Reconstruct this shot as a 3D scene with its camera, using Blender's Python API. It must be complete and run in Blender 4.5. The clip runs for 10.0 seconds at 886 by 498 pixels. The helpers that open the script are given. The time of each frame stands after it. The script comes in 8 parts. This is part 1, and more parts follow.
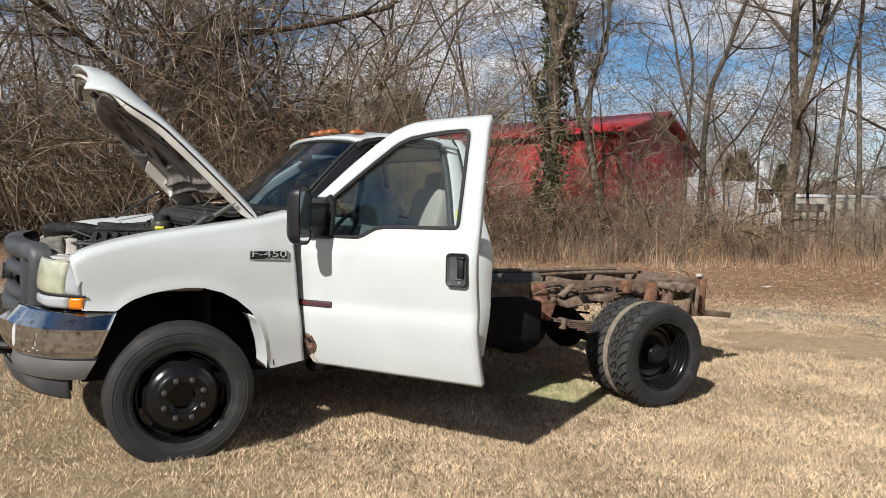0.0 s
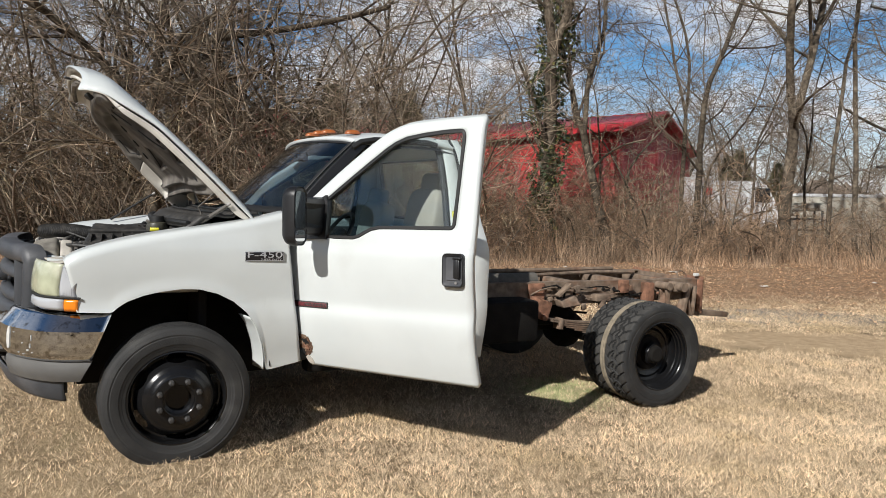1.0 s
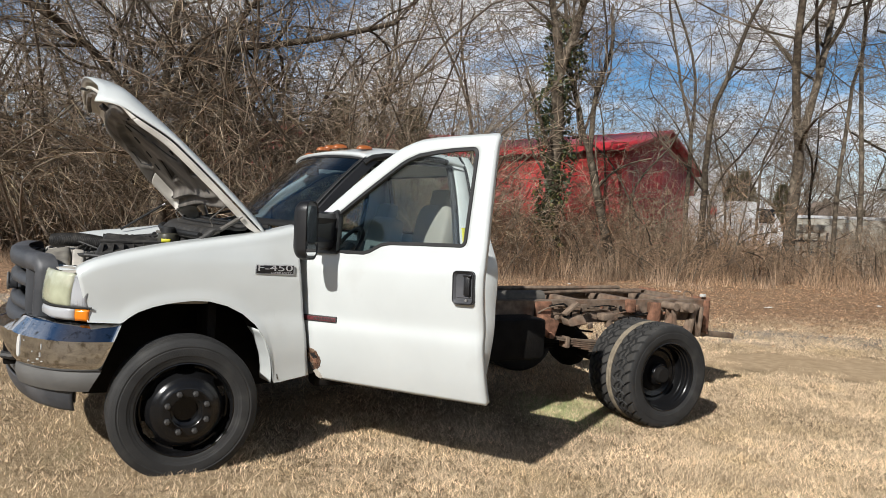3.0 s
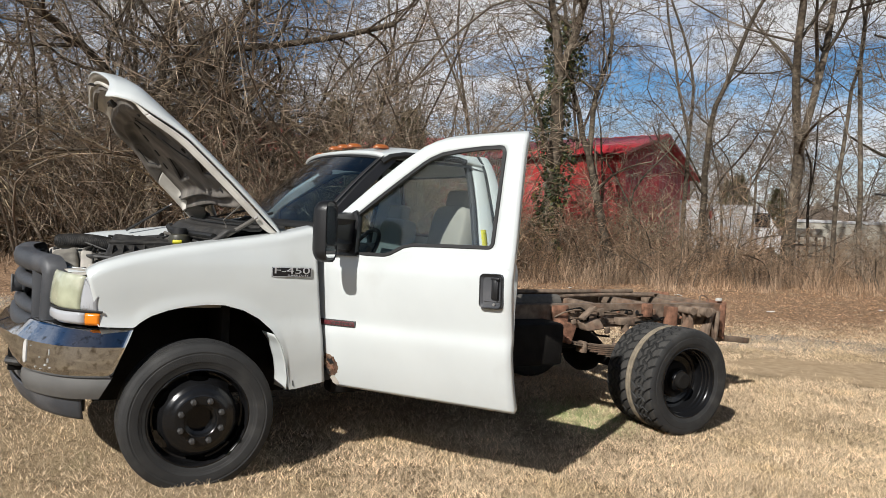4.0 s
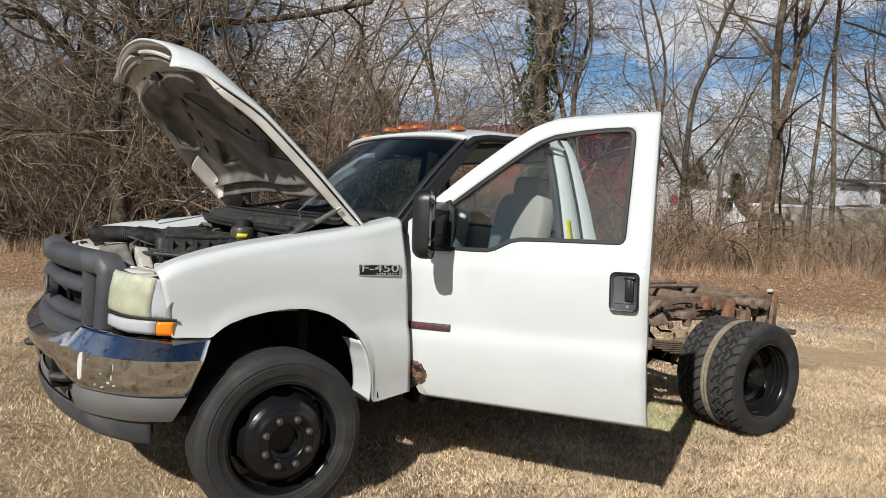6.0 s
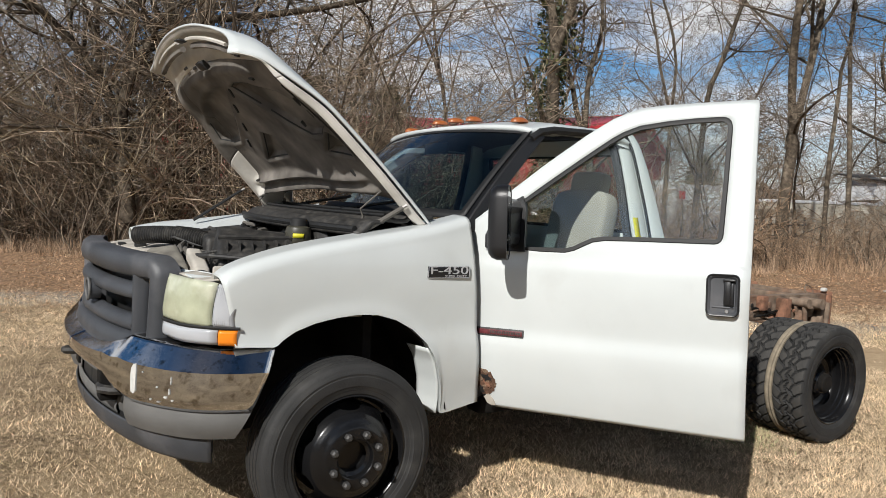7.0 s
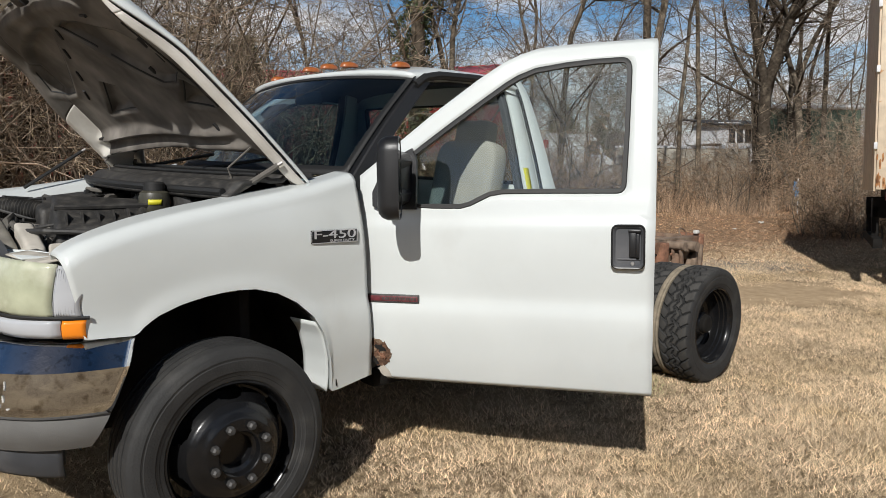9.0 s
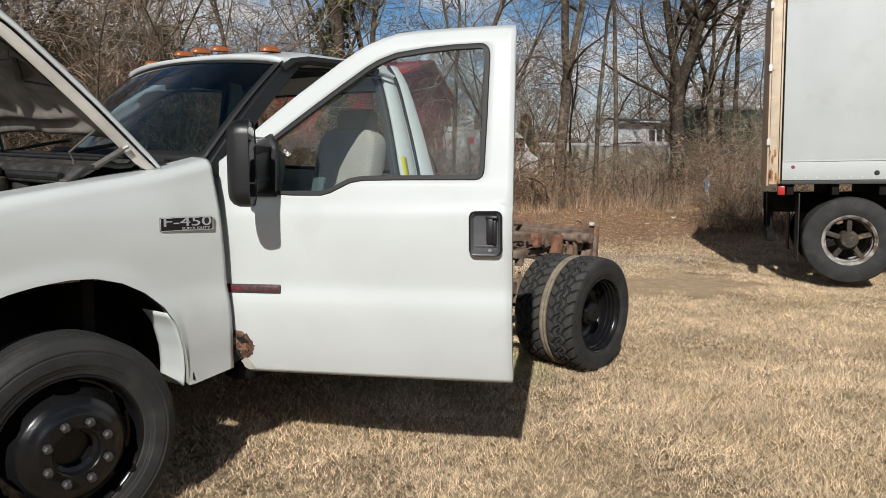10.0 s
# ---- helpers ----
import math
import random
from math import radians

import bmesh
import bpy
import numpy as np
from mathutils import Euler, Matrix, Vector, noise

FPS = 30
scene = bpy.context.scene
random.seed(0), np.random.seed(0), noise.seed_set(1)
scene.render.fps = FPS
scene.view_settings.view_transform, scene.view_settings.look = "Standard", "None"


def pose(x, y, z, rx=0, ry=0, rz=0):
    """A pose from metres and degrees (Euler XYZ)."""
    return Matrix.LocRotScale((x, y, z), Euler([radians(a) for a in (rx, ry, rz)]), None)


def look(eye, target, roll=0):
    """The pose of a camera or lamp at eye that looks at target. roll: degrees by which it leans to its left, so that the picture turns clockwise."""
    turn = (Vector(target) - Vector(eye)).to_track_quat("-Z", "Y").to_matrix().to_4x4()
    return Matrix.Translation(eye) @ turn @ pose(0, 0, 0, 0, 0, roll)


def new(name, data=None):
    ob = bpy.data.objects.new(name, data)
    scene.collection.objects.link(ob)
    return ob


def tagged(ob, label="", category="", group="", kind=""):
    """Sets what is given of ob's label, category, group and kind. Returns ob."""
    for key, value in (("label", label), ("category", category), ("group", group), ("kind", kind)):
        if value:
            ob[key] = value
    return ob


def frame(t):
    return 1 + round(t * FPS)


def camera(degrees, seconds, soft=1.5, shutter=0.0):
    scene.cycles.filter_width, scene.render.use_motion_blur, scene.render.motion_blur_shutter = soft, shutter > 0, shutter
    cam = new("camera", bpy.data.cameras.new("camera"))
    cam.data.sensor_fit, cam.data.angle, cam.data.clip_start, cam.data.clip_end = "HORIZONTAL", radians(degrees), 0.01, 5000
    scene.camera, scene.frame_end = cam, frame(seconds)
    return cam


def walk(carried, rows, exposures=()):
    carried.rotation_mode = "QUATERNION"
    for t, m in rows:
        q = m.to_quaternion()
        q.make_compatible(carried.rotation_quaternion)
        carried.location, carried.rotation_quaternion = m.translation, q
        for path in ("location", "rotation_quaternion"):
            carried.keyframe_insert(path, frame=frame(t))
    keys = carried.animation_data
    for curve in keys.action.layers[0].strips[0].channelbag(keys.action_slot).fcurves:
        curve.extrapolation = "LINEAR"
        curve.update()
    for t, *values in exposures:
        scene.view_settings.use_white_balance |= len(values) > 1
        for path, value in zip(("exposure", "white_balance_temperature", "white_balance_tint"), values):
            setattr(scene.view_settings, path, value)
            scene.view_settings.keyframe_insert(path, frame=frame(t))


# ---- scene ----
cam = camera(62.1, 10.0, soft=0.7)
METRES, EYE, TILT, LEAN, TURN = 2.66, 1.34, 0.0, 0.0, -27.8
ROWS = [
    (0.0, 0.0, 0.0, 0.0, 0.02, -1.37, -0.98),
    (0.5, -0.005, -0.0019, -0.0003, -0.1, -1.35, -0.85),
    (1.0, 0.0032, 0.0042, -0.0012, -0.17, -1.31, -0.76),
    (1.5, 0.0027, 0.0092, 0.0012, -0.13, -1.22, -0.85),
    (2.0, 0.0008, 0.0074, 0.0015, -0.0, -1.03, -1.2),
    (2.5, -0.0083, 0.0032, 0.0032, 0.04, -0.69, -1.58),
    (3.0, -0.0141, -0.0006, 0.0047, 0.03, -0.22, -1.89),
    (4.5, -0.1393, 0.1131, -0.0027, -1.42, 0.07, -1.98),
    (5.0, -0.209, 0.1686, 0.0054, -2.91, -0.38, -2.02),
    (5.5, -0.3098, 0.2021, 0.01, -4.46, -0.91, -2.04),
    (7.0, -0.5124, 0.3524, 0.0102, -4.83, -1.3, -1.59),
    (7.5, -0.5845, 0.4134, 0.0183, -5.75, -1.94, -1.1),
    (8.0, -0.591, 0.4471, 0.0209, -8.01, -2.82, -0.46),
    (8.5, -0.5534, 0.4625, 0.0199, -11.65, -3.96, 0.24),
    (9.0, -0.5274, 0.4793, 0.0146, -15.13, -4.77, 0.6),
    (9.5, -0.5069, 0.4981, 0.0082, -17.96, -5.11, 0.66),
    (10.0, -0.4125, 0.4619, -0.0031, -20.3, -5.03, 0.41),
]
walk(cam, [(t, pose(-0.663, -5.417, EYE, TILT, LEAN, TURN) @ pose(METRES * x, METRES * y, METRES * z, 90 + pitch, roll, yaw)) for t, x, y, z, yaw, pitch, roll in ROWS], exposures=[(0.0, 0.03), (5.5, 0.02), (8.0, -0.09), (10.0, -0.20)])

# the plan: x runs to the truck's tail, y to its right side, z up; the site's own axes turn with the tree line
SITE = Vector((-0.663, -5.417, 0))
U_AXIS, V_AXIS = Vector((0.8846, -0.4664, 0)), Vector((0.4664, 0.8846, 0))


def rise(v):
    """Height of the ground at the distance v from the lawn's edge."""
    k = max(0.0, v - 7.0)
    return 0.012 * max(0.0, min(k, 3.0)) + (0.0052 * k * k if k < 11.5 else 0.688 + 0.02 * min(k - 11.5, 20))


def swell(u, v):
    """The lawn's slope up under the truck's far side, running out behind it."""
    y = -5.417 - 0.4664 * u + 0.8846 * v
    return 0.18 * max(0.0, min(1.0, (y + 1.2) / 3.4)) * max(0.0, min(1.0, (14.0 - v) / 6.0))


def site(u, v, z=0.0):
    """A world place from site axes: u along the tree line, v towards it, z over the ground there."""
    p = SITE + U_AXIS * u + V_AXIS * v
    p.z = rise(v) + swell(u, v) + z
    return p


def site_uv(x, y):
    q = Vector((x, y, 0)) - SITE
    return q.dot(U_AXIS), q.dot(V_AXIS)

# ---- sky and sun ----
SUN_AZ, SUN_EL = Vector((-0.84, -0.543, 0)).normalized(), radians(34.5)
sun_to = SUN_AZ * math.cos(SUN_EL) + Vector((0, 0, math.sin(SUN_EL)))
sun_data = bpy.data.lights.new("sun", "SUN")
sun_data.energy, sun_data.angle, sun_data.color = 5.2, radians(0.55), (1.0, 0.976, 0.935)
sun = new("sun", sun_data)
sun.matrix_world = look(sun_to * 50, (0, 0, 0))

world = bpy.data.worlds.new("winter_sky")
world.use_nodes = True
scene.world = world
wn, wl = world.node_tree.nodes, world.node_tree.links
wn.clear()
sky = wn.new("ShaderNodeTexSky")
sky.sky_type, sky.sun_disc = "NISHITA", False
sky.sun_elevation, sky.sun_rotation = SUN_EL, math.atan2(SUN_AZ.x, SUN_AZ.y)
sky.air_density, sky.dust_density, sky.ozone_density = 1.0, 0.6, 1.6
co = wn.new("ShaderNodeTexCoord")
split = wn.new("ShaderNodeSeparateXYZ")
wl.new(co.outputs["Generated"], split.inputs[0])
# flat cloud layer: the direction divided by its height
lift = wn.new("ShaderNodeMath"); lift.operation = "ADD"; lift.inputs[1].default_value = 0.22
wl.new(split.outputs["Z"], lift.inputs[0])
floor_z = wn.new("ShaderNodeMath"); floor_z.operation = "MAXIMUM"; floor_z.inputs[1].default_value = 0.06
wl.new(lift.outputs[0], floor_z.inputs[0])
layer = wn.new("ShaderNodeCombineXYZ")
for axis in ("X", "Y"):
    dv = wn.new("ShaderNodeMath"); dv.operation = "DIVIDE"
    wl.new(split.outputs[axis], dv.inputs[0]); wl.new(floor_z.outputs[0], dv.inputs[1])
    wl.new(dv.outputs[0], layer.inputs[axis])
puffs = wn.new("ShaderNodeTexNoise")
puffs.inputs["Scale"].default_value, puffs.inputs["Detail"].default_value, puffs.inputs["Roughness"].default_value = 1.5, 7.0, 0.58
wl.new(layer.outputs[0], puffs.inputs["Vector"])
ramp = wn.new("ShaderNodeValToRGB")
ramp.color_ramp.elements[0].position, ramp.color_ramp.elements[1].position = 0.43, 0.57
wl.new(puffs.outputs["Fac"], ramp.inputs[0])
shade = wn.new("ShaderNodeValToRGB")
shade.color_ramp.elements[0].position, shade.color_ramp.elements[1].position = 0.5, 0.8
shade.color_ramp.elements[0].color, shade.color_ramp.elements[1].color = (24.0, 24.2, 24.6, 1), (15.5, 16.0, 17.0, 1)
wl.new(puffs.outputs["Fac"], shade.inputs[0])
over = wn.new("ShaderNodeMix"); over.data_type = "RGBA"
# the cloud layer thins out towards the zenith
thin = wn.new("ShaderNodeMapRange")
for key, val in (("From Min", 0.36), ("From Max", 0.6), ("To Min", 1.0), ("To Max", 0.04)):
    thin.inputs[key].default_value = val
wl.new(split.outputs["Z"], thin.inputs["Value"])
cover = wn.new("ShaderNodeMath"); cover.operation = "MULTIPLY"
wl.new(ramp.outputs["Color"], cover.inputs[0]); wl.new(thin.outputs["Result"], cover.inputs[1])
haze = wn.new("ShaderNodeMapRange")
for key, val in (("From Min", 0.04), ("From Max", 0.22), ("To Min", 0.8), ("To Max", 0.0)):
    haze.inputs[key].default_value = val
wl.new(split.outputs["Z"], haze.inputs["Value"])
veil = wn.new("ShaderNodeMath"); veil.operation = "MAXIMUM"
wl.new(cover.outputs[0], veil.inputs[0]); wl.new(haze.outputs["Result"], veil.inputs[1])
wl.new(veil.outputs[0], over.inputs["Factor"])
vivid = wn.new("ShaderNodeHueSaturation"); vivid.inputs["Saturation"].default_value, vivid.inputs["Value"].default_value = 1.34, 1.8
wl.new(sky.outputs["Color"], vivid.inputs["Color"])
deep = wn.new("ShaderNodeMapRange")
for key, val in (("From Min", 0.3), ("From Max", 0.75), ("To Min", 2.9), ("To Max", 0.6)):
    deep.inputs[key].default_value = val
wl.new(split.outputs["Z"], deep.inputs["Value"]); wl.new(deep.outputs["Result"], vivid.inputs["Value"])
wl.new(vivid.outputs["Color"], over.inputs["A"]); wl.new(shade.outputs["Color"], over.inputs["B"])
back = wn.new("ShaderNodeBackground"); back.inputs["Strength"].default_value = 0.0345
wl.new(over.outputs["Result"], back.inputs["Color"])
wl.new(back.outputs[0], wn.new("ShaderNodeOutputWorld").inputs["Surface"])
scene.view_settings.exposure = 0.0

# ---- materials ----
def material(name, base, rough=0.5, metal=0.0, var=0.0, var_scale=4.0, bump=0.0, bump_scale=40.0, second=None, second_scale=1.3, second_at=(0.5, 0.65), coat=0.0, island=0.0, each=0.0, trans=0.0, spec=0.5):
    """A surface with grain, broad stains of a second colour and fine relief."""
    m = bpy.data.materials.new(name)
    m.use_nodes = True
    nodes, links = m.node_tree.nodes, m.node_tree.links
    bsdf = nodes["Principled BSDF"]
    bsdf.inputs["Roughness"].default_value, bsdf.inputs["Metallic"].default_value = rough, metal
    bsdf.inputs["Coat Weight"].default_value, bsdf.inputs["Coat Roughness"].default_value = coat, 0.06
    bsdf.inputs["Specular IOR Level"].default_value = spec
    where = nodes.new("ShaderNodeTexCoord").outputs["Object"]
    rgb = nodes.new("ShaderNodeRGB")
    rgb.outputs[0].default_value = (*base, 1)
    colour = rgb.outputs[0]

    def noise_fac(scale, detail=5.0):
        n = nodes.new("ShaderNodeTexNoise")
        n.inputs["Scale"].default_value, n.inputs["Detail"].default_value = scale, detail
        links.new(where, n.inputs["Vector"])
        return n.outputs["Fac"]

    def mixed(fac, a, b, blend="MIX"):
        x = nodes.new("ShaderNodeMix")
        x.data_type, x.blend_type = "RGBA", blend
        links.new(fac, x.inputs["Factor"])
        links.new(a, x.inputs["A"])
        if isinstance(b, tuple):
            x.inputs["B"].default_value = (*b, 1)
        else:
            links.new(b, x.inputs["B"])
        return x.outputs["Result"]

    def ramped(fac, lo, hi):
        r = nodes.new("ShaderNodeMapRange")
        r.inputs["From Min"].default_value, r.inputs["From Max"].default_value = lo, hi
        links.new(fac, r.inputs["Value"])
        return r.outputs["Result"]

    def scaled(fac, lo, hi):
        r = nodes.new("ShaderNodeMapRange")
        r.inputs["To Min"].default_value, r.inputs["To Max"].default_value = lo, hi
        links.new(fac, r.inputs["Value"])
        return r.outputs["Result"]

    if second:
        colour = mixed(ramped(noise_fac(second_scale, 8.0), *second_at), colour, second)
    gain = None
    if var:
        gain = scaled(ramped(noise_fac(var_scale, 6.0), 0.3, 0.7), 1 - var, 1 + var)
    for amount, kind in ((island, "isle"), (each, "each")):
        if amount:
            src = nodes.new("ShaderNodeNewGeometry").outputs["Random Per Island"] if kind == "isle" else nodes.new("ShaderNodeObjectInfo").outputs["Random"]
            own = scaled(src, 1 - amount, 1 + amount)
            if gain is None:
                gain = own
            else:
                mul = nodes.new("ShaderNodeMath"); mul.operation = "MULTIPLY"
                links.new(gain, mul.inputs[0]); links.new(own, mul.inputs[1])
                gain = mul.outputs[0]
    if gain is not None:
        v = nodes.new("ShaderNodeVectorMath"); v.operation = "SCALE"
        links.new(colour, v.inputs[0]); links.new(gain, v.inputs["Scale"])
        colour = v.outputs[0]
    links.new(colour, bsdf.inputs["Base Color"])
    if bump:
        b = nodes.new("ShaderNodeBump")
        b.inputs["Strength"].default_value, b.inputs["Distance"].default_value = bump, 0.01
        links.new(noise_fac(bump_scale, 6.0), b.inputs["Height"])
        links.new(b.outputs[0], bsdf.inputs["Normal"])
    if trans:
        bsdf.inputs["Transmission Weight"].default_value = trans
    return m


def glass(name, tint, gloss=1.0, least=0.04):
    """A thin pane: clear with a tint, and a mirror at glancing angles."""
    m = bpy.data.materials.new(name)
    m.use_nodes = True
    nodes, links = m.node_tree.nodes, m.node_tree.links
    nodes.clear()
    clear = nodes.new("ShaderNodeBsdfTransparent"); clear.inputs[0].default_value = (*tint, 1)
    shine = nodes.new("ShaderNodeBsdfGlossy"); shine.inputs["Roughness"].default_value = 0.02
    shine.inputs[0].default_value = (gloss, gloss, gloss, 1)
    facing_side = nodes.new("ShaderNodeLayerWeight"); facing_side.inputs[0].default_value = 0.5
    steep = nodes.new("ShaderNodeMath"); steep.operation = "POWER"; steep.inputs[1].default_value = 5.0
    links.new(facing_side.outputs["Facing"], steep.inputs[0])
    fres = nodes.new("ShaderNodeMath"); fres.operation = "MULTIPLY_ADD"; fres.inputs[1].default_value, fres.inputs[2].default_value = 0.95 - least, least
    links.new(steep.outputs[0], fres.inputs[0])
    mix = nodes.new("ShaderNodeMixShader")
    links.new(fres.outputs[0], mix.inputs[0]); links.new(clear.outputs[0], mix.inputs[1]); links.new(shine.outputs[0], mix.inputs[2])
    links.new(mix.outputs[0], nodes.new("ShaderNodeOutputMaterial").inputs[0])
    return m


M_WHITE = material("white_paint", (0.59, 0.619, 0.611), 0.28, var=0.03, var_scale=3, coat=0.5, second=(0.50, 0.51, 0.495), second_scale=2.2, second_at=(0.60, 0.85))
M_JAMB = material("jamb_paint", (0.60, 0.63, 0.62), 0.4, var=0.05, second=(0.55, 0.53, 0.48), second_scale=6, second_at=(0.6, 0.8))
M_CHROME = material("chrome", (0.66, 0.67, 0.69), 0.06, 1.0, second=(0.30, 0.28, 0.25), second_scale=22, second_at=(0.56, 0.70), bump=0.5, bump_scale=3.2)
M_PLASTIC = material("faded_grey_plastic", (0.045, 0.048, 0.054), 0.5, var=0.2, var_scale=5, bump=0.12, bump_scale=300, second=(0.10, 0.10, 0.105), second_scale=3)
M_VALANCE = material("grey_bumper_plastic", (0.115, 0.112, 0.106), 0.62, var=0.14, var_scale=6, bump=0.1, bump_scale=250)
M_BLACK = material("black_plastic", (0.011, 0.011, 0.012), 0.38, var=0.2, bump=0.08, bump_scale=200)
M_SEAL = material("black_rubber_seal", (0.012, 0.012, 0.012), 0.6)
M_TYRE = material("worn_tyre_rubber", (0.020, 0.0198, 0.0195), 0.75, var=0.3, var_scale=9, bump=0.2, bump_scale=120, second=(0.036, 0.0345, 0.032), second_scale=8, second_at=(0.52, 0.75))
M_TREAD = material("dusty_tread_rubber", (0.042, 0.040, 0.037), 0.85, var=0.3, var_scale=14, bump=0.2, bump_scale=120)
M_RIM = material("black_painted_steel", (0.008, 0.008, 0.0085), 0.24, var=0.2, var_scale=12, coat=0.12, bump=0.05, bump_scale=60, spec=0.3)
M_NUT = material("worn_steel_nut", (0.30, 0.29, 0.28), 0.45, 0.6, var=0.3, var_scale=60)
M_BADGE = material("satin_badge_chrome", (0.62, 0.63, 0.66), 0.3, 0.5)
M_LUG = material("dull_lug_steel", (0.06, 0.058, 0.056), 0.55, 0.3, var=0.3, var_scale=60)
# tan tone of the inner tyre's dusty sidewall where sun strikes it
M_BAND = material("dusty_tan_rubber", (0.22, 0.185, 0.135), 0.9, var=0.25, var_scale=25, bump=0.3, bump_scale=90)
M_RUST = material("rusty_frame_steel", (0.185, 0.135, 0.097), 0.9, var=0.4, var_scale=16, bump=0.6, bump_scale=60, second=(0.17, 0.092, 0.056), second_scale=5, second_at=(0.52, 0.72))
M_RUSTRED = material("bright_rust", (0.235, 0.115, 0.07), 0.9, var=0.35, var_scale=25, bump=0.5, bump_scale=90, second=(0.12, 0.06, 0.035), second_scale=14)
# greasy black steel; also carries the shade inside the wheel wells
M_GREASESHADE = material("greasy_black_steel", (0.011, 0.010, 0.009), 0.85, var=0.3, var_scale=10, bump=0.3, bump_scale=50, spec=0.15)
M_LENS = material("yellowed_lens", (0.40, 0.415, 0.295), 0.10, var=0.16, var_scale=11, coat=0.8, bump=0.12, bump_scale=45, second=(0.58, 0.585, 0.47), second_scale=5, second_at=(0.48, 0.66))
M_CLEAR = material("ribbed_clear_lens", (0.42, 0.43, 0.45), 0.10, var=0.08, coat=0.6)
M_AMBER = material("amber_lens", (0.85, 0.24, 0.015), 0.15, coat=0.6, var=0.08)
M_CABLAMP = material("weathered_amber_lens", (0.34, 0.10, 0.025), 0.3, coat=0.3, var=0.25, var_scale=30)
M_SEAT = material("tan_cloth", (0.35, 0.335, 0.295), 0.9, var=0.1, bump=0.2, bump_scale=300)
M_INTERIOR = material("grey_trim", (0.05, 0.053, 0.057), 0.7, var=0.1)
# one dusty underside paint in two tones: dirtier and shaded, cleaner and sunlit
M_HOODIN = material("dusty_hood_inner", (0.22, 0.20, 0.178), 0.65, var=0.28, var_scale=6, second=(0.085, 0.077, 0.068), second_scale=2.4, second_at=(0.40, 0.60), spec=0.2)
M_LITRIM = material("dusty_white_hood_edge", (0.54, 0.515, 0.465), 0.5, var=0.12, var_scale=8, second=(0.36, 0.335, 0.295), second_scale=3.5, second_at=(0.5, 0.7))
M_YELLOW = material("yellow_sticker", (0.60, 0.55, 0.03), 0.5)
M_DUST = material("dusty_engine_plastic", (0.10, 0.092, 0.08), 0.75, var=0.3, var_scale=15, bump=0.2, bump_scale=80)
M_TANPART = material("dusty_beige_panel", (0.42, 0.39, 0.34), 0.7, var=0.2, var_scale=10)
M_COWL = material("dusty_black_plastic", (0.022, 0.021, 0.020), 0.6, var=0.35, var_scale=14, second=(0.075, 0.069, 0.06), second_scale=30, second_at=(0.45, 0.85), bump=0.15, bump_scale=120)
M_DUSTTANK = material("dusty_grey_tank", (0.20, 0.185, 0.155), 0.8, var=0.25, var_scale=12, second=(0.11, 0.10, 0.085), second_scale=7, bump=0.15, bump_scale=90)
M_GLASS = glass("door_glass", (0.87, 0.91, 0.90))
M_SCREEN = glass("windscreen_glass", (0.32, 0.445, 0.50), 1.0, 0.135)
M_CLEARMIRROR = material("spot_mirror_glass", (0.6, 0.61, 0.62), 0.03, 1.0)
M_MIRROR = material("mirror_glass", (0.16, 0.17, 0.18), 0.03, 1.0)

# ---- mesh helpers ----
def mesh_from(name, verts, faces, mat, angle=38):
    me = bpy.data.meshes.new(name)
    me.from_pydata([tuple(v) for v in verts], [], faces)
    me.materials.append(mat)
    me.shade_smooth()
    me.set_sharp_from_angle(angle=radians(angle))
    return me


def facing(shape, way):
    """The sheet with its faces turned so that they look along way."""
    v, f = shape
    total = Vector((0, 0, 0))
    for q in f:
        a, b, c = Vector(v[q[0]]), Vector(v[q[1]]), Vector(v[q[2]])
        total += (b - a).cross(c - a)
    return shape if total.dot(Vector(way)) > 0 else (v, [tuple(reversed(q)) for q in f])


def part(name, shape, mat, parent, label="", angle=38, thick=0.0, offset=-1.0, face=None):
    """One mesh object under a thing or a part, from (verts, faces) or a bmesh."""
    if face is not None:
        shape = facing(shape, face)
    if isinstance(shape, bpy.types.Mesh):
        me = shape
    elif isinstance(shape, bmesh.types.BMesh):
        me = bpy.data.meshes.new(name)
        shape.to_mesh(me)
        shape.free()
        me.materials.append(mat)
        me.shade_smooth()
        me.set_sharp_from_angle(angle=radians(angle))
    else:
        me = mesh_from(name, shape[0], shape[1], mat, angle)
    ob = new(name, me)
    if parent is not None:
        ob.parent = parent
    if thick:
        s = ob.modifiers.new("shell", "SOLIDIFY")
        s.thickness, s.offset = thick, offset
    if label:
        tagged(ob, label)
    return ob


def thing(name, label, category, at=Matrix.Identity(4), group="", kind=""):
    ob = new(name)
    ob.empty_display_size = 0.2
    ob.matrix_world = at
    return tagged(ob, label, category, group, kind)


def grid(fn, nu, nv, close_u=False, close_v=False):
    """A sheet of fn(i / nu, j / nv)."""
    ku, kv = nu + (0 if close_u else 1), nv + (0 if close_v else 1)
    verts = [fn(i / nu, j / nv) for i in range(ku) for j in range(kv)]
    faces = [(i * kv + j, ((i + 1) % ku) * kv + j, ((i + 1) % ku) * kv + (j + 1) % kv, i * kv + (j + 1) % kv) for i in range(nu) for j in range(nv)]
    return verts, faces


def both(*shapes):
    verts, faces = [], []
    for v, f in shapes:
        k = len(verts)
        verts += [tuple(p) for p in v]
        faces += [tuple(i + k for i in face) for face in f]
    return verts, faces


def moved(shape, m):
    return [tuple(m @ Vector(v)) for v in shape[0]], shape[1]


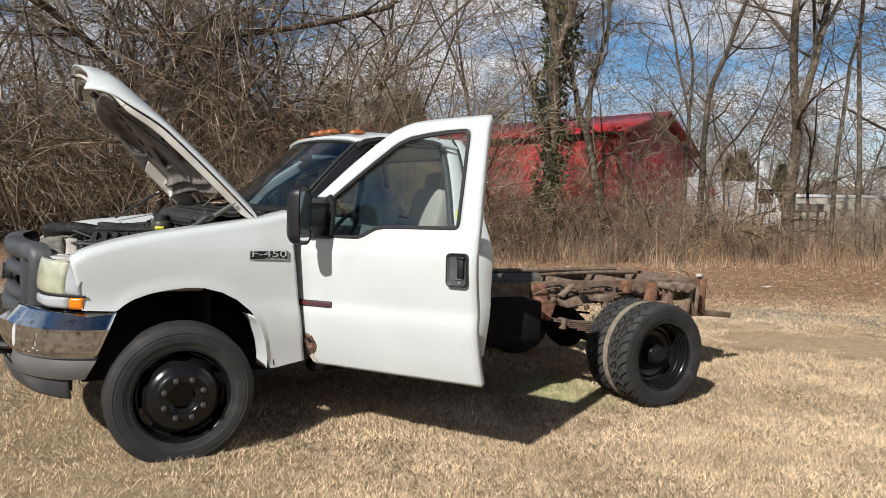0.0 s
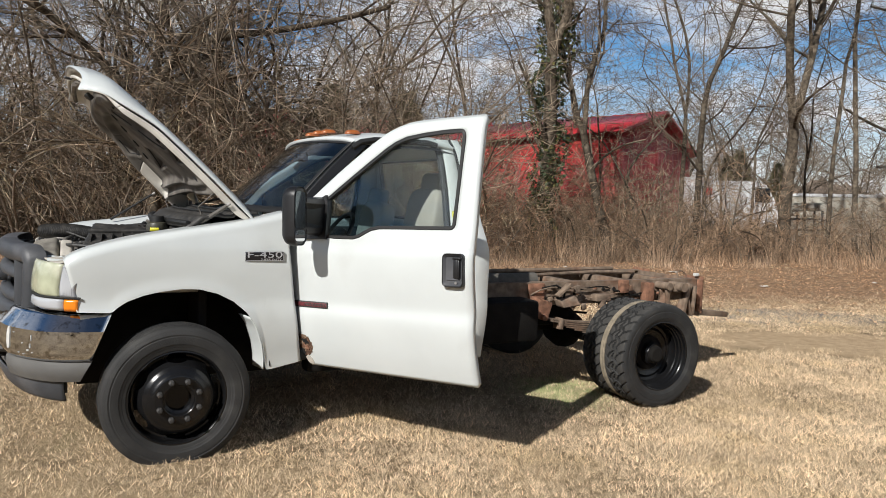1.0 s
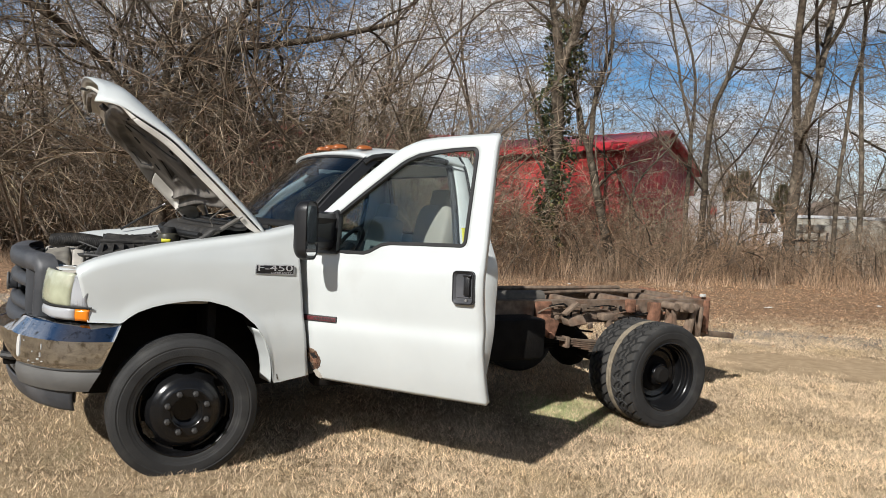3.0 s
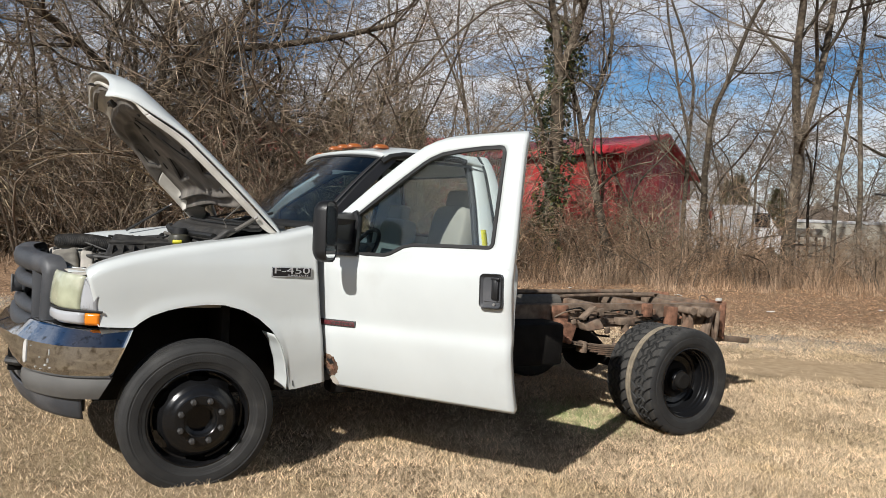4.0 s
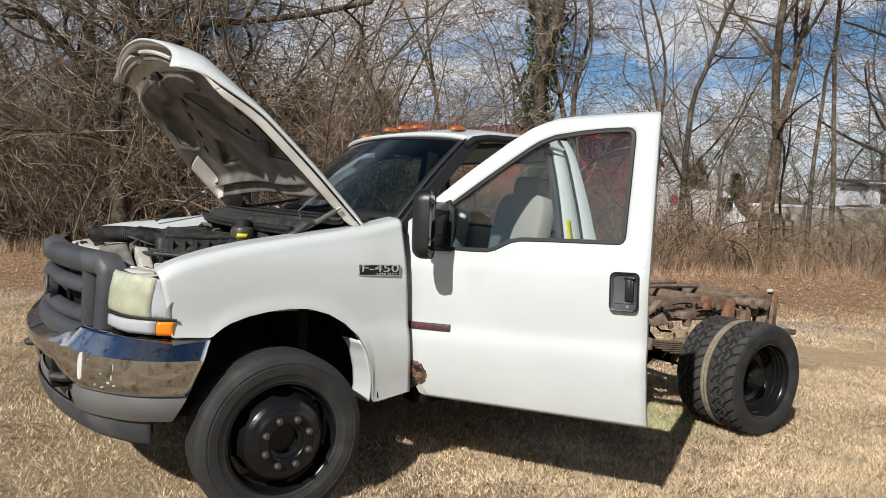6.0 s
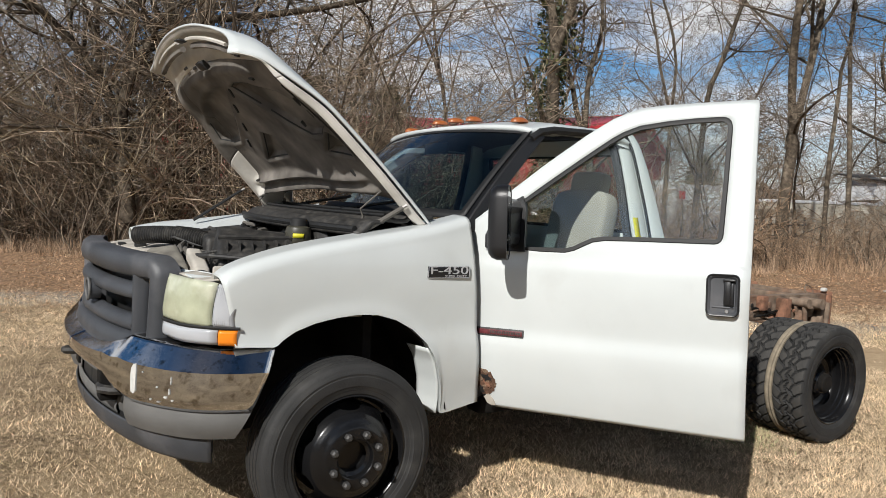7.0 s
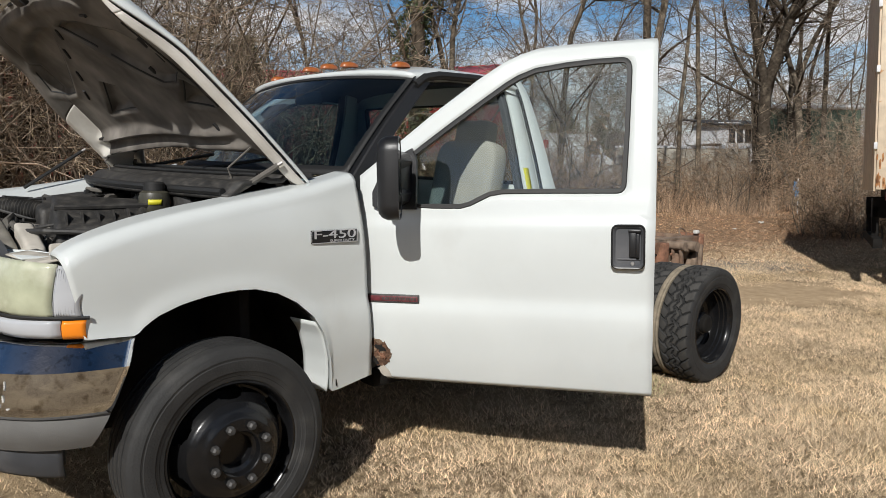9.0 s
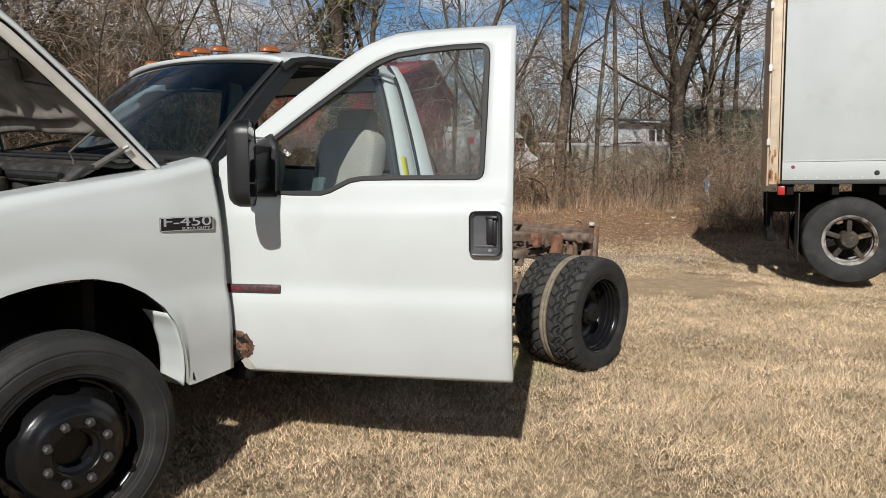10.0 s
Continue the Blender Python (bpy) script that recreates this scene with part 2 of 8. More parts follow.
def flipped(shape):
    """The mirror image across the truck's middle."""
    return [(v[0], -v[1], v[2]) for v in shape[0]], [tuple(reversed(f)) for f in shape[1]]


def block(x0, x1, y0, y1, z0, z1, bevel=0.01, seg=2):
    """A box with rounded edges."""
    bm = bmesh.new()
    bmesh.ops.create_cube(bm, size=1)
    bmesh.ops.scale(bm, vec=(abs(x1 - x0), abs(y1 - y0), abs(z1 - z0)), verts=bm.verts)
    bmesh.ops.translate(bm, vec=((x0 + x1) / 2, (y0 + y1) / 2, (z0 + z1) / 2), verts=bm.verts)
    if bevel:
        bmesh.ops.bevel(bm, geom=bm.edges[:], offset=min(bevel, 0.45 * min(abs(x1 - x0), abs(y1 - y0), abs(z1 - z0))), segments=seg, affect="EDGES", profile=0.5)
    out = [tuple(v.co) for v in bm.verts], [tuple(v.index for v in f.verts) for f in bm.faces]
    bm.free()
    return out


def tube(points, r, sides=8, closed=False, caps=True):
    """A pipe along points; r may be a list."""
    pts = [Vector(p) for p in points]
    n = len(pts)
    rs = r if isinstance(r, (list, tuple)) else [r] * n
    verts, faces = [], []
    up = None
    for i, p in enumerate(pts):
        a, b = (pts[i - 1], pts[(i + 1) % n]) if closed else (pts[max(i - 1, 0)], pts[min(i + 1, n - 1)])
        d = (b - a).normalized()
        if up is None:
            up = d.orthogonal().normalized()
        up = (up - d * up.dot(d)).normalized()
        side = d.cross(up)
        for k in range(sides):
            t = 2 * math.pi * k / sides
            verts.append(tuple(p + (up * math.cos(t) + side * math.sin(t)) * rs[i]))
    for i in range(n if closed else n - 1):
        for k in range(sides):
            a, b = i * sides, ((i + 1) % n) * sides
            faces.append((a + k, a + (k + 1) % sides, b + (k + 1) % sides, b + k))
    if caps and not closed:
        faces += [tuple(reversed(range(sides))), tuple(range((n - 1) * sides, n * sides))]
    return verts, faces


def lathe(profile, sides=64, keep=None):
    """A turned form about the y axis from (radius, y) pairs; keep(angle, radius) leaves faces out."""
    n = len(profile)
    verts = [(r * math.cos(2 * math.pi * i / sides), y, r * math.sin(2 * math.pi * i / sides)) for i in range(sides) for r, y in profile]
    faces = []
    for i in range(sides):
        for j in range(n - 1):
            if keep and not keep(2 * math.pi * (i + 0.5) / sides, (profile[j][0] + profile[j + 1][0]) / 2):
                continue
            faces.append((i * n + j, i * n + j + 1, ((i + 1) % sides) * n + j + 1, ((i + 1) % sides) * n + j))
    return verts, faces


def hull(corners, bevel, seg=3):
    """A box with eight free corners (floor four, then top four, both round), edges rounded."""
    bm = bmesh.new()
    v = [bm.verts.new(c) for c in corners]
    for f in ((3, 2, 1, 0), (4, 5, 6, 7), (0, 1, 5, 4), (1, 2, 6, 5), (2, 3, 7, 6), (3, 0, 4, 7)):
        bm.faces.new([v[i] for i in f])
    bmesh.ops.recalc_face_normals(bm, faces=bm.faces)
    bmesh.ops.bevel(bm, geom=bm.edges[:], offset=bevel, segments=seg, affect="EDGES", profile=0.6)
    return bm


def rounded_loop(y0, y1, z0, z1, r, n=6):
    pts = []
    for cy, cz, a0 in ((y1 - r, z1 - r, 0), (y0 + r, z1 - r, 90), (y0 + r, z0 + r, 180), (y1 - r, z0 + r, 270)):
        pts += [(cy + r * math.cos(radians(a0 + 90 * i / n)), cz + r * math.sin(radians(a0 + 90 * i / n))) for i in range(n + 1)]
    return pts


def poly_plate(outline, z0, z1):
    """A plate with the given outline in x, y."""
    n = len(outline)
    verts = [(x, y, z0) for x, y in outline] + [(x, y, z1) for x, y in outline]
    faces = [tuple(reversed(range(n))), tuple(range(n, 2 * n))] + [(i, (i + 1) % n, n + (i + 1) % n, n + i) for i in range(n)]
    return verts, faces


def lerp_table(table, x):
    xs, ys = zip(*table)
    return float(np.interp(x, xs, ys))


def smooth_table(table, x):
    """Rounded interpolation through a table."""
    xs = [a for a, _ in table]
    k = max(0, min(len(xs) - 2, sum(1 for a in xs[1:-1] if a <= x)))
    x0, x1 = xs[k], xs[k + 1]
    y0, y1 = table[k][1], table[k + 1][1]

    def slope(i):
        i0, i1 = max(i - 1, 0), min(i + 1, len(xs) - 1)
        return (table[i1][1] - table[i0][1]) / (xs[i1] - xs[i0])
    t = max(0.0, min(1.0, (x - x0) / (x1 - x0)))
    h = x1 - x0
    return (2 * t**3 - 3 * t**2 + 1) * y0 + (t**3 - 2 * t**2 + t) * h * slope(k) + (3 * t**2 - 2 * t**3) * y1 + (t**3 - t**2) * h * slope(k + 1)


def lettering(text, size, depth, mat, parent, m):
    """Raised letters in the built-in font as one mesh, at the pose m under parent."""
    cu = bpy.data.curves.new("letters", "FONT")
    cu.body, cu.size, cu.extrude, cu.align_x, cu.align_y = text, size, depth, "CENTER", "CENTER"
    tmp = bpy.data.objects.new("letters", cu)
    me = bpy.data.meshes.new_from_object(tmp)
    bpy.data.objects.remove(tmp)
    bpy.data.curves.remove(cu)
    me.materials.clear()
    me.materials.append(mat)
    me.transform(m)
    ob = new("lettering", me)
    ob.parent = parent
    return ob

# ---- ground ----
def ground_material():
    m = bpy.data.materials.new("winter_lawn")
    m.use_nodes = True
    nodes, links = m.node_tree.nodes, m.node_tree.links
    bsdf = nodes["Principled BSDF"]
    bsdf.inputs["Roughness"].default_value = 0.95
    bsdf.inputs["Specular IOR Level"].default_value = 0.15
    where = nodes.new("ShaderNodeTexCoord").outputs["Object"]

    def noise_fac(scale, detail=6.0, rough=0.6):
        n = nodes.new("ShaderNodeTexNoise")
        n.inputs["Scale"].default_value, n.inputs["Detail"].default_value, n.inputs["Roughness"].default_value = scale, detail, rough
        links.new(where, n.inputs["Vector"])
        return n.outputs["Fac"]

    def ranged(f, a, b, lo=0.0, hi=1.0):
        r = nodes.new("ShaderNodeMapRange")
        r.inputs["From Min"].default_value, r.inputs["From Max"].default_value = a, b
        r.inputs["To Min"].default_value, r.inputs["To Max"].default_value = lo, hi
        links.new(f, r.inputs["Value"])
        return r.outputs["Result"]

    def mix(f, a, b):
        x = nodes.new("ShaderNodeMix"); x.data_type = "RGBA"
        links.new(f, x.inputs["Factor"])
        for s, c in (("A", a), ("B", b)):
            if isinstance(c, tuple):
                x.inputs[s].default_value = (*c, 1)
            else:
                links.new(c, x.inputs[s])
        return x.outputs["Result"]

    def calc(op, a, b):
        n = nodes.new("ShaderNodeMath"); n.operation = op
        for i, c in enumerate((a, b)):
            if isinstance(c, (int, float)):
                n.inputs[i].default_value = c
            else:
                links.new(c, n.inputs[i])
        return n.outputs[0]

    # the sheet is laid out in site axes: object x is u, object y is v
    sep = nodes.new("ShaderNodeSeparateXYZ")
    links.new(where, sep.inputs[0])
    u, v = sep.outputs["X"], sep.outputs["Y"]
    grass = mix(ranged(noise_fac(28), 0.35, 0.68), (0.115, 0.080, 0.047), (0.41, 0.305, 0.19))
    grass = mix(ranged(noise_fac(0.7), 0.45, 0.7), grass, (0.44, 0.33, 0.20))
    grass = mix(ranged(noise_fac(1.9, 8), 0.62, 0.76), grass, (0.29, 0.235, 0.13))
    litter = mix(ranged(noise_fac(16, 8), 0.38, 0.66), (0.15, 0.095, 0.06), (0.45, 0.29, 0.175))
    wob = calc("ADD", v, ranged(noise_fac(0.5), 0, 1, -3.0, 3.0))
    col = mix(ranged(wob, 10.3, 13.6), grass, litter)
    # a trodden patch of bare dirt and a strip of gravel behind the truck
    du, dv = calc("DIVIDE", calc("SUBTRACT", u, 4.5), 1.7), calc("DIVIDE", calc("SUBTRACT", v, 8.6), 0.75)
    d = calc("ADD", calc("ADD", calc("MULTIPLY", du, du), calc("MULTIPLY", dv, dv)), ranged(noise_fac(2.2, 8), 0, 1, -1.4, 1.4))
    col = mix(ranged(d, 1.15, 0.55), col, mix(ranged(noise_fac(9), 0.3, 0.7), (0.37, 0.265, 0.16), (0.54, 0.405, 0.26)))
    du, dv = calc("DIVIDE", calc("SUBTRACT", u, 4.6), 2.2), calc("DIVIDE", calc("SUBTRACT", v, 10.6), 0.9)
    g = calc("ADD", calc("ADD", calc("MULTIPLY", du, du), calc("MULTIPLY", dv, dv)), ranged(noise_fac(3.0, 8), 0, 1, -1.0, 1.0))
    col = mix(ranged(g, 1.1, 0.3, 0, 0.85), col, mix(ranged(noise_fac(40), 0.4, 0.65), (0.14, 0.13, 0.12), (0.33, 0.315, 0.30)))
    # a pale trodden track along the thicket
    du, dv = calc("DIVIDE", calc("SUBTRACT", u, -7.5), 4.0), calc("DIVIDE", calc("SUBTRACT", v, 12.2), 1.0)
    g = calc("ADD", calc("ADD", calc("MULTIPLY", du, du), calc("MULTIPLY", dv, dv)), ranged(noise_fac(2.4, 8), 0, 1, -1.0, 1.0))
    col = mix(ranged(g, 1.1, 0.3, 0, 0.7), col, mix(ranged(noise_fac(14), 0.4, 0.65), (0.24, 0.215, 0.18), (0.46, 0.43, 0.38)))
    links.new(col, bsdf.inputs["Base Color"])
    b = nodes.new("ShaderNodeBump")
    b.inputs["Strength"].default_value, b.inputs["Distance"].default_value = 0.9, 0.03
    links.new(noise_fac(22, 8, 0.7), b.inputs["Height"])
    links.new(b.outputs[0], bsdf.inputs["Normal"])
    return m


M_GROUND = ground_material()
SITE_M = Matrix(((U_AXIS.x, V_AXIS.x, 0, SITE.x), (U_AXIS.y, V_AXIS.y, 0, SITE.y), (0, 0, 1, 0), (0, 0, 0, 1)))


def steps(lo, hi, near_lo, near_hi, fine, coarse):
    out = [lo]
    while out[-1] < hi:
        x = out[-1]
        inside = near_lo <= x < near_hi
        gap = fine if inside else max(fine, min(coarse, 0.25 * min(abs(x - near_lo), abs(x - near_hi)) + fine))
        out.append(x + gap)
    return out


def bumpy(u, v):
    """Small humps of the lawn."""
    k = min(1.0, max(0.0, (v - 9) / 6))
    return 0.012 * noise.noise(Vector((u * 0.9, v * 0.9, 0))) + 0.02 * k * noise.noise(Vector((u * 1.7, v * 1.7, 3)))


us, vs = steps(-400, 400, -11, 15, 0.3, 40), steps(-60, 700, -1, 24, 0.3, 40)
gv = [(u, v, rise(v) + swell(u, v) + (bumpy(u, v) if -12 < u < 16 and -2 < v < 25 else 0)) for u in us for v in vs]
nvv = len(vs)
gf = [(i * nvv + j, (i + 1) * nvv + j, (i + 1) * nvv + j + 1, i * nvv + j + 1) for i in range(len(us) - 1) for j in range(nvv - 1)]
ground = new("ground", mesh_from("ground", gv, gf, M_GROUND, 80))
ground.matrix_world = SITE_M
tagged(ground, "dry tan winter lawn rising to leaf litter at the trees", "ground", kind="structure")


def raw_mesh(name, co, tris, mat):
    """A mesh from arrays of corners and triangles."""
    me = bpy.data.meshes.new(name)
    me.vertices.add(len(co)); me.vertices.foreach_set("co", co.astype(np.float32).ravel())
    me.loops.add(tris.size); me.loops.foreach_set("vertex_index", tris.astype(np.int32).ravel())
    me.polygons.add(len(tris)); me.polygons.foreach_set("loop_start", np.arange(0, tris.size, 3, dtype=np.int32))
    me.update(calc_edges=True)
    me.materials.append(mat)
    return me


def blades(rng, u, v, h, w, lean, zfun):
    """Leaning three-cornered blades at u, v."""
    n = len(u)
    a, b = rng.uniform(0, 2 * np.pi, n), rng.uniform(0, 2 * np.pi, n)
    z = zfun(u, v)
    base = np.stack([u, v, z - 0.004], 1)
    side = np.stack([np.cos(a), np.sin(a), np.zeros(n)], 1) * (w / 2)[:, None]
    tip = base + np.stack([np.cos(b) * lean * h, np.sin(b) * lean * h, h], 1)
    co = np.stack([base - side, base + side, tip], 1).reshape(-1, 3)
    return co, np.arange(3 * n).reshape(-1, 3)


def rise_np(u, v):
    k = np.maximum(0.0, v - 7.0)
    y = -5.417 - 0.4664 * u + 0.8846 * v
    up = 0.18 * np.clip((y + 1.2) / 3.4, 0, 1) * np.clip((14.0 - v) / 6.0, 0, 1)
    return up + 0.012 * np.minimum(k, 3.0) + np.where(k < 11.5, 0.0052 * k * k, 0.688 + 0.02 * np.minimum(k - 11.5, 20))


M_BLADE = material("dry_grass", (0.72, 0.56, 0.38), 0.9, var=0.30, var_scale=2.6, second=(0.56, 0.43, 0.27), second_scale=1.3, island=0.55, spec=0.2)
M_WEED = material("dead_weeds", (0.335, 0.238, 0.162), 0.95, var=0.35, var_scale=0.9, second=(0.36, 0.24, 0.152), second_scale=0.6, island=0.75, spec=0.12)
rg_np = np.random.default_rng(4)
n = 1080000
v = 3.2 + 10.2 * rg_np.random(n) ** 1.2
u = rg_np.uniform(-0.70, 0.92, n) * (v + 1.2)
clump = np.sin(u * 7.1 + 2 * np.sin(v * 3.3)) * np.sin(v * 6.3 + 1.7 * np.sin(u * 2.9))
tuft = np.sin(u * 23 + 3 * np.sin(v * 9)) * np.sin(v * 21 + 3 * np.sin(u * 11))
bare = (((u - 4.5) / 1.6) ** 2 + ((v - 8.6) / 0.7) ** 2) + 0.45 * np.sin(3.1 * u + 2 * v) * np.sin(5 * v - 1.3 * u) + 0.3 * np.sin(9 * u) * np.sin(11 * v)
rough = np.clip((0.6 - u - 0.5 * np.sin(v * 1.7) - 0.3 * np.sin(u * 5.1 + v)) / 2.2, 0, 1) * np.clip((9.5 - v) / 3, 0, 1)
keep = (rg_np.random(n) < (0.74 + 0.13 * clump + 0.13 * tuft) * (1 - 0.68 * rough) * np.clip((13.5 - v) / 5, 0.1, 1)) & ~(bare < rg_np.uniform(0.6, 1.2, n))
u, v, tuft = u[keep], v[keep], tuft[keep]
n = len(u)
h = rg_np.uniform(0.010, 0.034, n) * (1 + 0.02 * v) * (1 + 0.35 * tuft) * np.where(rg_np.random(n) < 0.03, 1.6, 1.0)
co, tr = blades(rg_np, u, v, h, rg_np.uniform(0.0024, 0.0052, n) * (0.8 + 0.09 * v), rg_np.uniform(0.2, 1.7, n), rise_np)
lawn = new("grass", raw_mesh("grass", co, tr, M_BLADE))
lawn.matrix_world = SITE_M
tagged(lawn, "short dry straw-coloured grass", "grass", kind="stuff")

M_GREEN = material("living_grass", (0.36, 0.40, 0.19), 0.9, var=0.25, var_scale=5, second=(0.58, 0.52, 0.31), second_scale=9, island=0.45, spec=0.2)
n = 9000
u, v = rg_np.normal(1.0, 0.20, n), rg_np.normal(6.05, 0.24, n)
h = rg_np.uniform(0.012, 0.036, n)
co, tr = blades(rg_np, u, v, h, rg_np.uniform(0.003, 0.006, n), rg_np.uniform(0.2, 1.3, n), rise_np)
green = new("grass_patch", raw_mesh("grass_patch", co, tr, M_GREEN))
green.matrix_world = SITE_M
tagged(green, "small patch of greenish living grass", "grass", kind="stuff")

# ---- the truck: nose towards -x, its left side towards -y, front axle at x = 0 ----
truck = thing("cab_chassis_truck", "white two-door cab chassis truck with open hood and driver door", "truck", Matrix.Translation((0, -1, 0.6)) @ pose(0, 0, 0, 3.0, 0, 0) @ Matrix.Translation((0, 1, -0.6)))
LEVEL = truck.matrix_world.inverted()

SIDE = [(0.40, 0.925), (0.50, 0.945), (0.58, 0.965), (0.68, 0.988), (0.80, 1.004), (0.87, 1.003), (0.90, 0.999), (1.0, 1.006), (1.10, 1.013), (1.2, 1.012), (1.26, 1.003), (1.31, 0.992), (1.36, 0.978), (1.6, 0.905), (1.85, 0.83), (1.95, 0.79), (2.0, 0.76)]


def side_y(z):
    return smooth_table(SIDE, z)


# --- front fenders ---
ARCH = [(-0.62, 0.885), (-0.37, 0.872), (-0.33, 0.905), (-0.28, 0.934), (-0.19, 0.967), (-0.09, 0.986), (0.01, 0.996), (0.1, 0.991), (0.2, 0.963), (0.29, 0.915), (0.37, 0.845), (0.434, 0.755), (0.475, 0.64), (0.492, 0.55), (0.497, 0.49), (0.502, 0.478), (0.53, 0.480), (0.62, 0.500), (0.75, 0.528)]
SHOULDER = [(-0.62, 1.105), (-0.56, 1.155), (-0.50, 1.198), (-0.40, 1.240), (-0.24, 1.286), (0.0, 1.329), (0.22, 1.364), (0.556, 1.421), (0.72, 1.45)]
FAR_SHOULDER = [(-0.62, 1.215), (-0.56, 1.24), (-0.50, 1.262), (-0.40, 1.285), (-0.24, 1.308), (0.0, 1.343), (0.22, 1.374), (0.556, 1.424), (0.72, 1.45)]


def fender_shape(shoulder, shelf=0.0, slope=0.04):
    xs = [-0.55, -0.53, -0.5, -0.46, -0.42, -0.38, -0.36, -0.34, -0.31, -0.28, -0.24, -0.2, -0.15, -0.1, -0.05, 0, 0.05, 0.1, 0.15, 0.2, 0.25, 0.29, 0.33, 0.37, 0.40, 0.42, 0.44, 0.455, 0.468, 0.478, 0.486, 0.492, 0.496, 0.499, 0.502, 0.53, 0.57, 0.61, 0.65, 0.68, 0.70]
    rows = 26
    verts, faces = [], []
    for x0 in xs:
        zb, zt = lerp_table(ARCH, x0), smooth_table(shoulder, x0)
        fw = max(0.0, 1 - (x0 + 0.55) / 0.3)
        rw = max(0.0, 1 - (0.70 - x0) / 0.3)
        nose = max(0.0, (-0.40 - x0) / 0.2)
        ring = []
        lip = 0.012 * math.exp(-((zb - 0.95) / 0.5) ** 2)
        ring.append((x0, side_y(zb) - 0.035, zb + 0.004))
        for j in range(rows):
            z = zb + (zt - 0.055 - zb) * j / (rows - 1)
            flare = lip * math.exp(-((z - zb) / 0.05) ** 2)
            ring.append((x0, side_y(z) + flare - 0.05 * nose ** 2 * (z - 0.85), z))
        y0 = ring[-1][1]
        for a in (15, 30, 45, 60, 75, 90):
            ring.append((x0, y0 - 0.06 * (1 - math.cos(radians(a))), zt - 0.055 + 0.055 * math.sin(radians(a))))
        inner_y = lerp_table([(-0.56, 0.885), (-0.3, 0.83), (0.0, 0.82)], x0) - shelf
        for f in (0.3, 0.65, 1.0):
            y = y0 - 0.062 + (inner_y - y0 + 0.062) * f
            ring.append((x0, y, zt + (0.94 - y) * slope))
        ring.append((x0, inner_y - 0.004, zt + (0.94 - inner_y) * slope - 0.03))
        for x, y, z in ring:
            xf = lerp_table([(0.86, -0.530), (1.0, -0.555), (1.1, -0.580), (1.16, -0.598), (1.2, -0.608)], z)
            xr = lerp_table([(0.48, 0.728), (0.9, 0.662), (1.2, 0.624), (1.46, 0.610)], z)
            verts.append((x + fw * (xf + 0.55) + rw * (xr - 0.70), -y, z))
    n = len(ring)
    for i in range(len(xs) - 1):
        for j in range(n - 1):
            faces.append((i * n + j, (i + 1) * n + j, (i + 1) * n + j + 1, i * n + j + 1))
    return verts, faces


fender_l = part("front_fender", fender_shape(SHOULDER), M_WHITE, truck, angle=50, thick=0.006, face=(0, -1, 0.3))
part("front_fender", flipped(fender_shape(FAR_SHOULDER, 0.05, -0.32)), M_WHITE, truck, angle=50, thick=0.006, face=(0, 1, 0.3))


def well_shape():
    def fn(s, t):
        a = radians(6 + 170 * s)
        return (-0.005 + 0.535 * math.cos(a), -(0.955 - 0.5 * t), 0.44 + 0.575 * math.sin(a))
    return grid(fn, 30, 6)


# the well's sunlit rear wall, set apart as a pale sheet
def sunlit_well_shape():
    def fn(s, t):
        z = 0.475 + 0.34 * s
        x = lerp_table([(0.47, 0.494), (0.55, 0.489), (0.64, 0.471), (0.755, 0.430), (0.845, 0.366), (0.92, 0.28)], z)
        return (x - 0.03 * t, -(side_y(z) - 0.012 - 0.15 * t), z)
    return grid(fn, 14, 8)


for turn in (lambda s: s, flipped):
    # black colour gives the well's shade, the pale panel its sunlit part
    part("wheel_well", turn(well_shape()), M_GREASESHADE, truck, thick=0.005)
    # added black screen keeps daylight from showing through the wheel well
    part("inner_skirt", turn(block(-0.52, 0.62, -0.48, -0.46, 0.36, 1.02, 0.006)), M_GREASESHADE, truck)
    part("splash_panel", turn(sunlit_well_shape()), M_JAMB, truck, "pale panel for the sunlit rear wall of the wheel well", thick=0.004)

badge = part("badge", moved(block(-0.115, 0.115, -0.028, 0.028, -0.004, 0.004, 0.004), pose(0.468, -1.017, 1.181, 90, 0, -1.5) @ pose(0, 0, 0, 0, 0, 0)), M_BLACK, fender_l, "black badge plate with chrome letters")
lettering("F-450", 0.066, 0.002, M_BADGE, badge, pose(0.468, -1.022, 1.189, 90, 0, -1.5) @ Matrix.Diagonal((1.42, 0.80, 1, 1)))
part("badge_rim", tube([pose(0.468, -1.0215, 1.181, 90, 0, -1.5) @ Vector((sx * 0.113, sz * 0.0262, 0)) for sx, sz in ((-1, -0.8), (-1, 0.8), (-0.98, 1), (0.98, 1), (1, 0.8), (1, -0.8), (0.98, -1), (-0.98, -1))], 0.0017, 5, closed=True), M_BADGE, badge)
lettering("SUPER DUTY", 0.018, 0.0015, M_BADGE, badge, pose(0.505, -1.0225, 1.162, 90, 0, -1.5) @ Matrix.Diagonal((1.2, 0.8, 1, 1)))

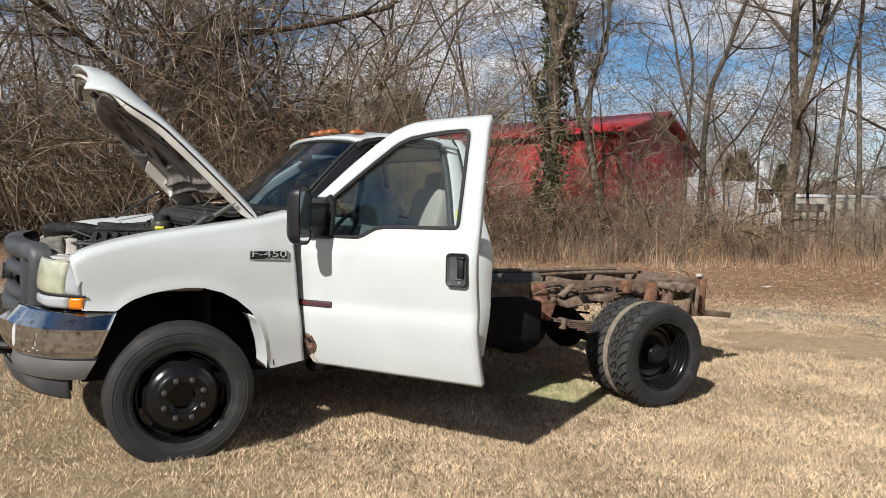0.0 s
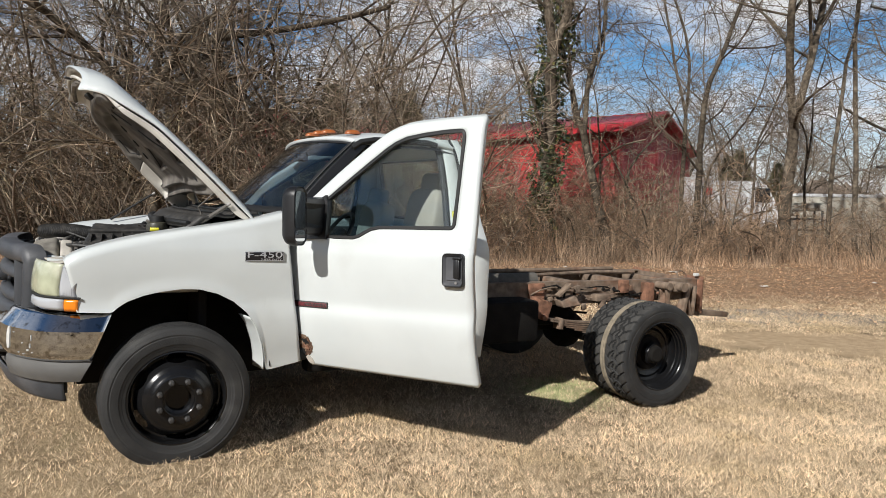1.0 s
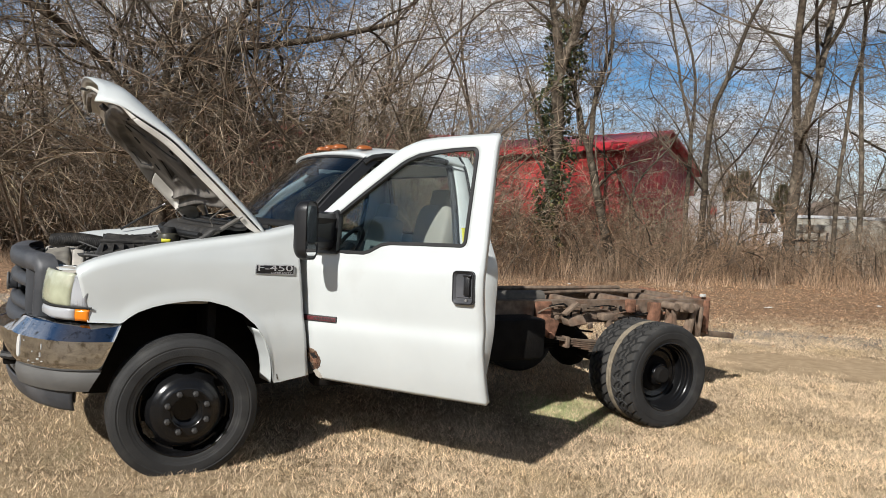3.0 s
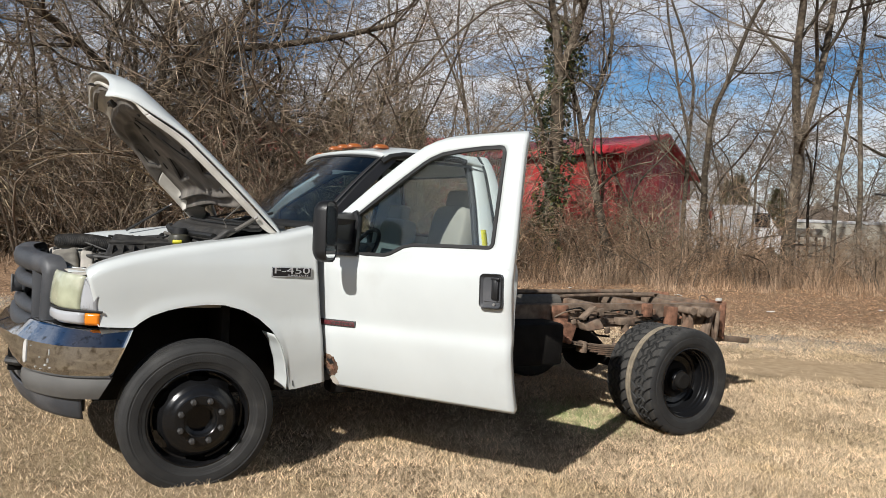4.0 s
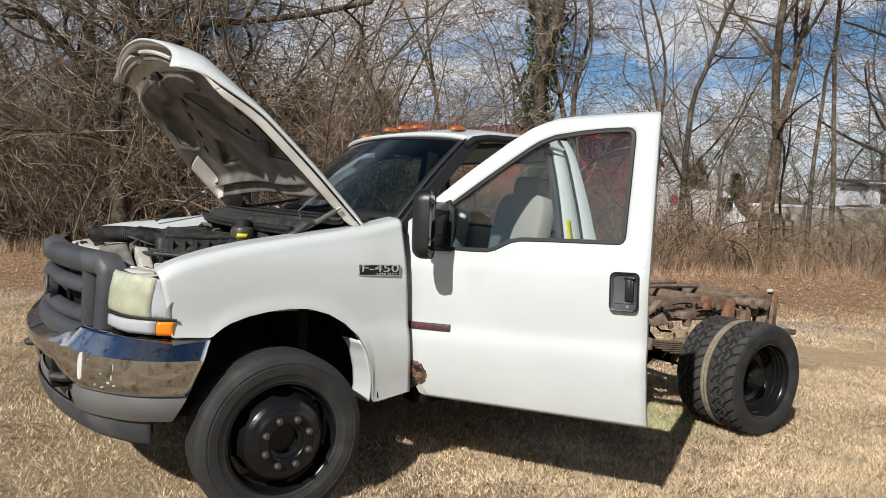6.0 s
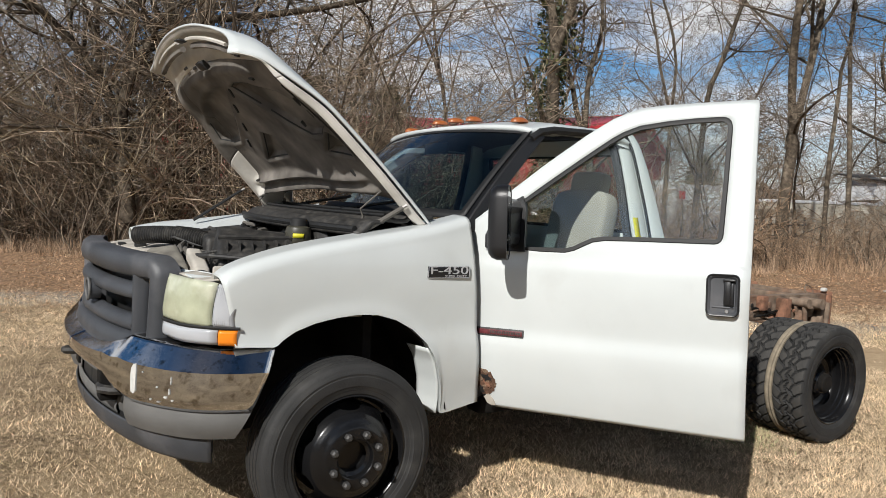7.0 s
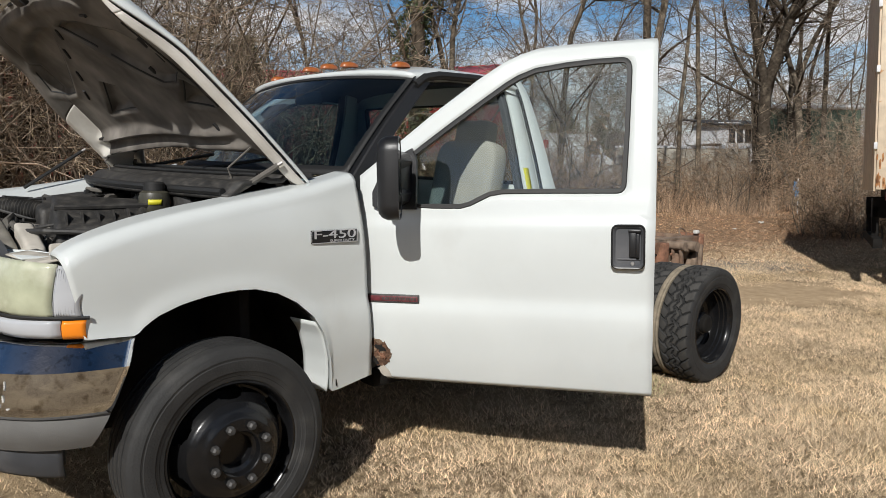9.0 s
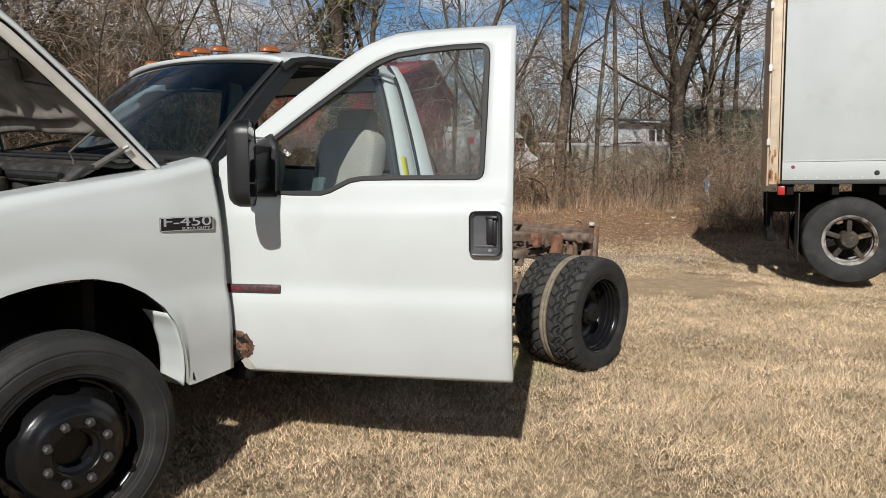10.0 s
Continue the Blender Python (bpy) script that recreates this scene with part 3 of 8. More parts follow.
# --- cab shell ---
def pillar(pts, w, t):
    """A flat-sided post along pts, w (one width or a list) wide along x, t deep along y."""
    verts, faces = [], []
    widths = w if isinstance(w, list) else [w] * len(pts)
    for i, p in enumerate(pts):
        x, y, z = p
        sy = 1 if y > 0 else -1
        w = widths[i]
        for dx, dy in ((-w / 2, 0), (-w / 2 + 0.008, sy * 0.006), (w / 2 - 0.008, sy * 0.006), (w / 2, 0), (w / 2, -sy * t), (-w / 2, -sy * t)):
            verts.append((x + dx, y + dy, z))
    for i in range(len(pts) - 1):
        for k in range(6):
            a, b = i * 6, (i + 1) * 6
            faces.append((a + k, a + (k + 1) % 6, b + (k + 1) % 6, b + k))
    faces += [tuple(range(6)), tuple(range((len(pts) - 1) * 6, len(pts) * 6))]
    return verts, faces


def roof_shape():
    def fn(s, t):
        x, k = 1.085 + 0.815 * s, 2 * t - 1
        half = 0.80 - 0.015 * (1 - s) ** 2
        y = half * k
        lead = 1 - (1 - min(1, s / 0.45)) ** 2
        x -= 0.09 * (1 - k * k) * (1 - s) ** 2
        z = 1.934 + 0.026 * min(1, s / 0.3) + 0.03 * (1 - abs(k) ** 3) + 0.028 * lead * (1 - 0.8 * abs(k) ** 4) - 0.025 * max(0, s - 0.8) / 0.2
        z -= 0.03 * max(0, abs(k) - 0.92) / 0.08 * min(1.0, 0.25 + s / 0.25)
        return (x, y, z)
    return grid(fn, 24, 36)


part("roof", roof_shape(), M_WHITE, truck, thick=0.03, face=(0, 0, 1))
part("headliner", ([(x, y, z - 0.045) for x, y, z in roof_shape()[0]], roof_shape()[1]), M_INTERIOR, truck)

SCREEN_LOW, SCREEN_TOP = (0.635, 0.865, 1.43), (1.115, 0.782, 1.926)


def screen_point(s, t, inset=0.0, out=0.0):
    """On the windscreen: s from low to top, t across."""
    k = (2 * t - 1)
    x = SCREEN_LOW[0] + (SCREEN_TOP[0] - SCREEN_LOW[0]) * s - (0.19 - 0.10 * s) * (1 - k * k)
    z = SCREEN_LOW[2] + (SCREEN_TOP[2] - SCREEN_LOW[2]) * s + 0.035 * (1 - k * k) * s + 0.02 * math.sin(math.pi * s)
    y = k * (SCREEN_LOW[1] + (SCREEN_TOP[1] - SCREEN_LOW[1]) * s)
    return (x - out * 0.65, y, z + out * 0.75)


screen = part("windscreen", grid(lambda s, t: screen_point(s, t), 14, 24), M_SCREEN, truck, "tinted curved windscreen")


def screen_border():
    rim = [(s, 0.0) for s in np.linspace(0, 1, 15)] + [(1.0, t) for t in np.linspace(0.04, 1, 24)] + [(s, 1.0) for s in np.linspace(0.93, 0, 14)] + [(0.0, t) for t in np.linspace(0.96, 0.04, 24)]
    verts, faces = [], []
    n = len(rim)
    for s, t in rim:
        si, ti = 0.5 + (s - 0.5) * 0.86, 0.5 + (t - 0.5) * 0.955
        verts += [screen_point(s, t, out=0.004), screen_point(si, ti, out=0.004)]
    for i in range(n):
        a, b = 2 * i, 2 * ((i + 1) % n)
        faces.append((a, b, b + 1, a + 1))
    return verts, faces


part("screen_border", screen_border(), M_SEAL, screen, thick=0.003)
# edges of the cab's rear pillar by height
QUARTER_FRONT = [(0.45, 1.900), (1.40, 1.893), (1.56, 1.889), (1.71, 1.876), (1.875, 1.858), (1.95, 1.838), (1.99, 1.815)]
REAR_EDGE = [(0.45, 2.05), (1.20, 2.04), (1.32, 2.015), (1.40, 1.995), (1.56, 1.980), (1.71, 1.957), (1.88, 1.921), (1.95, 1.896), (1.99, 1.872)]
JAMB_FRONT = [(0.45, 1.772), (1.40, 1.768), (1.56, 1.774), (1.71, 1.773), (1.875, 1.762), (1.95, 1.742), (1.99, 1.72)]
for sy in (-1, 1):
    a_pts = [(0.655 + 0.495 * s, sy * (0.905 - 0.105 * s), 1.37 + 0.525 * s + 0.02 * math.sin(math.pi * s)) for s in np.linspace(0, 1, 9)]
    part("a_pillar", pillar([(x - 0.012, y, z) for x, y, z in a_pts], 0.10, 0.05), M_BLACK, truck)
    rail = [(1.08, sy * 0.81, 1.872), (1.14, sy * 0.808, 1.912), (1.24, sy * 0.805, 1.932), (1.50, sy * 0.80, 1.940), (1.64, sy * 0.80, 1.938), (1.70, sy * 0.80, 1.925)]
    part("door_header", tube(rail, 0.021, 8), M_SEAL, truck)
    # rear quarter with the door jamb
    levels = [float(z) for z in np.linspace(0.45, 1.975, 30)]

    def upright(name, front, back, inset, deep, mat, label=""):
        edges = [(smooth_table(front, z), smooth_table(back, z)) for z in levels]
        pts = [((a + b) / 2, sy * (side_y(z) - inset), z) for (a, b), z in zip(edges, levels)]
        return part(name, pillar(pts, [b - a for a, b in edges], deep), mat, truck, label)

    upright("rear_quarter", QUARTER_FRONT, REAR_EDGE, 0.006, 0.05, M_WHITE)
    upright("jamb_band", JAMB_FRONT, [(z, x - 0.008) for z, x in QUARTER_FRONT], 0.032, 0.07, M_JAMB, "white painted door jamb")
    upright("jamb_trim", [(z, x - 0.034) for z, x in JAMB_FRONT], JAMB_FRONT, 0.050, 0.03, M_INTERIOR, "dark grey trim inside the door opening")
    part("jamb_seal", tube([(smooth_table(QUARTER_FRONT, z) - 0.006, sy * (side_y(z) - 0.016), z) for z in levels], 0.010, 6), M_SEAL, truck)
    part("jamb_seal", tube([(smooth_table(JAMB_FRONT, z) - 0.008, sy * (side_y(z) - 0.046), z) for z in levels], 0.008, 6), M_SEAL, truck)
    part("rocker", block(0.78, 2.05, sy * 0.76, sy * 0.90, 0.42, 0.52, 0.03), M_GREASESHADE, truck)
part("caution_sticker", grid(lambda s, t: (1.779 + 0.042 * s, -(side_y(1.33 + 0.15 * t) - 0.024), 1.33 + 0.15 * t), 2, 6), M_YELLOW, truck, thick=0.002, label= "yellow sticker on the door jamb")


def back_panel():
    shapes = []
    # four strips round the rear window
    def strip(z0, z1, inner):
        def fn(s, t):
            z = z0 + (z1 - z0) * s
            y = inner + (side_y(z) - 0.012 - inner) * t
            return (smooth_table(REAR_EDGE, z) - 0.004, y, z)
        return grid(fn, 8, 6)
    for z0, z1 in ((1.38, 1.86),):
        s = strip(z0, z1, 0.70)
        shapes += [s, flipped(s)]
    for z0, z1 in ((0.45, 1.38), (1.86, 1.97)):
        def fn(s, t, z0=z0, z1=z1):
            z = z0 + (z1 - z0) * s
            return (smooth_table(REAR_EDGE, z) - 0.004, (2 * t - 1) * (side_y(z) - 0.012), z)
        shapes.append(grid(fn, 10, 16))
    return both(*shapes)


part("back_panel", back_panel(), M_WHITE, truck, thick=0.02, face=(1, 0, 0))
rear_glass = part("rear_window", moved(block(-0.003, 0.003, -0.705, 0.705, -0.255, 0.255, 0.002), pose(1.952, 0, 1.62, 0, -8.5, 0)), M_GLASS, truck)
rear_glass.visible_shadow = False
rg = [(1.993, -0.70, 1.38), (1.993, 0.70, 1.38), (1.920, 0.70, 1.86), (1.920, -0.70, 1.86)]
part("window_seal", tube([p for i in range(4) for p in ([Vector(rg[i]).lerp(Vector(rg[(i + 1) % 4]), f) for f in (0.03, 0.5, 0.97)])], 0.018, 6, closed=True), M_SEAL, rear_glass)
part("firewall", block(0.50, 0.54, -0.88, 0.88, 0.55, 1.40, 0.01), M_GREASESHADE, truck)


# --- doors: drawn in (along, out, up) from the hinge ---
DOOR_N = [(0.47, -0.05), (0.52, -0.028), (0.60, 0.0), (0.68, 0.022), (0.77, 0.042), (0.83, 0.049), (0.872, 0.045), (0.90, 0.043), (1.0, 0.058), (1.10, 0.07), (1.19, 0.073), (1.225, 0.069), (1.25, 0.062), (1.31, 0.054), (1.36, 0.045), (1.6, 0.012), (1.88, -0.035), (1.94, -0.055), (1.98, -0.085), (2.0, -0.10)]
DOOR_RIM = [(1.232, 1.24), (1.232, 1.6), (1.231, 1.962), (1.228, 1.976), (1.21, 1.979), (1.1, 1.978), (0.964, 1.977), (0.83, 1.974), (0.74, 1.966), (0.67, 1.943), (0.604, 1.915), (0.487, 1.843), (0.289, 1.703), (0.088, 1.548), (0.02, 1.49), (-0.052, 1.435), (-0.088, 1.38), (-0.088, 1.30), (-0.085, 1.24)]
DOOR_WIN = [(1.122, 1.6), (1.128, 1.842), (1.1268, 1.862), (1.1215, 1.880), (1.112, 1.892), (1.100, 1.898), (1.085, 1.90), (0.98, 1.899), (0.86, 1.891), (0.734, 1.875), (0.66, 1.848), (0.613, 1.822), (0.5, 1.746), (0.393, 1.672), (0.29, 1.599), (0.194, 1.53), (0.198, 1.42), (0.203, 1.297), (0.3, 1.292), (0.425, 1.291), (0.468, 1.302), (0.508, 1.322), (0.552, 1.343), (0.605, 1.352), (0.75, 1.353), (0.92, 1.352), (1.080, 1.351), (1.095, 1.354), (1.106, 1.363), (1.1125, 1.378), (1.114, 1.40)]


def door_n(z):
    return smooth_table(DOOR_N, z)


def cast(outline, c, ang):
    """Where a ray from c at that angle meets a closed outline."""
    dx, dy = math.cos(ang), math.sin(ang)
    best = None
    for i in range(len(outline)):
        (x0, y0), (x1, y1) = outline[i], outline[(i + 1) % len(outline)]
        ex, ey = x1 - x0, y1 - y0
        det = dx * -ey + dy * ex
        if abs(det) < 1e-12:
            continue
        rx, ry = x0 - c[0], y0 - c[1]
        t = (rx * -ey + ry * ex) / det
        s = (dx * ry - dy * rx) / det
        if t > 0 and -1e-6 <= s <= 1 + 1e-6 and (best is None or t > best):
            best = t
    return c[0] + dx * best, c[1] + dy * best


def door_sash(tf):
    c = (0.72, 1.58)
    rim = DOOR_RIM
    angs = sorted({round(math.atan2(z - c[1], a - c[0]), 4) for a, z in rim + DOOR_WIN} | {round(-math.pi + 2 * math.pi * i / 90, 4) for i in range(90)})
    verts, faces, k = [], [], 5
    for g in angs:
        w, o = cast(DOOR_WIN, c, g), cast(rim, c, g)
        for j in range(k):
            a, z = w[0] + (o[0] - w[0]) * j / (k - 1), w[1] + (o[1] - w[1]) * j / (k - 1)
            verts.append(tf(a, door_n(z), z))
    n = len(angs)
    for i in range(n):
        for j in range(k - 1):
            p, q = i * k, ((i + 1) % n) * k
            faces.append((p + j, p + j + 1, q + j + 1, q + j))
    return verts, faces


def door_skin(tf):
    """The panel below the sash, its columns meeting the sash's lower edge."""
    c = (0.72, 1.58)
    angs = {round(math.atan2(z - c[1], a - c[0]), 4) for a, z in DOOR_RIM + DOOR_WIN} | {round(-math.pi + 2 * math.pi * i / 90, 4) for i in range(90)}
    low = sorted(p[0] for p in (cast(DOOR_RIM, c, g) for g in angs) if p[1] < 1.2405)
    cols = [(a + 0.085) / 1.317 for a in low]
    n, m = len(cols) - 1, 44
    verts = []
    for s in cols:
        for j in range(m + 1):
            z = 0.497 + (1.24 - 0.497) * j / m
            a0 = lerp_table([(0.497, 0.035), (0.6, -0.002), (0.7, -0.027), (0.9, -0.06), (1.24, -0.085)], z)
            a1 = lerp_table([(0.497, 1.222), (1.24, 1.232)], z)
            verts.append(tf(a0 + (a1 - a0) * s, door_n(z), z))
    return verts, [(i * (m + 1) + j, (i + 1) * (m + 1) + j, (i + 1) * (m + 1) + j + 1, i * (m + 1) + j + 1) for i in range(n) for j in range(m)]


def welded(*shapes):
    """Sheets joined along their common edge."""
    v, f = both(*shapes)
    bm = bmesh.new()
    bv = [bm.verts.new(p) for p in v]
    for q in f:
        bm.faces.new([bv[i] for i in q])
    bmesh.ops.remove_doubles(bm, verts=bm.verts, dist=0.0012)
    bm.verts.index_update()
    out = [tuple(p.co) for p in bm.verts], [tuple(p.index for p in q.verts) for q in bm.faces]
    bm.free()
    return out


def band(loop, shrink, lift, tf):
    c = (0.72, 1.58)
    verts, faces, n = [], [], len(loop)
    for i, (a, z) in enumerate(loop):
        p0, p1 = Vector((*loop[i - 1], 0)), Vector((*loop[(i + 1) % n], 0))
        t = (p1 - p0).normalized()
        inn = Vector((-t.y, t.x, 0))
        if inn.dot(Vector((c[0] - a, c[1] - z, 0))) < 0:
            inn = -inn
        a2, z2 = a + inn.x * shrink, z + inn.y * shrink
        a1, z1 = a - inn.x * 0.004, z - inn.y * 0.004
        verts += [tf(a1, door_n(z1) + 0.001, z1), tf(a1 + inn.x * 0.004, door_n(z1) + lift, z1 + inn.y * 0.004), tf(a2, door_n(z2) + lift, z2), tf(a2, door_n(z2) - 0.03, z2)]
    for i in range(n):
        p, q = 4 * i, 4 * ((i + 1) % n)
        faces += [(p + j, p + j + 1, q + j + 1, q + j) for j in range(3)]
    return verts, faces


def pane(tf, depth):
    ring = [(a, z) for a, z in DOOR_WIN]
    n = len(ring)
    verts = [tf(a, door_n(z) - depth, z) for a, z in ring] + [tf(0.72, door_n(1.58) - depth, 1.58)]
    verts += [tf(a, door_n(z) - depth - 0.004, z) for a, z in ring] + [tf(0.72, door_n(1.58) - depth - 0.004, 1.58)]
    faces = [(i, (i + 1) % n, n) for i in range(n)] + [(n + 1 + (i + 1) % n, n + 1 + i, 2 * n + 1) for i in range(n)]
    return verts, faces


def build_door(tf, flip):
    fix = (lambda s: (s[0], [tuple(reversed(f)) for f in s[1]])) if flip else (lambda s: s)
    way = (0, 1, 0) if flip else N_AXIS
    door = part("door", welded(facing(door_skin(tf), way), facing(door_sash(tf), way)), M_WHITE, truck, "white driver door swung wide open" if not flip else "closed white passenger door", thick=0.042)
    part("window_seal", fix(band(DOOR_WIN, 0.017, 0.005, tf)), M_SEAL, door)
    g = part("door_window", fix(pane(tf, 0.018)), M_GLASS, door)
    g.visible_shadow = False
    part("inner_panel", fix(both(moved_tf(block(0.08, 1.14, -0.03, 0.0, 0.66, 1.28, 0.01), lambda p: tf(p[0], p[1] - 0.045, p[2])))), M_INTERIOR if flip else M_SEAT, door)
    return door


def moved_tf(shape, f):
    return [f(v) for v in shape[0]], shape[1]


HINGE, SWING = Vector((0.74, -0.97, 0)), radians(60)
D_AXIS, N_AXIS = Vector((math.cos(SWING), -math.sin(SWING), 0)), Vector((-math.sin(SWING), -math.cos(SWING), 0))


def on_door(a, n, z):
    p = HINGE + D_AXIS * a + N_AXIS * n
    return (p.x, p.y, z)


def on_far_door(a, n, z):
    return (0.74 + a, 0.955 + n, z)


door_l = build_door(on_door, False)
door_l.matrix_local = LEVEL  # its hinges lean inwards, so the open door stands level
build_door(on_far_door, True)
DOOR_M = Matrix(((D_AXIS.x, N_AXIS.x, 0, HINGE.x), (D_AXIS.y, N_AXIS.y, 0, HINGE.y), (0, 0, 1, 0), (0, 0, 0, 1)))


def dblock(*args, **kw):
    """A rounded box in door axes."""
    v, f = moved(block(*args, **kw), DOOR_M)
    return v, [tuple(reversed(q)) for q in f]


def dtube(pts, r, sides=8):
    return tube([on_door(*p) for p in pts], r, sides)


# handle: a recessed plate with a pull and a lock
def handle_rings(rings):
    """Nested rounded outlines on the door's face, each (inset, out, corner), the last one filled."""
    verts, faces = [], []
    for inset, out, corner in rings:
        verts += [on_door(a, out, z) for a, z in rounded_loop(1.060 + inset, 1.194 - inset, 1.044 + inset, 1.224 - inset, corner, 6)]
    n = len(verts) // len(rings)
    for k in range(len(rings) - 1):
        faces += [(k * n + q, k * n + (q + 1) % n, (k + 1) * n + (q + 1) % n, (k + 1) * n + q) for q in range(n)]
    faces.append(tuple(range((len(rings) - 1) * n, len(rings) * n)))
    return verts, faces


hp = part("door_handle", handle_rings([(0.0, 0.055, 0.026), (0.0, 0.080, 0.026), (0.003, 0.088, 0.024), (0.009, 0.0895, 0.020), (0.013, 0.086, 0.018), (0.018, 0.0785, 0.016)]), M_PLASTIC, door_l, "black recessed pull handle with key lock", face=N_AXIS)
part("handle_frame", tube([on_door(a, 0.0885, z) for a, z in rounded_loop(1.0645, 1.1895, 1.0485, 1.2195, 0.022, 6)], 0.0045, 6, closed=True), M_BLACK, hp)
part("pull", both(dblock(1.131, 1.160, 0.078, 0.093, 1.092, 1.196, 0.006), dblock(1.158, 1.172, 0.078, 0.100, 1.092, 1.188, 0.005), dblock(1.128, 1.178, 0.078, 0.096, 1.192, 1.204, 0.004)), M_BLACK, hp)
part("pull_rest", dblock(1.085, 1.176, 0.076, 0.083, 1.080, 1.088, 0.003), M_PLASTIC, hp)
part("key_lock", moved(lathe([(0.0, -0.006), (0.007, -0.006), (0.009, 0.0)], 14), DOOR_M @ pose(1.145, 0.082, 1.067, 0, 0, 180)), M_NUT, hp)

# side emblem strip on the door's lower half
emb = part("emblem", dblock(-0.047, 0.228, 0.040, 0.052, 0.866, 0.905, 0.004), M_LUG, door_l, "thin grey and red emblem strip")
M_EMBRED = material("emblem_red", (0.12, 0.028, 0.032), 0.4, var=0.4, var_scale=60)
part("emblem_inlay", dblock(-0.039, 0.222, 0.046, 0.0545, 0.874, 0.898, 0.002), M_EMBRED, emb)
for k in range(13):
    part("emblem_bar", dblock(0.055 + 0.0125 * k, 0.063 + 0.0125 * k, 0.05, 0.0555, 0.880, 0.892, 0), M_LUG, emb)

# rust hole at the lower front corner
def rust_patch(points, n0, n1):
    points = [(0.018 + (a - 0.036) * 1.25, max(0.506, 0.62 + (z - 0.62) * 1.2)) for a, z in points]
    k = len(points)
    verts = [on_door(a, door_n(z) + n0, z) for a, z in points] + [on_door(a, door_n(z) + n1, z) for a, z in points]
    faces = [tuple(range(k, 2 * k))] + [(i, (i + 1) % k, k + (i + 1) % k, k + i) for i in range(k)]
    return verts, faces


def ragged(loop, amount, seed, sub=4):
    rng = random.Random(seed)
    out = []
    for i in range(len(loop)):
        (a0, z0), (a1, z1) = loop[i], loop[(i + 1) % len(loop)]
        for s in range(sub):
            out.append((a0 + (a1 - a0) * s / sub + rng.uniform(-amount, amount), z0 + (z1 - z0) * s / sub + rng.uniform(-amount, amount)))
    return out


M_RUSTHOLE = material("flaking_rust", (0.105, 0.055, 0.033), 0.95, var=0.5, var_scale=40, bump=0.8, bump_scale=120, second=(0.26, 0.18, 0.12), second_scale=30, second_at=(0.5, 0.6))
rust = part("rust_hole", rust_patch(ragged([(-0.005, 0.668), (0.03, 0.684), (0.06, 0.668), (0.082, 0.632), (0.078, 0.60), (0.058, 0.585), (0.04, 0.56), (0.012, 0.575), (0.0, 0.61)], 0.006, 3), -0.006, 0.003), M_RUSTHOLE, door_l, "rusted-through corner with flaking paint")
part("rust_pit", rust_patch(ragged([(0.02, 0.655), (0.05, 0.66), (0.066, 0.632), (0.04, 0.632)], 0.004, 9), 0.0, 0.005), M_SEAL, rust)
part("rust_pit", rust_patch(ragged([(0.008, 0.61), (0.024, 0.60), (0.03, 0.575), (0.014, 0.582)], 0.003, 11), 0.0, 0.005), M_SEAL, rust)
part("rust_flake", rust_patch(ragged([(0.03, 0.628), (0.05, 0.625), (0.066, 0.606), (0.048, 0.60)], 0.004, 8), 0.0, 0.009), M_RUSTRED, rust)
part("bare_corner", rust_patch(ragged([(0.02, 0.56), (0.045, 0.575), (0.066, 0.545), (0.072, 0.505), (0.056, 0.50), (0.035, 0.535)], 0.003, 10), 0.0, 0.004), M_TANPART, rust)

# mirror on its arms
MIR_M = DOOR_M @ pose(0.20, 0.312, 1.42, 0, 0, -16)


def mirror_shell():
    """A tall rounded housing, bulged at its back and rimmed at its face."""
    verts, faces = [], []
    rings = ((-0.048, 0.55), (-0.044, 0.74), (-0.030, 0.90), (-0.008, 0.985), (0.020, 1.0), (0.040, 0.985), (0.042, 0.95), (0.036, 0.90))
    for x, f in rings:
        verts += [(x, y * f, z * (1 - (1 - f) * 0.6)) for y, z in rounded_loop(-0.082, 0.080, -0.172, 0.168, 0.062, 8)]
    n = len(verts) // len(rings)
    for i in range(len(rings) - 1):
        faces += [(i * n + k, i * n + (k + 1) % n, (i + 1) * n + (k + 1) % n, (i + 1) * n + k) for k in range(n)]
    faces += [tuple(reversed(range(n))), tuple(range((len(rings) - 1) * n, len(rings) * n))]
    return moved((verts, faces), MIR_M)


def mirror_pane(z0, z1):
    loop = rounded_loop(-0.062, 0.060, z0, z1, 0.026, 6)
    n = len(loop)
    return moved(([(0.035, y, z) for y, z in loop] + [(0.0395, y, z) for y, z in loop], [tuple(range(n)), tuple(reversed(range(n, 2 * n)))] + [(i, n + i, n + (i + 1) % n, (i + 1) % n) for i in range(n)]), MIR_M)


mir = part("wing_mirror", mirror_shell(), M_BLACK, door_l, "tall black towing mirror")
part("mirror_glass", mirror_pane(-0.075, 0.138), M_MIRROR, mir)
part("spot_glass", mirror_pane(-0.146, -0.082), M_CLEARMIRROR, mir)
for z in (1.49, 1.35):
    part("mirror_arm", dtube([(0.155, 0.03, z), (0.165, 0.13, z), (0.19, 0.28, z)], [0.05, 0.044, 0.036]), M_BLACK, mir)
part("mirror_gusset", dblock(0.115, 0.20, 0.03, 0.26, 1.325, 1.515, 0.035, seg=4), M_BLACK, mir)
sail = [(0.02, 1.36), (0.06, 1.45), (0.13, 1.515), (0.198, 1.552), (0.222, 1.50), (0.228, 1.285), (0.06, 1.285), (0.025, 1.30)]
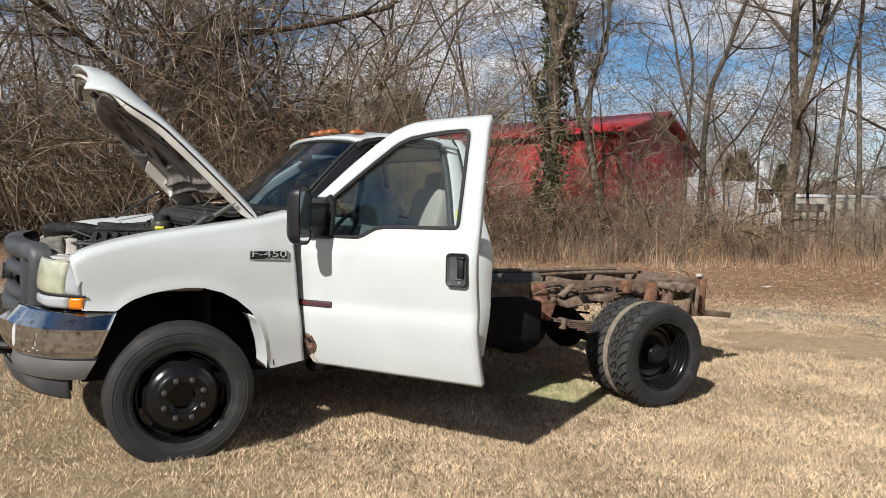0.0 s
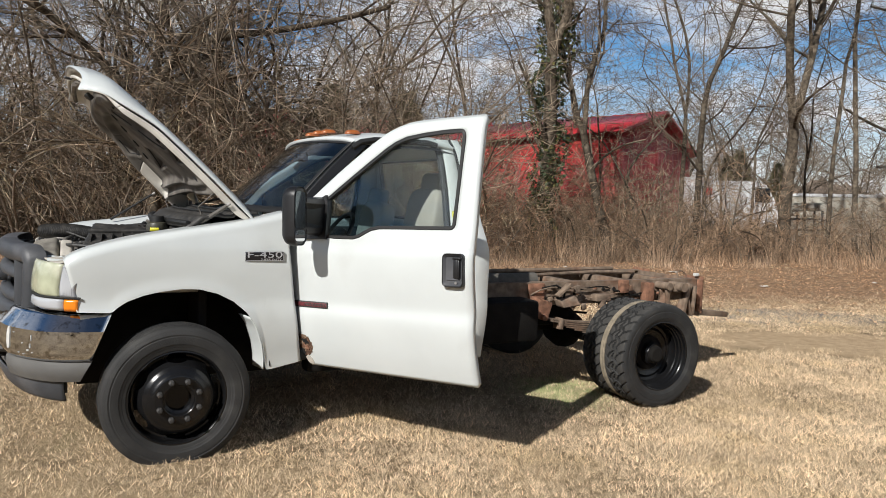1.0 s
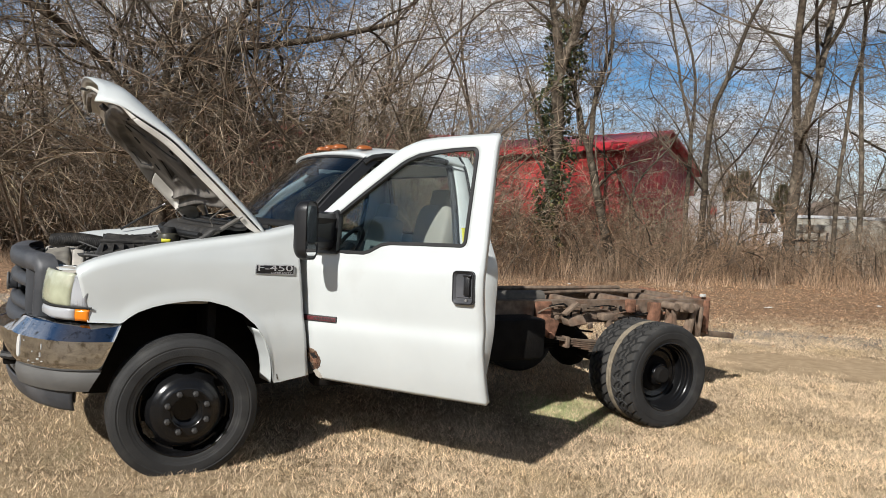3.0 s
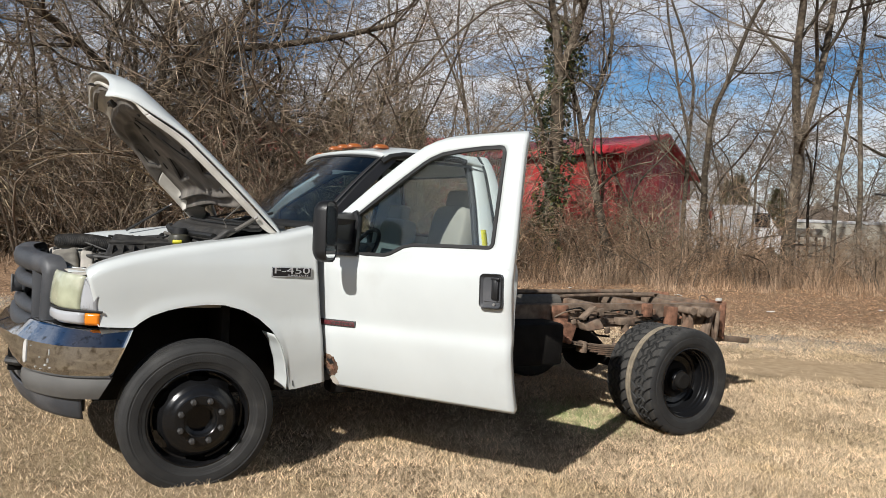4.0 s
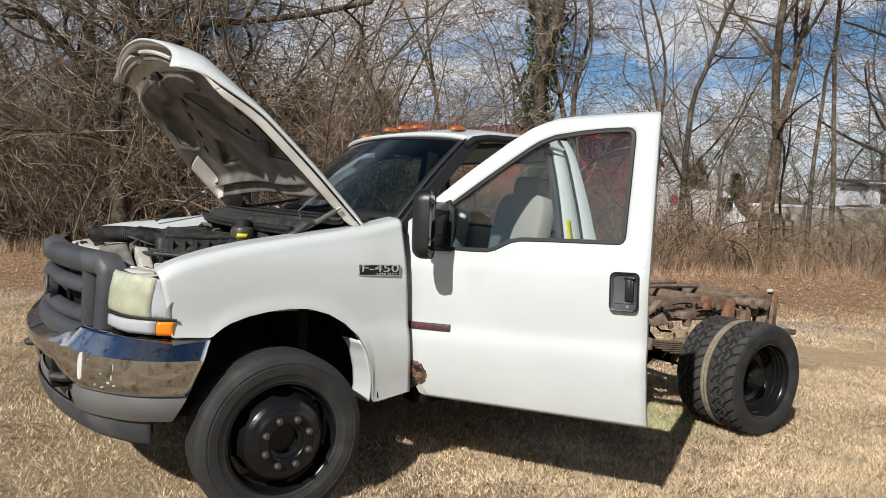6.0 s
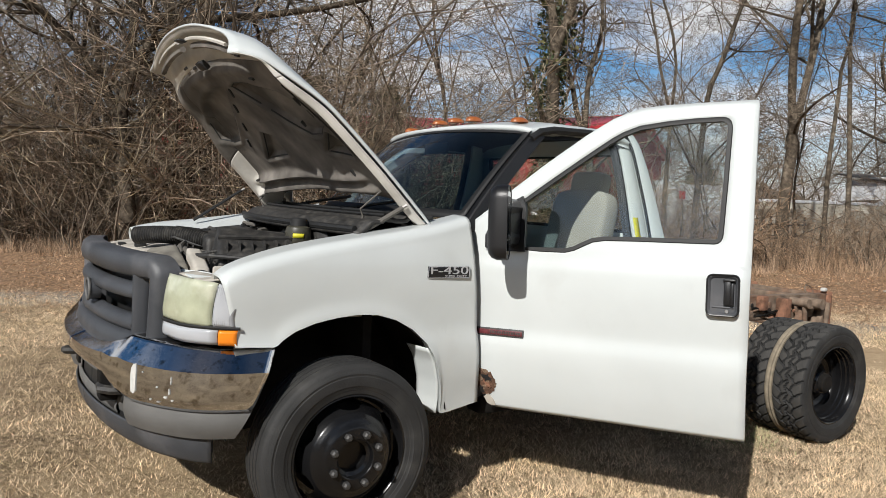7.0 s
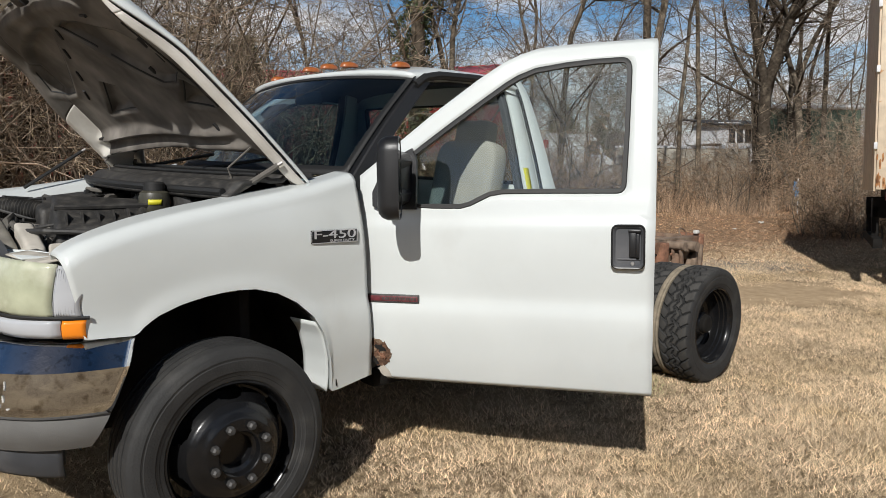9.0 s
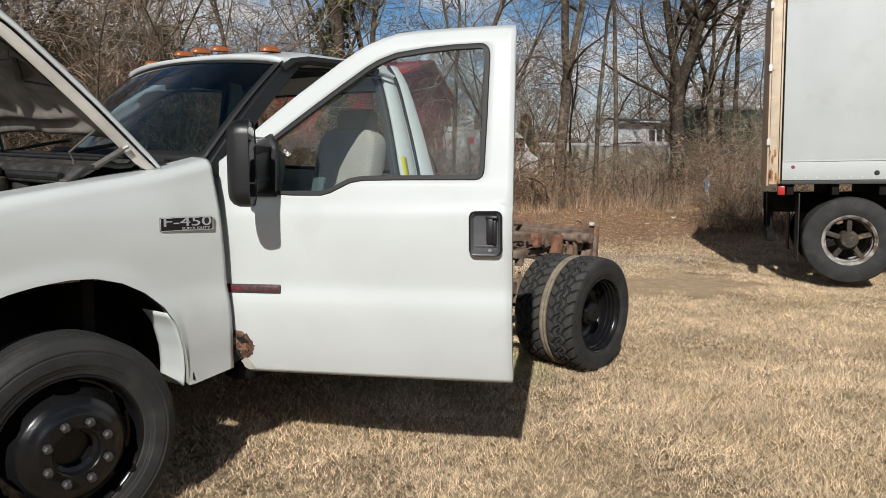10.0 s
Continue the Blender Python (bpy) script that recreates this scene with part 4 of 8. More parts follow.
part("mirror_base", (lambda k=len(sail): ([on_door(a, door_n(z) + 0.0, z) for a, z in sail] + [on_door(a, door_n(z) + 0.022, z) for a, z in sail], [tuple(range(k, 2 * k)), tuple(reversed(range(k)))] + [(i, (i + 1) % k, k + (i + 1) % k, k + i) for i in range(k)]))(), M_BLACK, mir)

# --- open hood ---
def ease(a, b, x):
    t = max(0.0, min(1.0, (x - a) / (b - a)))
    return t * t * (3 - 2 * t)


HOOD_O = Vector((0.450, 0, 1.405))
HOOD_A = radians(43.2)
S_AXIS, H_AXIS = Vector((-math.cos(HOOD_A), 0, math.sin(HOOD_A))), Vector((math.sin(HOOD_A), 0, math.cos(HOOD_A)))


def hood_raw(u, k):
    w0 = lerp_table([(0, 0.905), (0.3, 0.89), (0.6, 0.855), (0.8, 0.81), (0.92, 0.765), (1, 0.715)] if k < 0 else [(0, 0.905), (0.3, 0.90), (0.6, 0.885), (0.8, 0.86), (0.92, 0.83), (1, 0.79)], u)
    s = u * (1.365 + 0.04 * k - 0.14 * abs(k) ** 2.2)
    h = 0.05 * (1 - k * k) + (0.035 - 0.02 * ease(0.3, 1.0, -k)) * math.sin(math.pi * min(1, u))
    h -= 0.022 * (max(0, abs(k) - 0.9) / 0.1) ** 2
    h -= 0.085 * (max(0, u - 0.86) / 0.14) ** 2
    roll = min(1.0, max(0.0, (u - 0.60) / 0.32))
    h -= 0.055 * (max(0.0, -k - 0.76) / 0.24) ** 2 * (0.02 + 0.98 * roll * roll * (3 - 2 * roll))
    return s, k * w0 + 0.03 * u * (1 + k) / 2, h


def hood_point(u, k, drop=0.0):
    s, w, h = hood_raw(u, k)
    p = HOOD_O + S_AXIS * s + H_AXIS * (h - drop) + Vector((0, w, 0))
    return (p.x, p.y, p.z)


def hood_start(k):
    """The hood's rear edge bows forward round the windscreen's foot."""
    return 0.15 * (1 - abs(k) ** 8)


hood = part("hood", grid(lambda s, t: hood_point(hood_start(2 * t - 1) * (1 - s) + s, 2 * t - 1), 36, 44), M_WHITE, truck, "raised white hood showing its dusty underside", thick=0.012, face=H_AXIS)


# pressed pockets of the inner panel, as corners in u (hinge to nose) and k (across)
D_SHAPE = [(0.725, 0.06), (0.742, 0.17), (0.735, 0.42), (0.70, 0.66), (0.628, 0.80), (0.54, 0.82), (0.49, 0.72), (0.486, 0.60), (0.60, 0.33)]
POCKETS = [D_SHAPE, [(u, -k) for u, k in reversed(D_SHAPE)], [(0.495, 0.13), (0.365, 0.40), (0.375, 0.02), (0.47, -0.01)], [(0.505, -0.80), (0.405, -0.62), (0.385, -0.85), (0.46, -0.88)]]


def inside(u, k, poly):
    """Distance inside a pocket's rim, below zero outside it."""
    x, y = u * 1.25, k * 0.85
    best, odd = 9.0, False
    for i in range(len(poly)):
        (u0, k0), (u1, k1) = poly[i - 1], poly[i]
        x0, y0, x1, y1 = u0 * 1.25, k0 * 0.85, u1 * 1.25, k1 * 0.85
        dx, dy = x1 - x0, y1 - y0
        t = max(0.0, min(1.0, ((x - x0) * dx + (y - y0) * dy) / (dx * dx + dy * dy)))
        best = min(best, math.hypot(x - x0 - t * dx, y - y0 - t * dy))
        if (y0 > y) != (y1 > y) and x < x0 + (y - y0) / (y1 - y0) * dx:
            odd = not odd
    return best if odd else -best


def hood_under(u, k):
    """Depth of the pressed inner panel below the outer skin."""
    a = abs(k)
    d = (0.100 * ease(1.0, 0.968, a) + 0.018 * ease(0.95, 0.86, a) if k > 0 else 0.058 * ease(1.0, 0.972, a) + 0.060 * ease(-0.95, -0.40, k)) + 0.065 * ease(0.72, 0.94, k) * ease(0.985, 0.93, k) * (0.3 + 0.7 * ease(0.68, 0.45, u))
    d *= (0.35 + 0.65 * ease(0.10, 0.24, u + 0.14 * ease(0.86, 0.96, a))) * ease(1.0, 0.965, u) * (1 - 0.72 * ease(0.76, 0.94, u))
    d += 0.022 * math.exp(-((u - 0.875) / 0.03) ** 2) * ease(0.86, 0.78, a) + 0.016 * math.exp(-((u - 0.80) / 0.02) ** 2) * ease(0.7, 0.5, a)
    d += (0.03 + 0.03 * ease(-0.2, 0.6, k)) * (math.exp(-((u - 0.215) / 0.022) ** 2) * ease(0.9, 0.8, a) + 0.8 * math.exp(-((u - 0.275) / 0.018) ** 2) * ease(0.86, 0.7, a))
    return 0.014 + d


def liner_depth(u, k):
    deep = max(ease(-0.010, 0.022, inside(u, k, p)) for p in POCKETS)
    lip = max(math.exp(-((inside(u, k, p) + 0.02) / 0.012) ** 2) for p in POCKETS)
    return hood_under(u, k) + 0.005 * lip - 0.034 * deep


def inner_point(s, k):
    u = (hood_start(k) + 0.012) * (1 - s) + 0.99 * s
    return hood_point(u, k, liner_depth(u, k))


# dark tone for the shaded panel, pale strips where sun reaches the edge
inner = part("hood_inner", grid(lambda s, t: inner_point(0.82 * s, -0.95 + 1.70 * t), 100, 110), M_HOODIN, hood, "dusty beige pressed inner panel, darkened as in shade", thick=0.003)
part("inner_side", grid(lambda s, t: inner_point(0.36 + 0.46 * s, 0.75 + 0.242 * t), 40, 22), M_HOODIN, hood, thick=0.003)
for rim_name, k0, k1, s0, s1, nu, nv in (("edge_strip", 0.75, 0.992, 0.0, 0.36, 40, 22), ("edge_strip", -0.992, -0.95, 0.0, 0.82, 70, 6), ("nose_strip", -0.992, 0.992, 0.82, 1.0, 24, 110)):
    part(rim_name, grid(lambda s, t: inner_point(s0 + (s1 - s0) * s, k0 + (k1 - k0) * t), nu, nv), M_LITRIM, hood, "cleaner edge of the hood's underside, lightened as if sunlit", thick=0.003)
# black tubes draw the shade in the creases round the pockets
for poly, run in ((POCKETS[0], (4, 9)), (POCKETS[1], (0, 9)), (POCKETS[2], (0, 4)), (POCKETS[3], (0, 3))):
    n = len(poly)
    pts = []
    for i in range(run[0], run[1]):
        p, q = poly[i % n], poly[(i + 1) % n]
        pts += [(p[0] + (q[0] - p[0]) * f / 4, p[1] + (q[1] - p[1]) * f / 4) for f in range(4)]
    part("pressed_groove", tube([hood_point(u, k, liner_depth(u, k) - 0.001) for u, k in pts], 0.0045, 5), M_SEAL, inner)
for u, k, along in ((0.70, 0.01, 1), (0.63, 0.17, 1), (0.54, 0.31, 1), (0.465, 0.47, 1), (0.765, -0.54, 0), (0.66, -0.80, 1), (0.52, -0.55, 1), (0.575, -0.72, 1), (0.545, -0.78, 0), (0.285, 0.74, 0), (0.775, -0.84, 1), (0.86, -0.56, 0), (0.86, 0.45, 0), (0.84, 0.30, 0), (0.30, -0.72, 1)):
    if along:
        p = [hood_point(u + du, k - 1.1 * du * (1 if k > -0.2 else -0.2), liner_depth(u, k) + 0.001) for du in (-0.018, 0.018)]
    else:
        p = [hood_point(u, k + dk, liner_depth(u, k) + 0.001) for dk in (-0.03, 0.03)]
    part("slot", tube(p, 0.008, 6), M_SEAL, inner)
part("side_line", tube([hood_point(u, k, liner_depth(u, k) + 0.001) for u, k in ((0.74, -0.80), (0.66, -0.83), (0.58, -0.86), (0.50, -0.895), (0.40, -0.91))], 0.005, 5), M_SEAL, inner)
part("hood_latch", moved_tf(block(0.825, 0.862, -0.055, 0.055, 0.125, 0.155, 0.006), lambda v: hood_point(v[0], v[1], v[2])), M_SEAL, hood)
part("latch_plate", moved_tf(block(0.945, 0.972, -0.075, 0.02, 0.085, 0.10, 0.004), lambda v: hood_point(v[0], v[1], v[2])), M_SEAL, hood)
for k0, k1 in ((-0.75, -0.12), (0.10, 0.75)):
    part("nose_rib", tube([hood_point(0.925 - 0.01 * abs(k) ** 2, k, 0.110) for k in np.linspace(k0, k1, 12)], 0.016, 6), M_HOODIN, hood)
    part("nose_rib", tube([hood_point(0.955 - 0.01 * abs(k) ** 2, k, 0.085) for k in np.linspace(k0, k1 * 0.9, 12)], 0.010, 6), M_LITRIM, hood)
for sy in (-1, 1):
    part("hood_hinge", both(tube([(0.41, sy * 0.84, 1.36), (0.34, sy * 0.85, 1.44), hood_point(0.10, sy * 0.93, 0.05)], 0.014, 6), tube([(0.46, sy * 0.84, 1.35), hood_point(0.03, sy * 0.93, 0.04)], 0.014, 6)), M_HOODIN, hood)
    base, top = (Vector((0.08, -0.80, 1.33)), Vector((0.285, -0.905, 1.485))) if sy < 0 else (Vector((-0.18, 0.85, 1.355)), Vector((0.065, 0.853, 1.521)))
    strut = part("gas_strut", tube([base - (top - base) * 0.3, base.lerp(top, 0.92)], 0.0125 if sy < 0 else 0.009, 8), M_DUST if sy < 0 else M_SEAL, hood)
    part("strut_rod", tube([base.lerp(top, 0.9), top], 0.008, 6), M_NUT, strut)
    part("strut_wire", tube([(0.14, sy * 0.72, 1.33), (0.15, sy * 0.72, 1.42), (0.13, sy * 0.73, 1.455), (0.24, sy * 0.78, 1.57)], 0.0045, 6), M_DUST, strut)

# --- grille, lamps, bumper ---
GR_Y = 0.69


def nose_x(y):
    """The front face of the grille in plan."""
    return -0.865 + 0.131 * (abs(y) / 0.70) ** 2.4 - 0.09 * (y + 0.69) / 1.38


def dense(loop, step=0.05):
    out = []
    for i in range(len(loop)):
        a, b = Vector(loop[i]), Vector(loop[(i + 1) % len(loop)])
        k = max(1, int((b - a).length / step))
        out += [tuple(a.lerp(b, s / k)) for s in range(k)]
    return out


def grille_ring(y0, y1, z0, z1, r, w, proud, deep, side=1.0):
    """A moulded frame that follows the nose; w wide, rounded section."""
    loop = dense(rounded_loop(y0, y1, z0, z1, r))
    cy, cz = (y0 + y1) / 2, (z0 + z1) / 2
    verts, faces, m = [], [], 7
    n = len(loop)
    for i in range(n):
        (ya, za), (yb, zb) = loop[i - 1], loop[(i + 1) % n]
        t = Vector((yb - ya, zb - za)).normalized()
        inn = Vector((-t.y, t.x))
        y, z = loop[i]
        if inn.dot(Vector((cy - y, cz - z))) < 0:
            inn = -inn
        for f, p in ((0.0, -deep), (0.0, 0.4 * proud), (0.15, 0.85 * proud), (0.5, proud), (0.85, 0.85 * proud), (1.0, 0.3 * proud), (1.02, -deep)):
            yy, zz = y + inn.x * w * side * f, z + inn.y * w * f
            lean = 0.10 * (1.0 - zz)
            verts.append((nose_x(yy) - p - lean * 0.35, yy, zz))
    for i in range(n):
        for j in range(m - 1):
            p, q = i * m, ((i + 1) % n) * m
            faces.append((p + j, q + j, q + j + 1, p + j + 1))
    return verts, faces


grille = part("grille", grille_ring(-GR_Y, GR_Y, 0.765, 1.215, 0.10, 0.105, 0.045, 0.06, side=0.52), M_PLASTIC, truck, "faded dark grey moulded plastic grille", angle=55)
part("inner_frame", grille_ring(-0.52, 0.52, 0.79, 1.175, 0.03, 0.034, -0.006, 0.09), M_PLASTIC, grille, angle=55)
for sy in (-1, 1):
    part("side_recess", grid(lambda s, t, sy=sy: (nose_x(sy * (0.50 + 0.15 * t)) + 0.075, sy * (0.50 + 0.15 * t), 0.82 + 0.34 * s), 4, 4), M_PLASTIC, grille, thick=0.01)
for z in (0.908, 1.048):
    def slat(s, t, z=z):
        y, a = -0.515 + 1.03 * s, 2 * math.pi * t
        return (nose_x(y) + 0.004 + 0.034 * math.cos(a), y, z + 0.033 * math.sin(a) + 0.012 * math.cos(a))
    part("grille_bar", grid(slat, 30, 12, close_v=True), M_PLASTIC, grille, angle=55)
for sy in (-1, 1):
    part("grille_post", grid(lambda s, t, sy=sy: (nose_x(sy * 0.52) + 0.055 - 0.085 * math.sin(math.pi * t) ** 0.6, sy * (0.495 + 0.055 * t), 0.79 + 0.39 * s), 6, 10), M_PLASTIC, grille, thick=0.008, face=(-1, 0, 0))
part("grille_backing", grid(lambda s, t: (nose_x(-0.6 + 1.2 * s) + 0.10, -0.6 + 1.2 * s, 0.80 + 0.36 * t), 12, 2), M_SEAL, grille, thick=0.01)
oval = [(0.062 * math.cos(a), 0.05 * math.sin(a)) for a in np.linspace(0, 2 * math.pi, 32, endpoint=False)]
em = part("oval_badge", moved(poly_plate(oval, -0.03, 0.022), pose(nose_x(0) - 0.02, 0, 0.995, 90, 0, -90)), M_PLASTIC, grille, "plain grey round badge")
part("badge_rim", tube([(nose_x(0) - 0.043, y, 0.995 + z) for y, z in oval], 0.007, 6, closed=True), M_VALANCE, em)


def lamp_x(y):
    """The headlamp face in plan, wrapping round to the fender."""
    return lerp_table([(0.69, -0.757), (0.75, -0.746), (0.80, -0.734), (0.85, -0.718), (0.89, -0.695), (0.93, -0.66), (0.96, -0.625), (0.985, -0.588), (1.0, -0.56), (1.012, -0.53), (1.016, -0.515)], y)


def lamp_shell(y0, y1, zl, zh, sy, bulge=0.0, n=14, m=8):
    def fn(s, t):
        y = y0 + (y1 - y0) * s
        z0, z1 = zl(s), zh(s)
        z = z0 + (z1 - z0) * t
        edge = min(1.0, s / 0.06, (1 - s) / 0.06, t / 0.08, (1 - t) / 0.08)
        x = lamp_x(y) + 0.02 * max(0, z - 1.0) / 0.15 - bulge * (1 - (2 * t - 1) ** 2) + 0.006 * (1 - max(0, edge)) ** 2
        return (x, sy * y, z)
    g = grid(fn, n, m)
    return g if sy > 0 else (g[0], [tuple(reversed(f)) for f in g[1]])


for sy in (-1, 1):
    lamp = part("headlight", lamp_shell(0.703, 0.962, lambda s: 0.962 - 0.004 * s, lambda s: 1.150 - 0.012 * s ** 3, sy, 0.006, 20, 12), M_LENS, truck, "yellowed square headlight", thick=0.03, face=(-1, 0.6 * sy, 0))
    mk = part("side_marker", lamp_shell(0.9645, 1.0065, lambda s: 0.960, lambda s: 1.134 - 0.10 * s ** 2.2, sy, 0.006, 6, 10), M_CLEAR, lamp, "clear ribbed side marker", thick=0.02, face=(-1, 0.6 * sy, 0))
    for i in range(9):
        y = 0.967 + 0.0042 * i
        part("lens_rib", tube([(lamp_x(y) - 0.0015 + 0.02 * max(0, z - 1.0) / 0.15, sy * (y + 0.001), z) for z in np.linspace(0.968, 1.125 - 0.08 * (i / 8) ** 2, 5)], 0.0011, 5), M_CLEAR, mk)
    low = part("running_strip", lamp_shell(0.703, 0.976, lambda s: 0.888, lambda s: 0.953, sy, 0.004, 14, 4), M_CLEAR, lamp, "clear lower lamp strip", thick=0.02, face=(-1, 0.6 * sy, 0))
    part("turn_signal", lamp_shell(0.978, 1.0115, lambda s: 0.886, lambda s: 0.951, sy, 0.004, 8, 4), M_AMBER, lamp, "amber turn signal", thick=0.02, face=(-1, 0.6 * sy, 0))
    part("lamp_gap", tube([(lamp_x(y) + 0.006, sy * y, 0.9565) for y in np.linspace(0.70, 1.014, 14)], 0.007, 6), M_SEAL, lamp)
    part("lamp_housing", block(-0.60, -0.50, sy * 0.70, sy * 0.88, 0.88, 1.12, 0.02), M_SEAL, lamp)
    part("header_panel", grid(lambda s, t, sy=sy: (lamp_x(0.70 + 0.2 * s) + 0.065 + 0.10 * t, sy * (0.70 + 0.2 * s), 1.150 - 0.012 * s + 0.012 * t), 6, 3), M_TANPART, truck, thick=0.006)

BUMP_X = [(0.0, -0.960), (0.20, -0.952), (0.40, -0.926), (0.55, -0.893), (0.70, -0.848), (0.80, -0.792), (0.88, -0.733), (0.94, -0.672), (0.985, -0.595), (1.015, -0.50), (1.03, -0.40), (1.035, -0.355)]


def skewed(x, y):
    """The bumper is knocked slightly round: its right half stands further out."""
    return x - 0.09 * max(0.0, (y + 0.7) / 1.4)



def bump_plan(s):
    """A place along the bumper's half plan, s from the middle to its end."""
    d = [0.0]
    for (y0, x0), (y1, x1) in zip(BUMP_X, BUMP_X[1:]):
        d.append(d[-1] + math.hypot(y1 - y0, x1 - x0))
    q = s * d[-1]
    tx = list(zip(d, [x for _, x in BUMP_X])), list(zip(d, [y for y, _ in BUMP_X]))
    return smooth_table(tx[0], q), smooth_table(tx[1], q)


def bump_sheet(zl, zh, prof, sy, n=46, m=12, s0=0.0, s1=1.0, slant=0.0):
    def fn(s, t):
        s = s0 + (s1 - s0 - slant * (1 - t)) * s
        x, y = bump_plan(s)
        x2, y2 = bump_plan(min(1, s + 0.01)) if s < 0.99 else (x, y)
        x1, y1 = bump_plan(max(0, s - 0.01))
        tx, ty = x2 - x1, y2 - y1
        q = math.hypot(tx, ty) or 1
        nx, ny = -ty / q, tx / q
        p = prof(t, s)
        return (skewed(x + nx * p, sy * y), sy * (y + ny * p), zl(s) + (zh(s) - zl(s)) * t)
    g = grid(fn, n, m)
    return g if sy > 0 else (g[0], [tuple(reversed(f)) for f in g[1]])


def chrome_profile(t, s):
    # a bevelled upper face that leans back above a flat lower face
    return 0.004 + 0.012 * min(1, t / 0.1) - 0.085 * max(0, (t - 0.625) / 0.375) * (1 - 0.3 * s) + 0.005 * math.sin(math.pi * min(1, t / 0.62))


def chrome_top(s):
    return 0.872 - 0.075 * max(0.0, 1 - (s / 0.43) ** 2) ** 0.7 * (s < 0.43)


def chrome_low(s):
    return lerp_table([(0, 0.70), (0.25, 0.69), (0.34, 0.68), (0.40, 0.635), (0.5, 0.612), (1.0, 0.618)], s)


bumper = None
for sy in (-1, 1):
    sh = bump_sheet(chrome_low, chrome_top, chrome_profile, sy, s1=0.995, slant=0.075, m=16)
    b = part("bumper", sh, M_CHROME, truck, "chrome front bumper with flaking patches", thick=0.006, face=(-1, 0.3 * sy, 0), angle=22)
    if sy < 0:
        bumper = b
    # top ledge back to the lamps
    part("bumper_ledge", bump_sheet(lambda s: chrome_top(s) - 0.004, lambda s: chrome_top(s) + 0.004, lambda t, s: -0.05 - 0.10 * t, sy, m=3, s1=0.93), M_BLACK, b)
    val = part("valance", bump_sheet(lambda s: lerp_table([(0, 0.50), (0.4, 0.49), (1, 0.50)], s), chrome_low, lambda t, s: -0.01 + 0.016 * math.sin(math.pi * t) - 0.012 * (1 - t) - 0.060 * ease(0.47, 0.38, s), sy, s0=0.30, s1=0.925, slant=0.05), M_VALANCE, b, "worn grey lower bumper cover")
    part("valance_lip", bump_sheet(lambda s: lerp_table([(0, 0.40), (0.5, 0.385), (1, 0.37)], s), lambda s: lerp_table([(0, 0.50), (0.4, 0.49), (1, 0.50)], s), lambda t, s: -0.045 - 0.03 * (1 - t) ** 2, sy, s1=0.80), M_PLASTIC, b, thick=0.008, face=(-1, 0.3 * sy, 0))
    part("valance_low", bump_sheet(lambda s: 0.485, lambda s: 0.545, lambda t, s: -0.068 + 0.01 * math.sin(math.pi * t), sy, s0=0.0, s1=0.32), M_VALANCE, b, thick=0.006, face=(-1, 0.3 * sy, 0))
    part("valance_top", bump_sheet(lambda s: 0.655, chrome_low, lambda t, s: -0.030, sy, s0=0.0, s1=0.32), M_VALANCE, b, thick=0.006, face=(-1, 0.3 * sy, 0))
    part("valance_post", bump_sheet(lambda s: 0.54, lambda s: 0.66, lambda t, s: -0.066, sy, s0=0.22, s1=0.275, n=4, m=4), M_VALANCE, b, thick=0.006, face=(-1, 0.3 * sy, 0))
    part("bumper_backing", bump_sheet(lambda s: 0.42, lambda s: 0.80, lambda t, s: -0.09, sy, s1=0.8), M_SEAL, b, thick=0.01)
    hx = skewed(0.168, sy * 0.45)
    hk = part("tow_hook", tube([(hx + px, sy * py, pz) for px, py, pz in ((-0.88, 0.475, 0.60), (-0.99, 0.475, 0.602), (-1.06, 0.468, 0.605), (-1.10, 0.44, 0.61), (-1.098, 0.405, 0.613), (-1.06, 0.39, 0.613), (-1.0, 0.395, 0.61), (-0.95, 0.40, 0.605))], 0.021, 8), M_COWL, b, "black steel tow hook")
    part("hook_plate", block(hx - 0.98, hx - 0.90, sy * 0.38, sy * 0.50, 0.555, 0.645, 0.008), M_GREASESHADE, hk)
    part("hook_pocket", bump_sheet(lambda s: 0.548, lambda s: 0.652, lambda t, s: -0.058, sy, s0=0.285, s1=0.375, n=8, m=4), M_SEAL, b, thick=0.004, face=(-1, 0.3 * sy, 0))


# bare patches where the chrome has flaked off
M_CHIP = material("bare_white_primer", (0.55, 0.54, 0.51), 0.7, var=0.1, var_scale=30)


def chip_shape(s0, s1, z0, z1, seed, rag=0.25):
    rng = random.Random(seed)
    k = 9
    ring = []
    for i in range(k * 4):
        a = 2 * math.pi * i / (k * 4)
        f = 1 + rng.uniform(-rag, rag)
        ring.append(((s0 + s1) / 2 + (s1 - s0) / 2 * f * math.copysign(abs(math.cos(a)) ** 0.6, math.cos(a)), (z0 + z1) / 2 + (z1 - z0) / 2 * f * math.copysign(abs(math.sin(a)) ** 0.6, math.sin(a))))
    verts = []
    for out in (0.0, 0.0035):
        for s, z in ring:
            t = (z - chrome_low(s)) / (chrome_top(s) - chrome_low(s))
            x, y = bump_plan(s)
            x2, y2 = bump_plan(s + 0.01)
            q = math.hypot(x2 - x, y2 - y)
            nx, ny = -(y2 - y) / q, (x2 - x) / q
            p = chrome_profile(t, s) + out
            verts.append((skewed(x + nx * p, -y), -(y + ny * p), z))
    n = len(ring)
    return verts, [tuple(range(n, 2 * n))] + [(i, (i + 1) % n, n + (i + 1) % n, n + i) for i in range(n)]


part("flaked_patch", chip_shape(0.525, 0.549, 0.655, 0.775, 4, 0.12), M_CHIP, bumper, "white flaked patch on chrome")
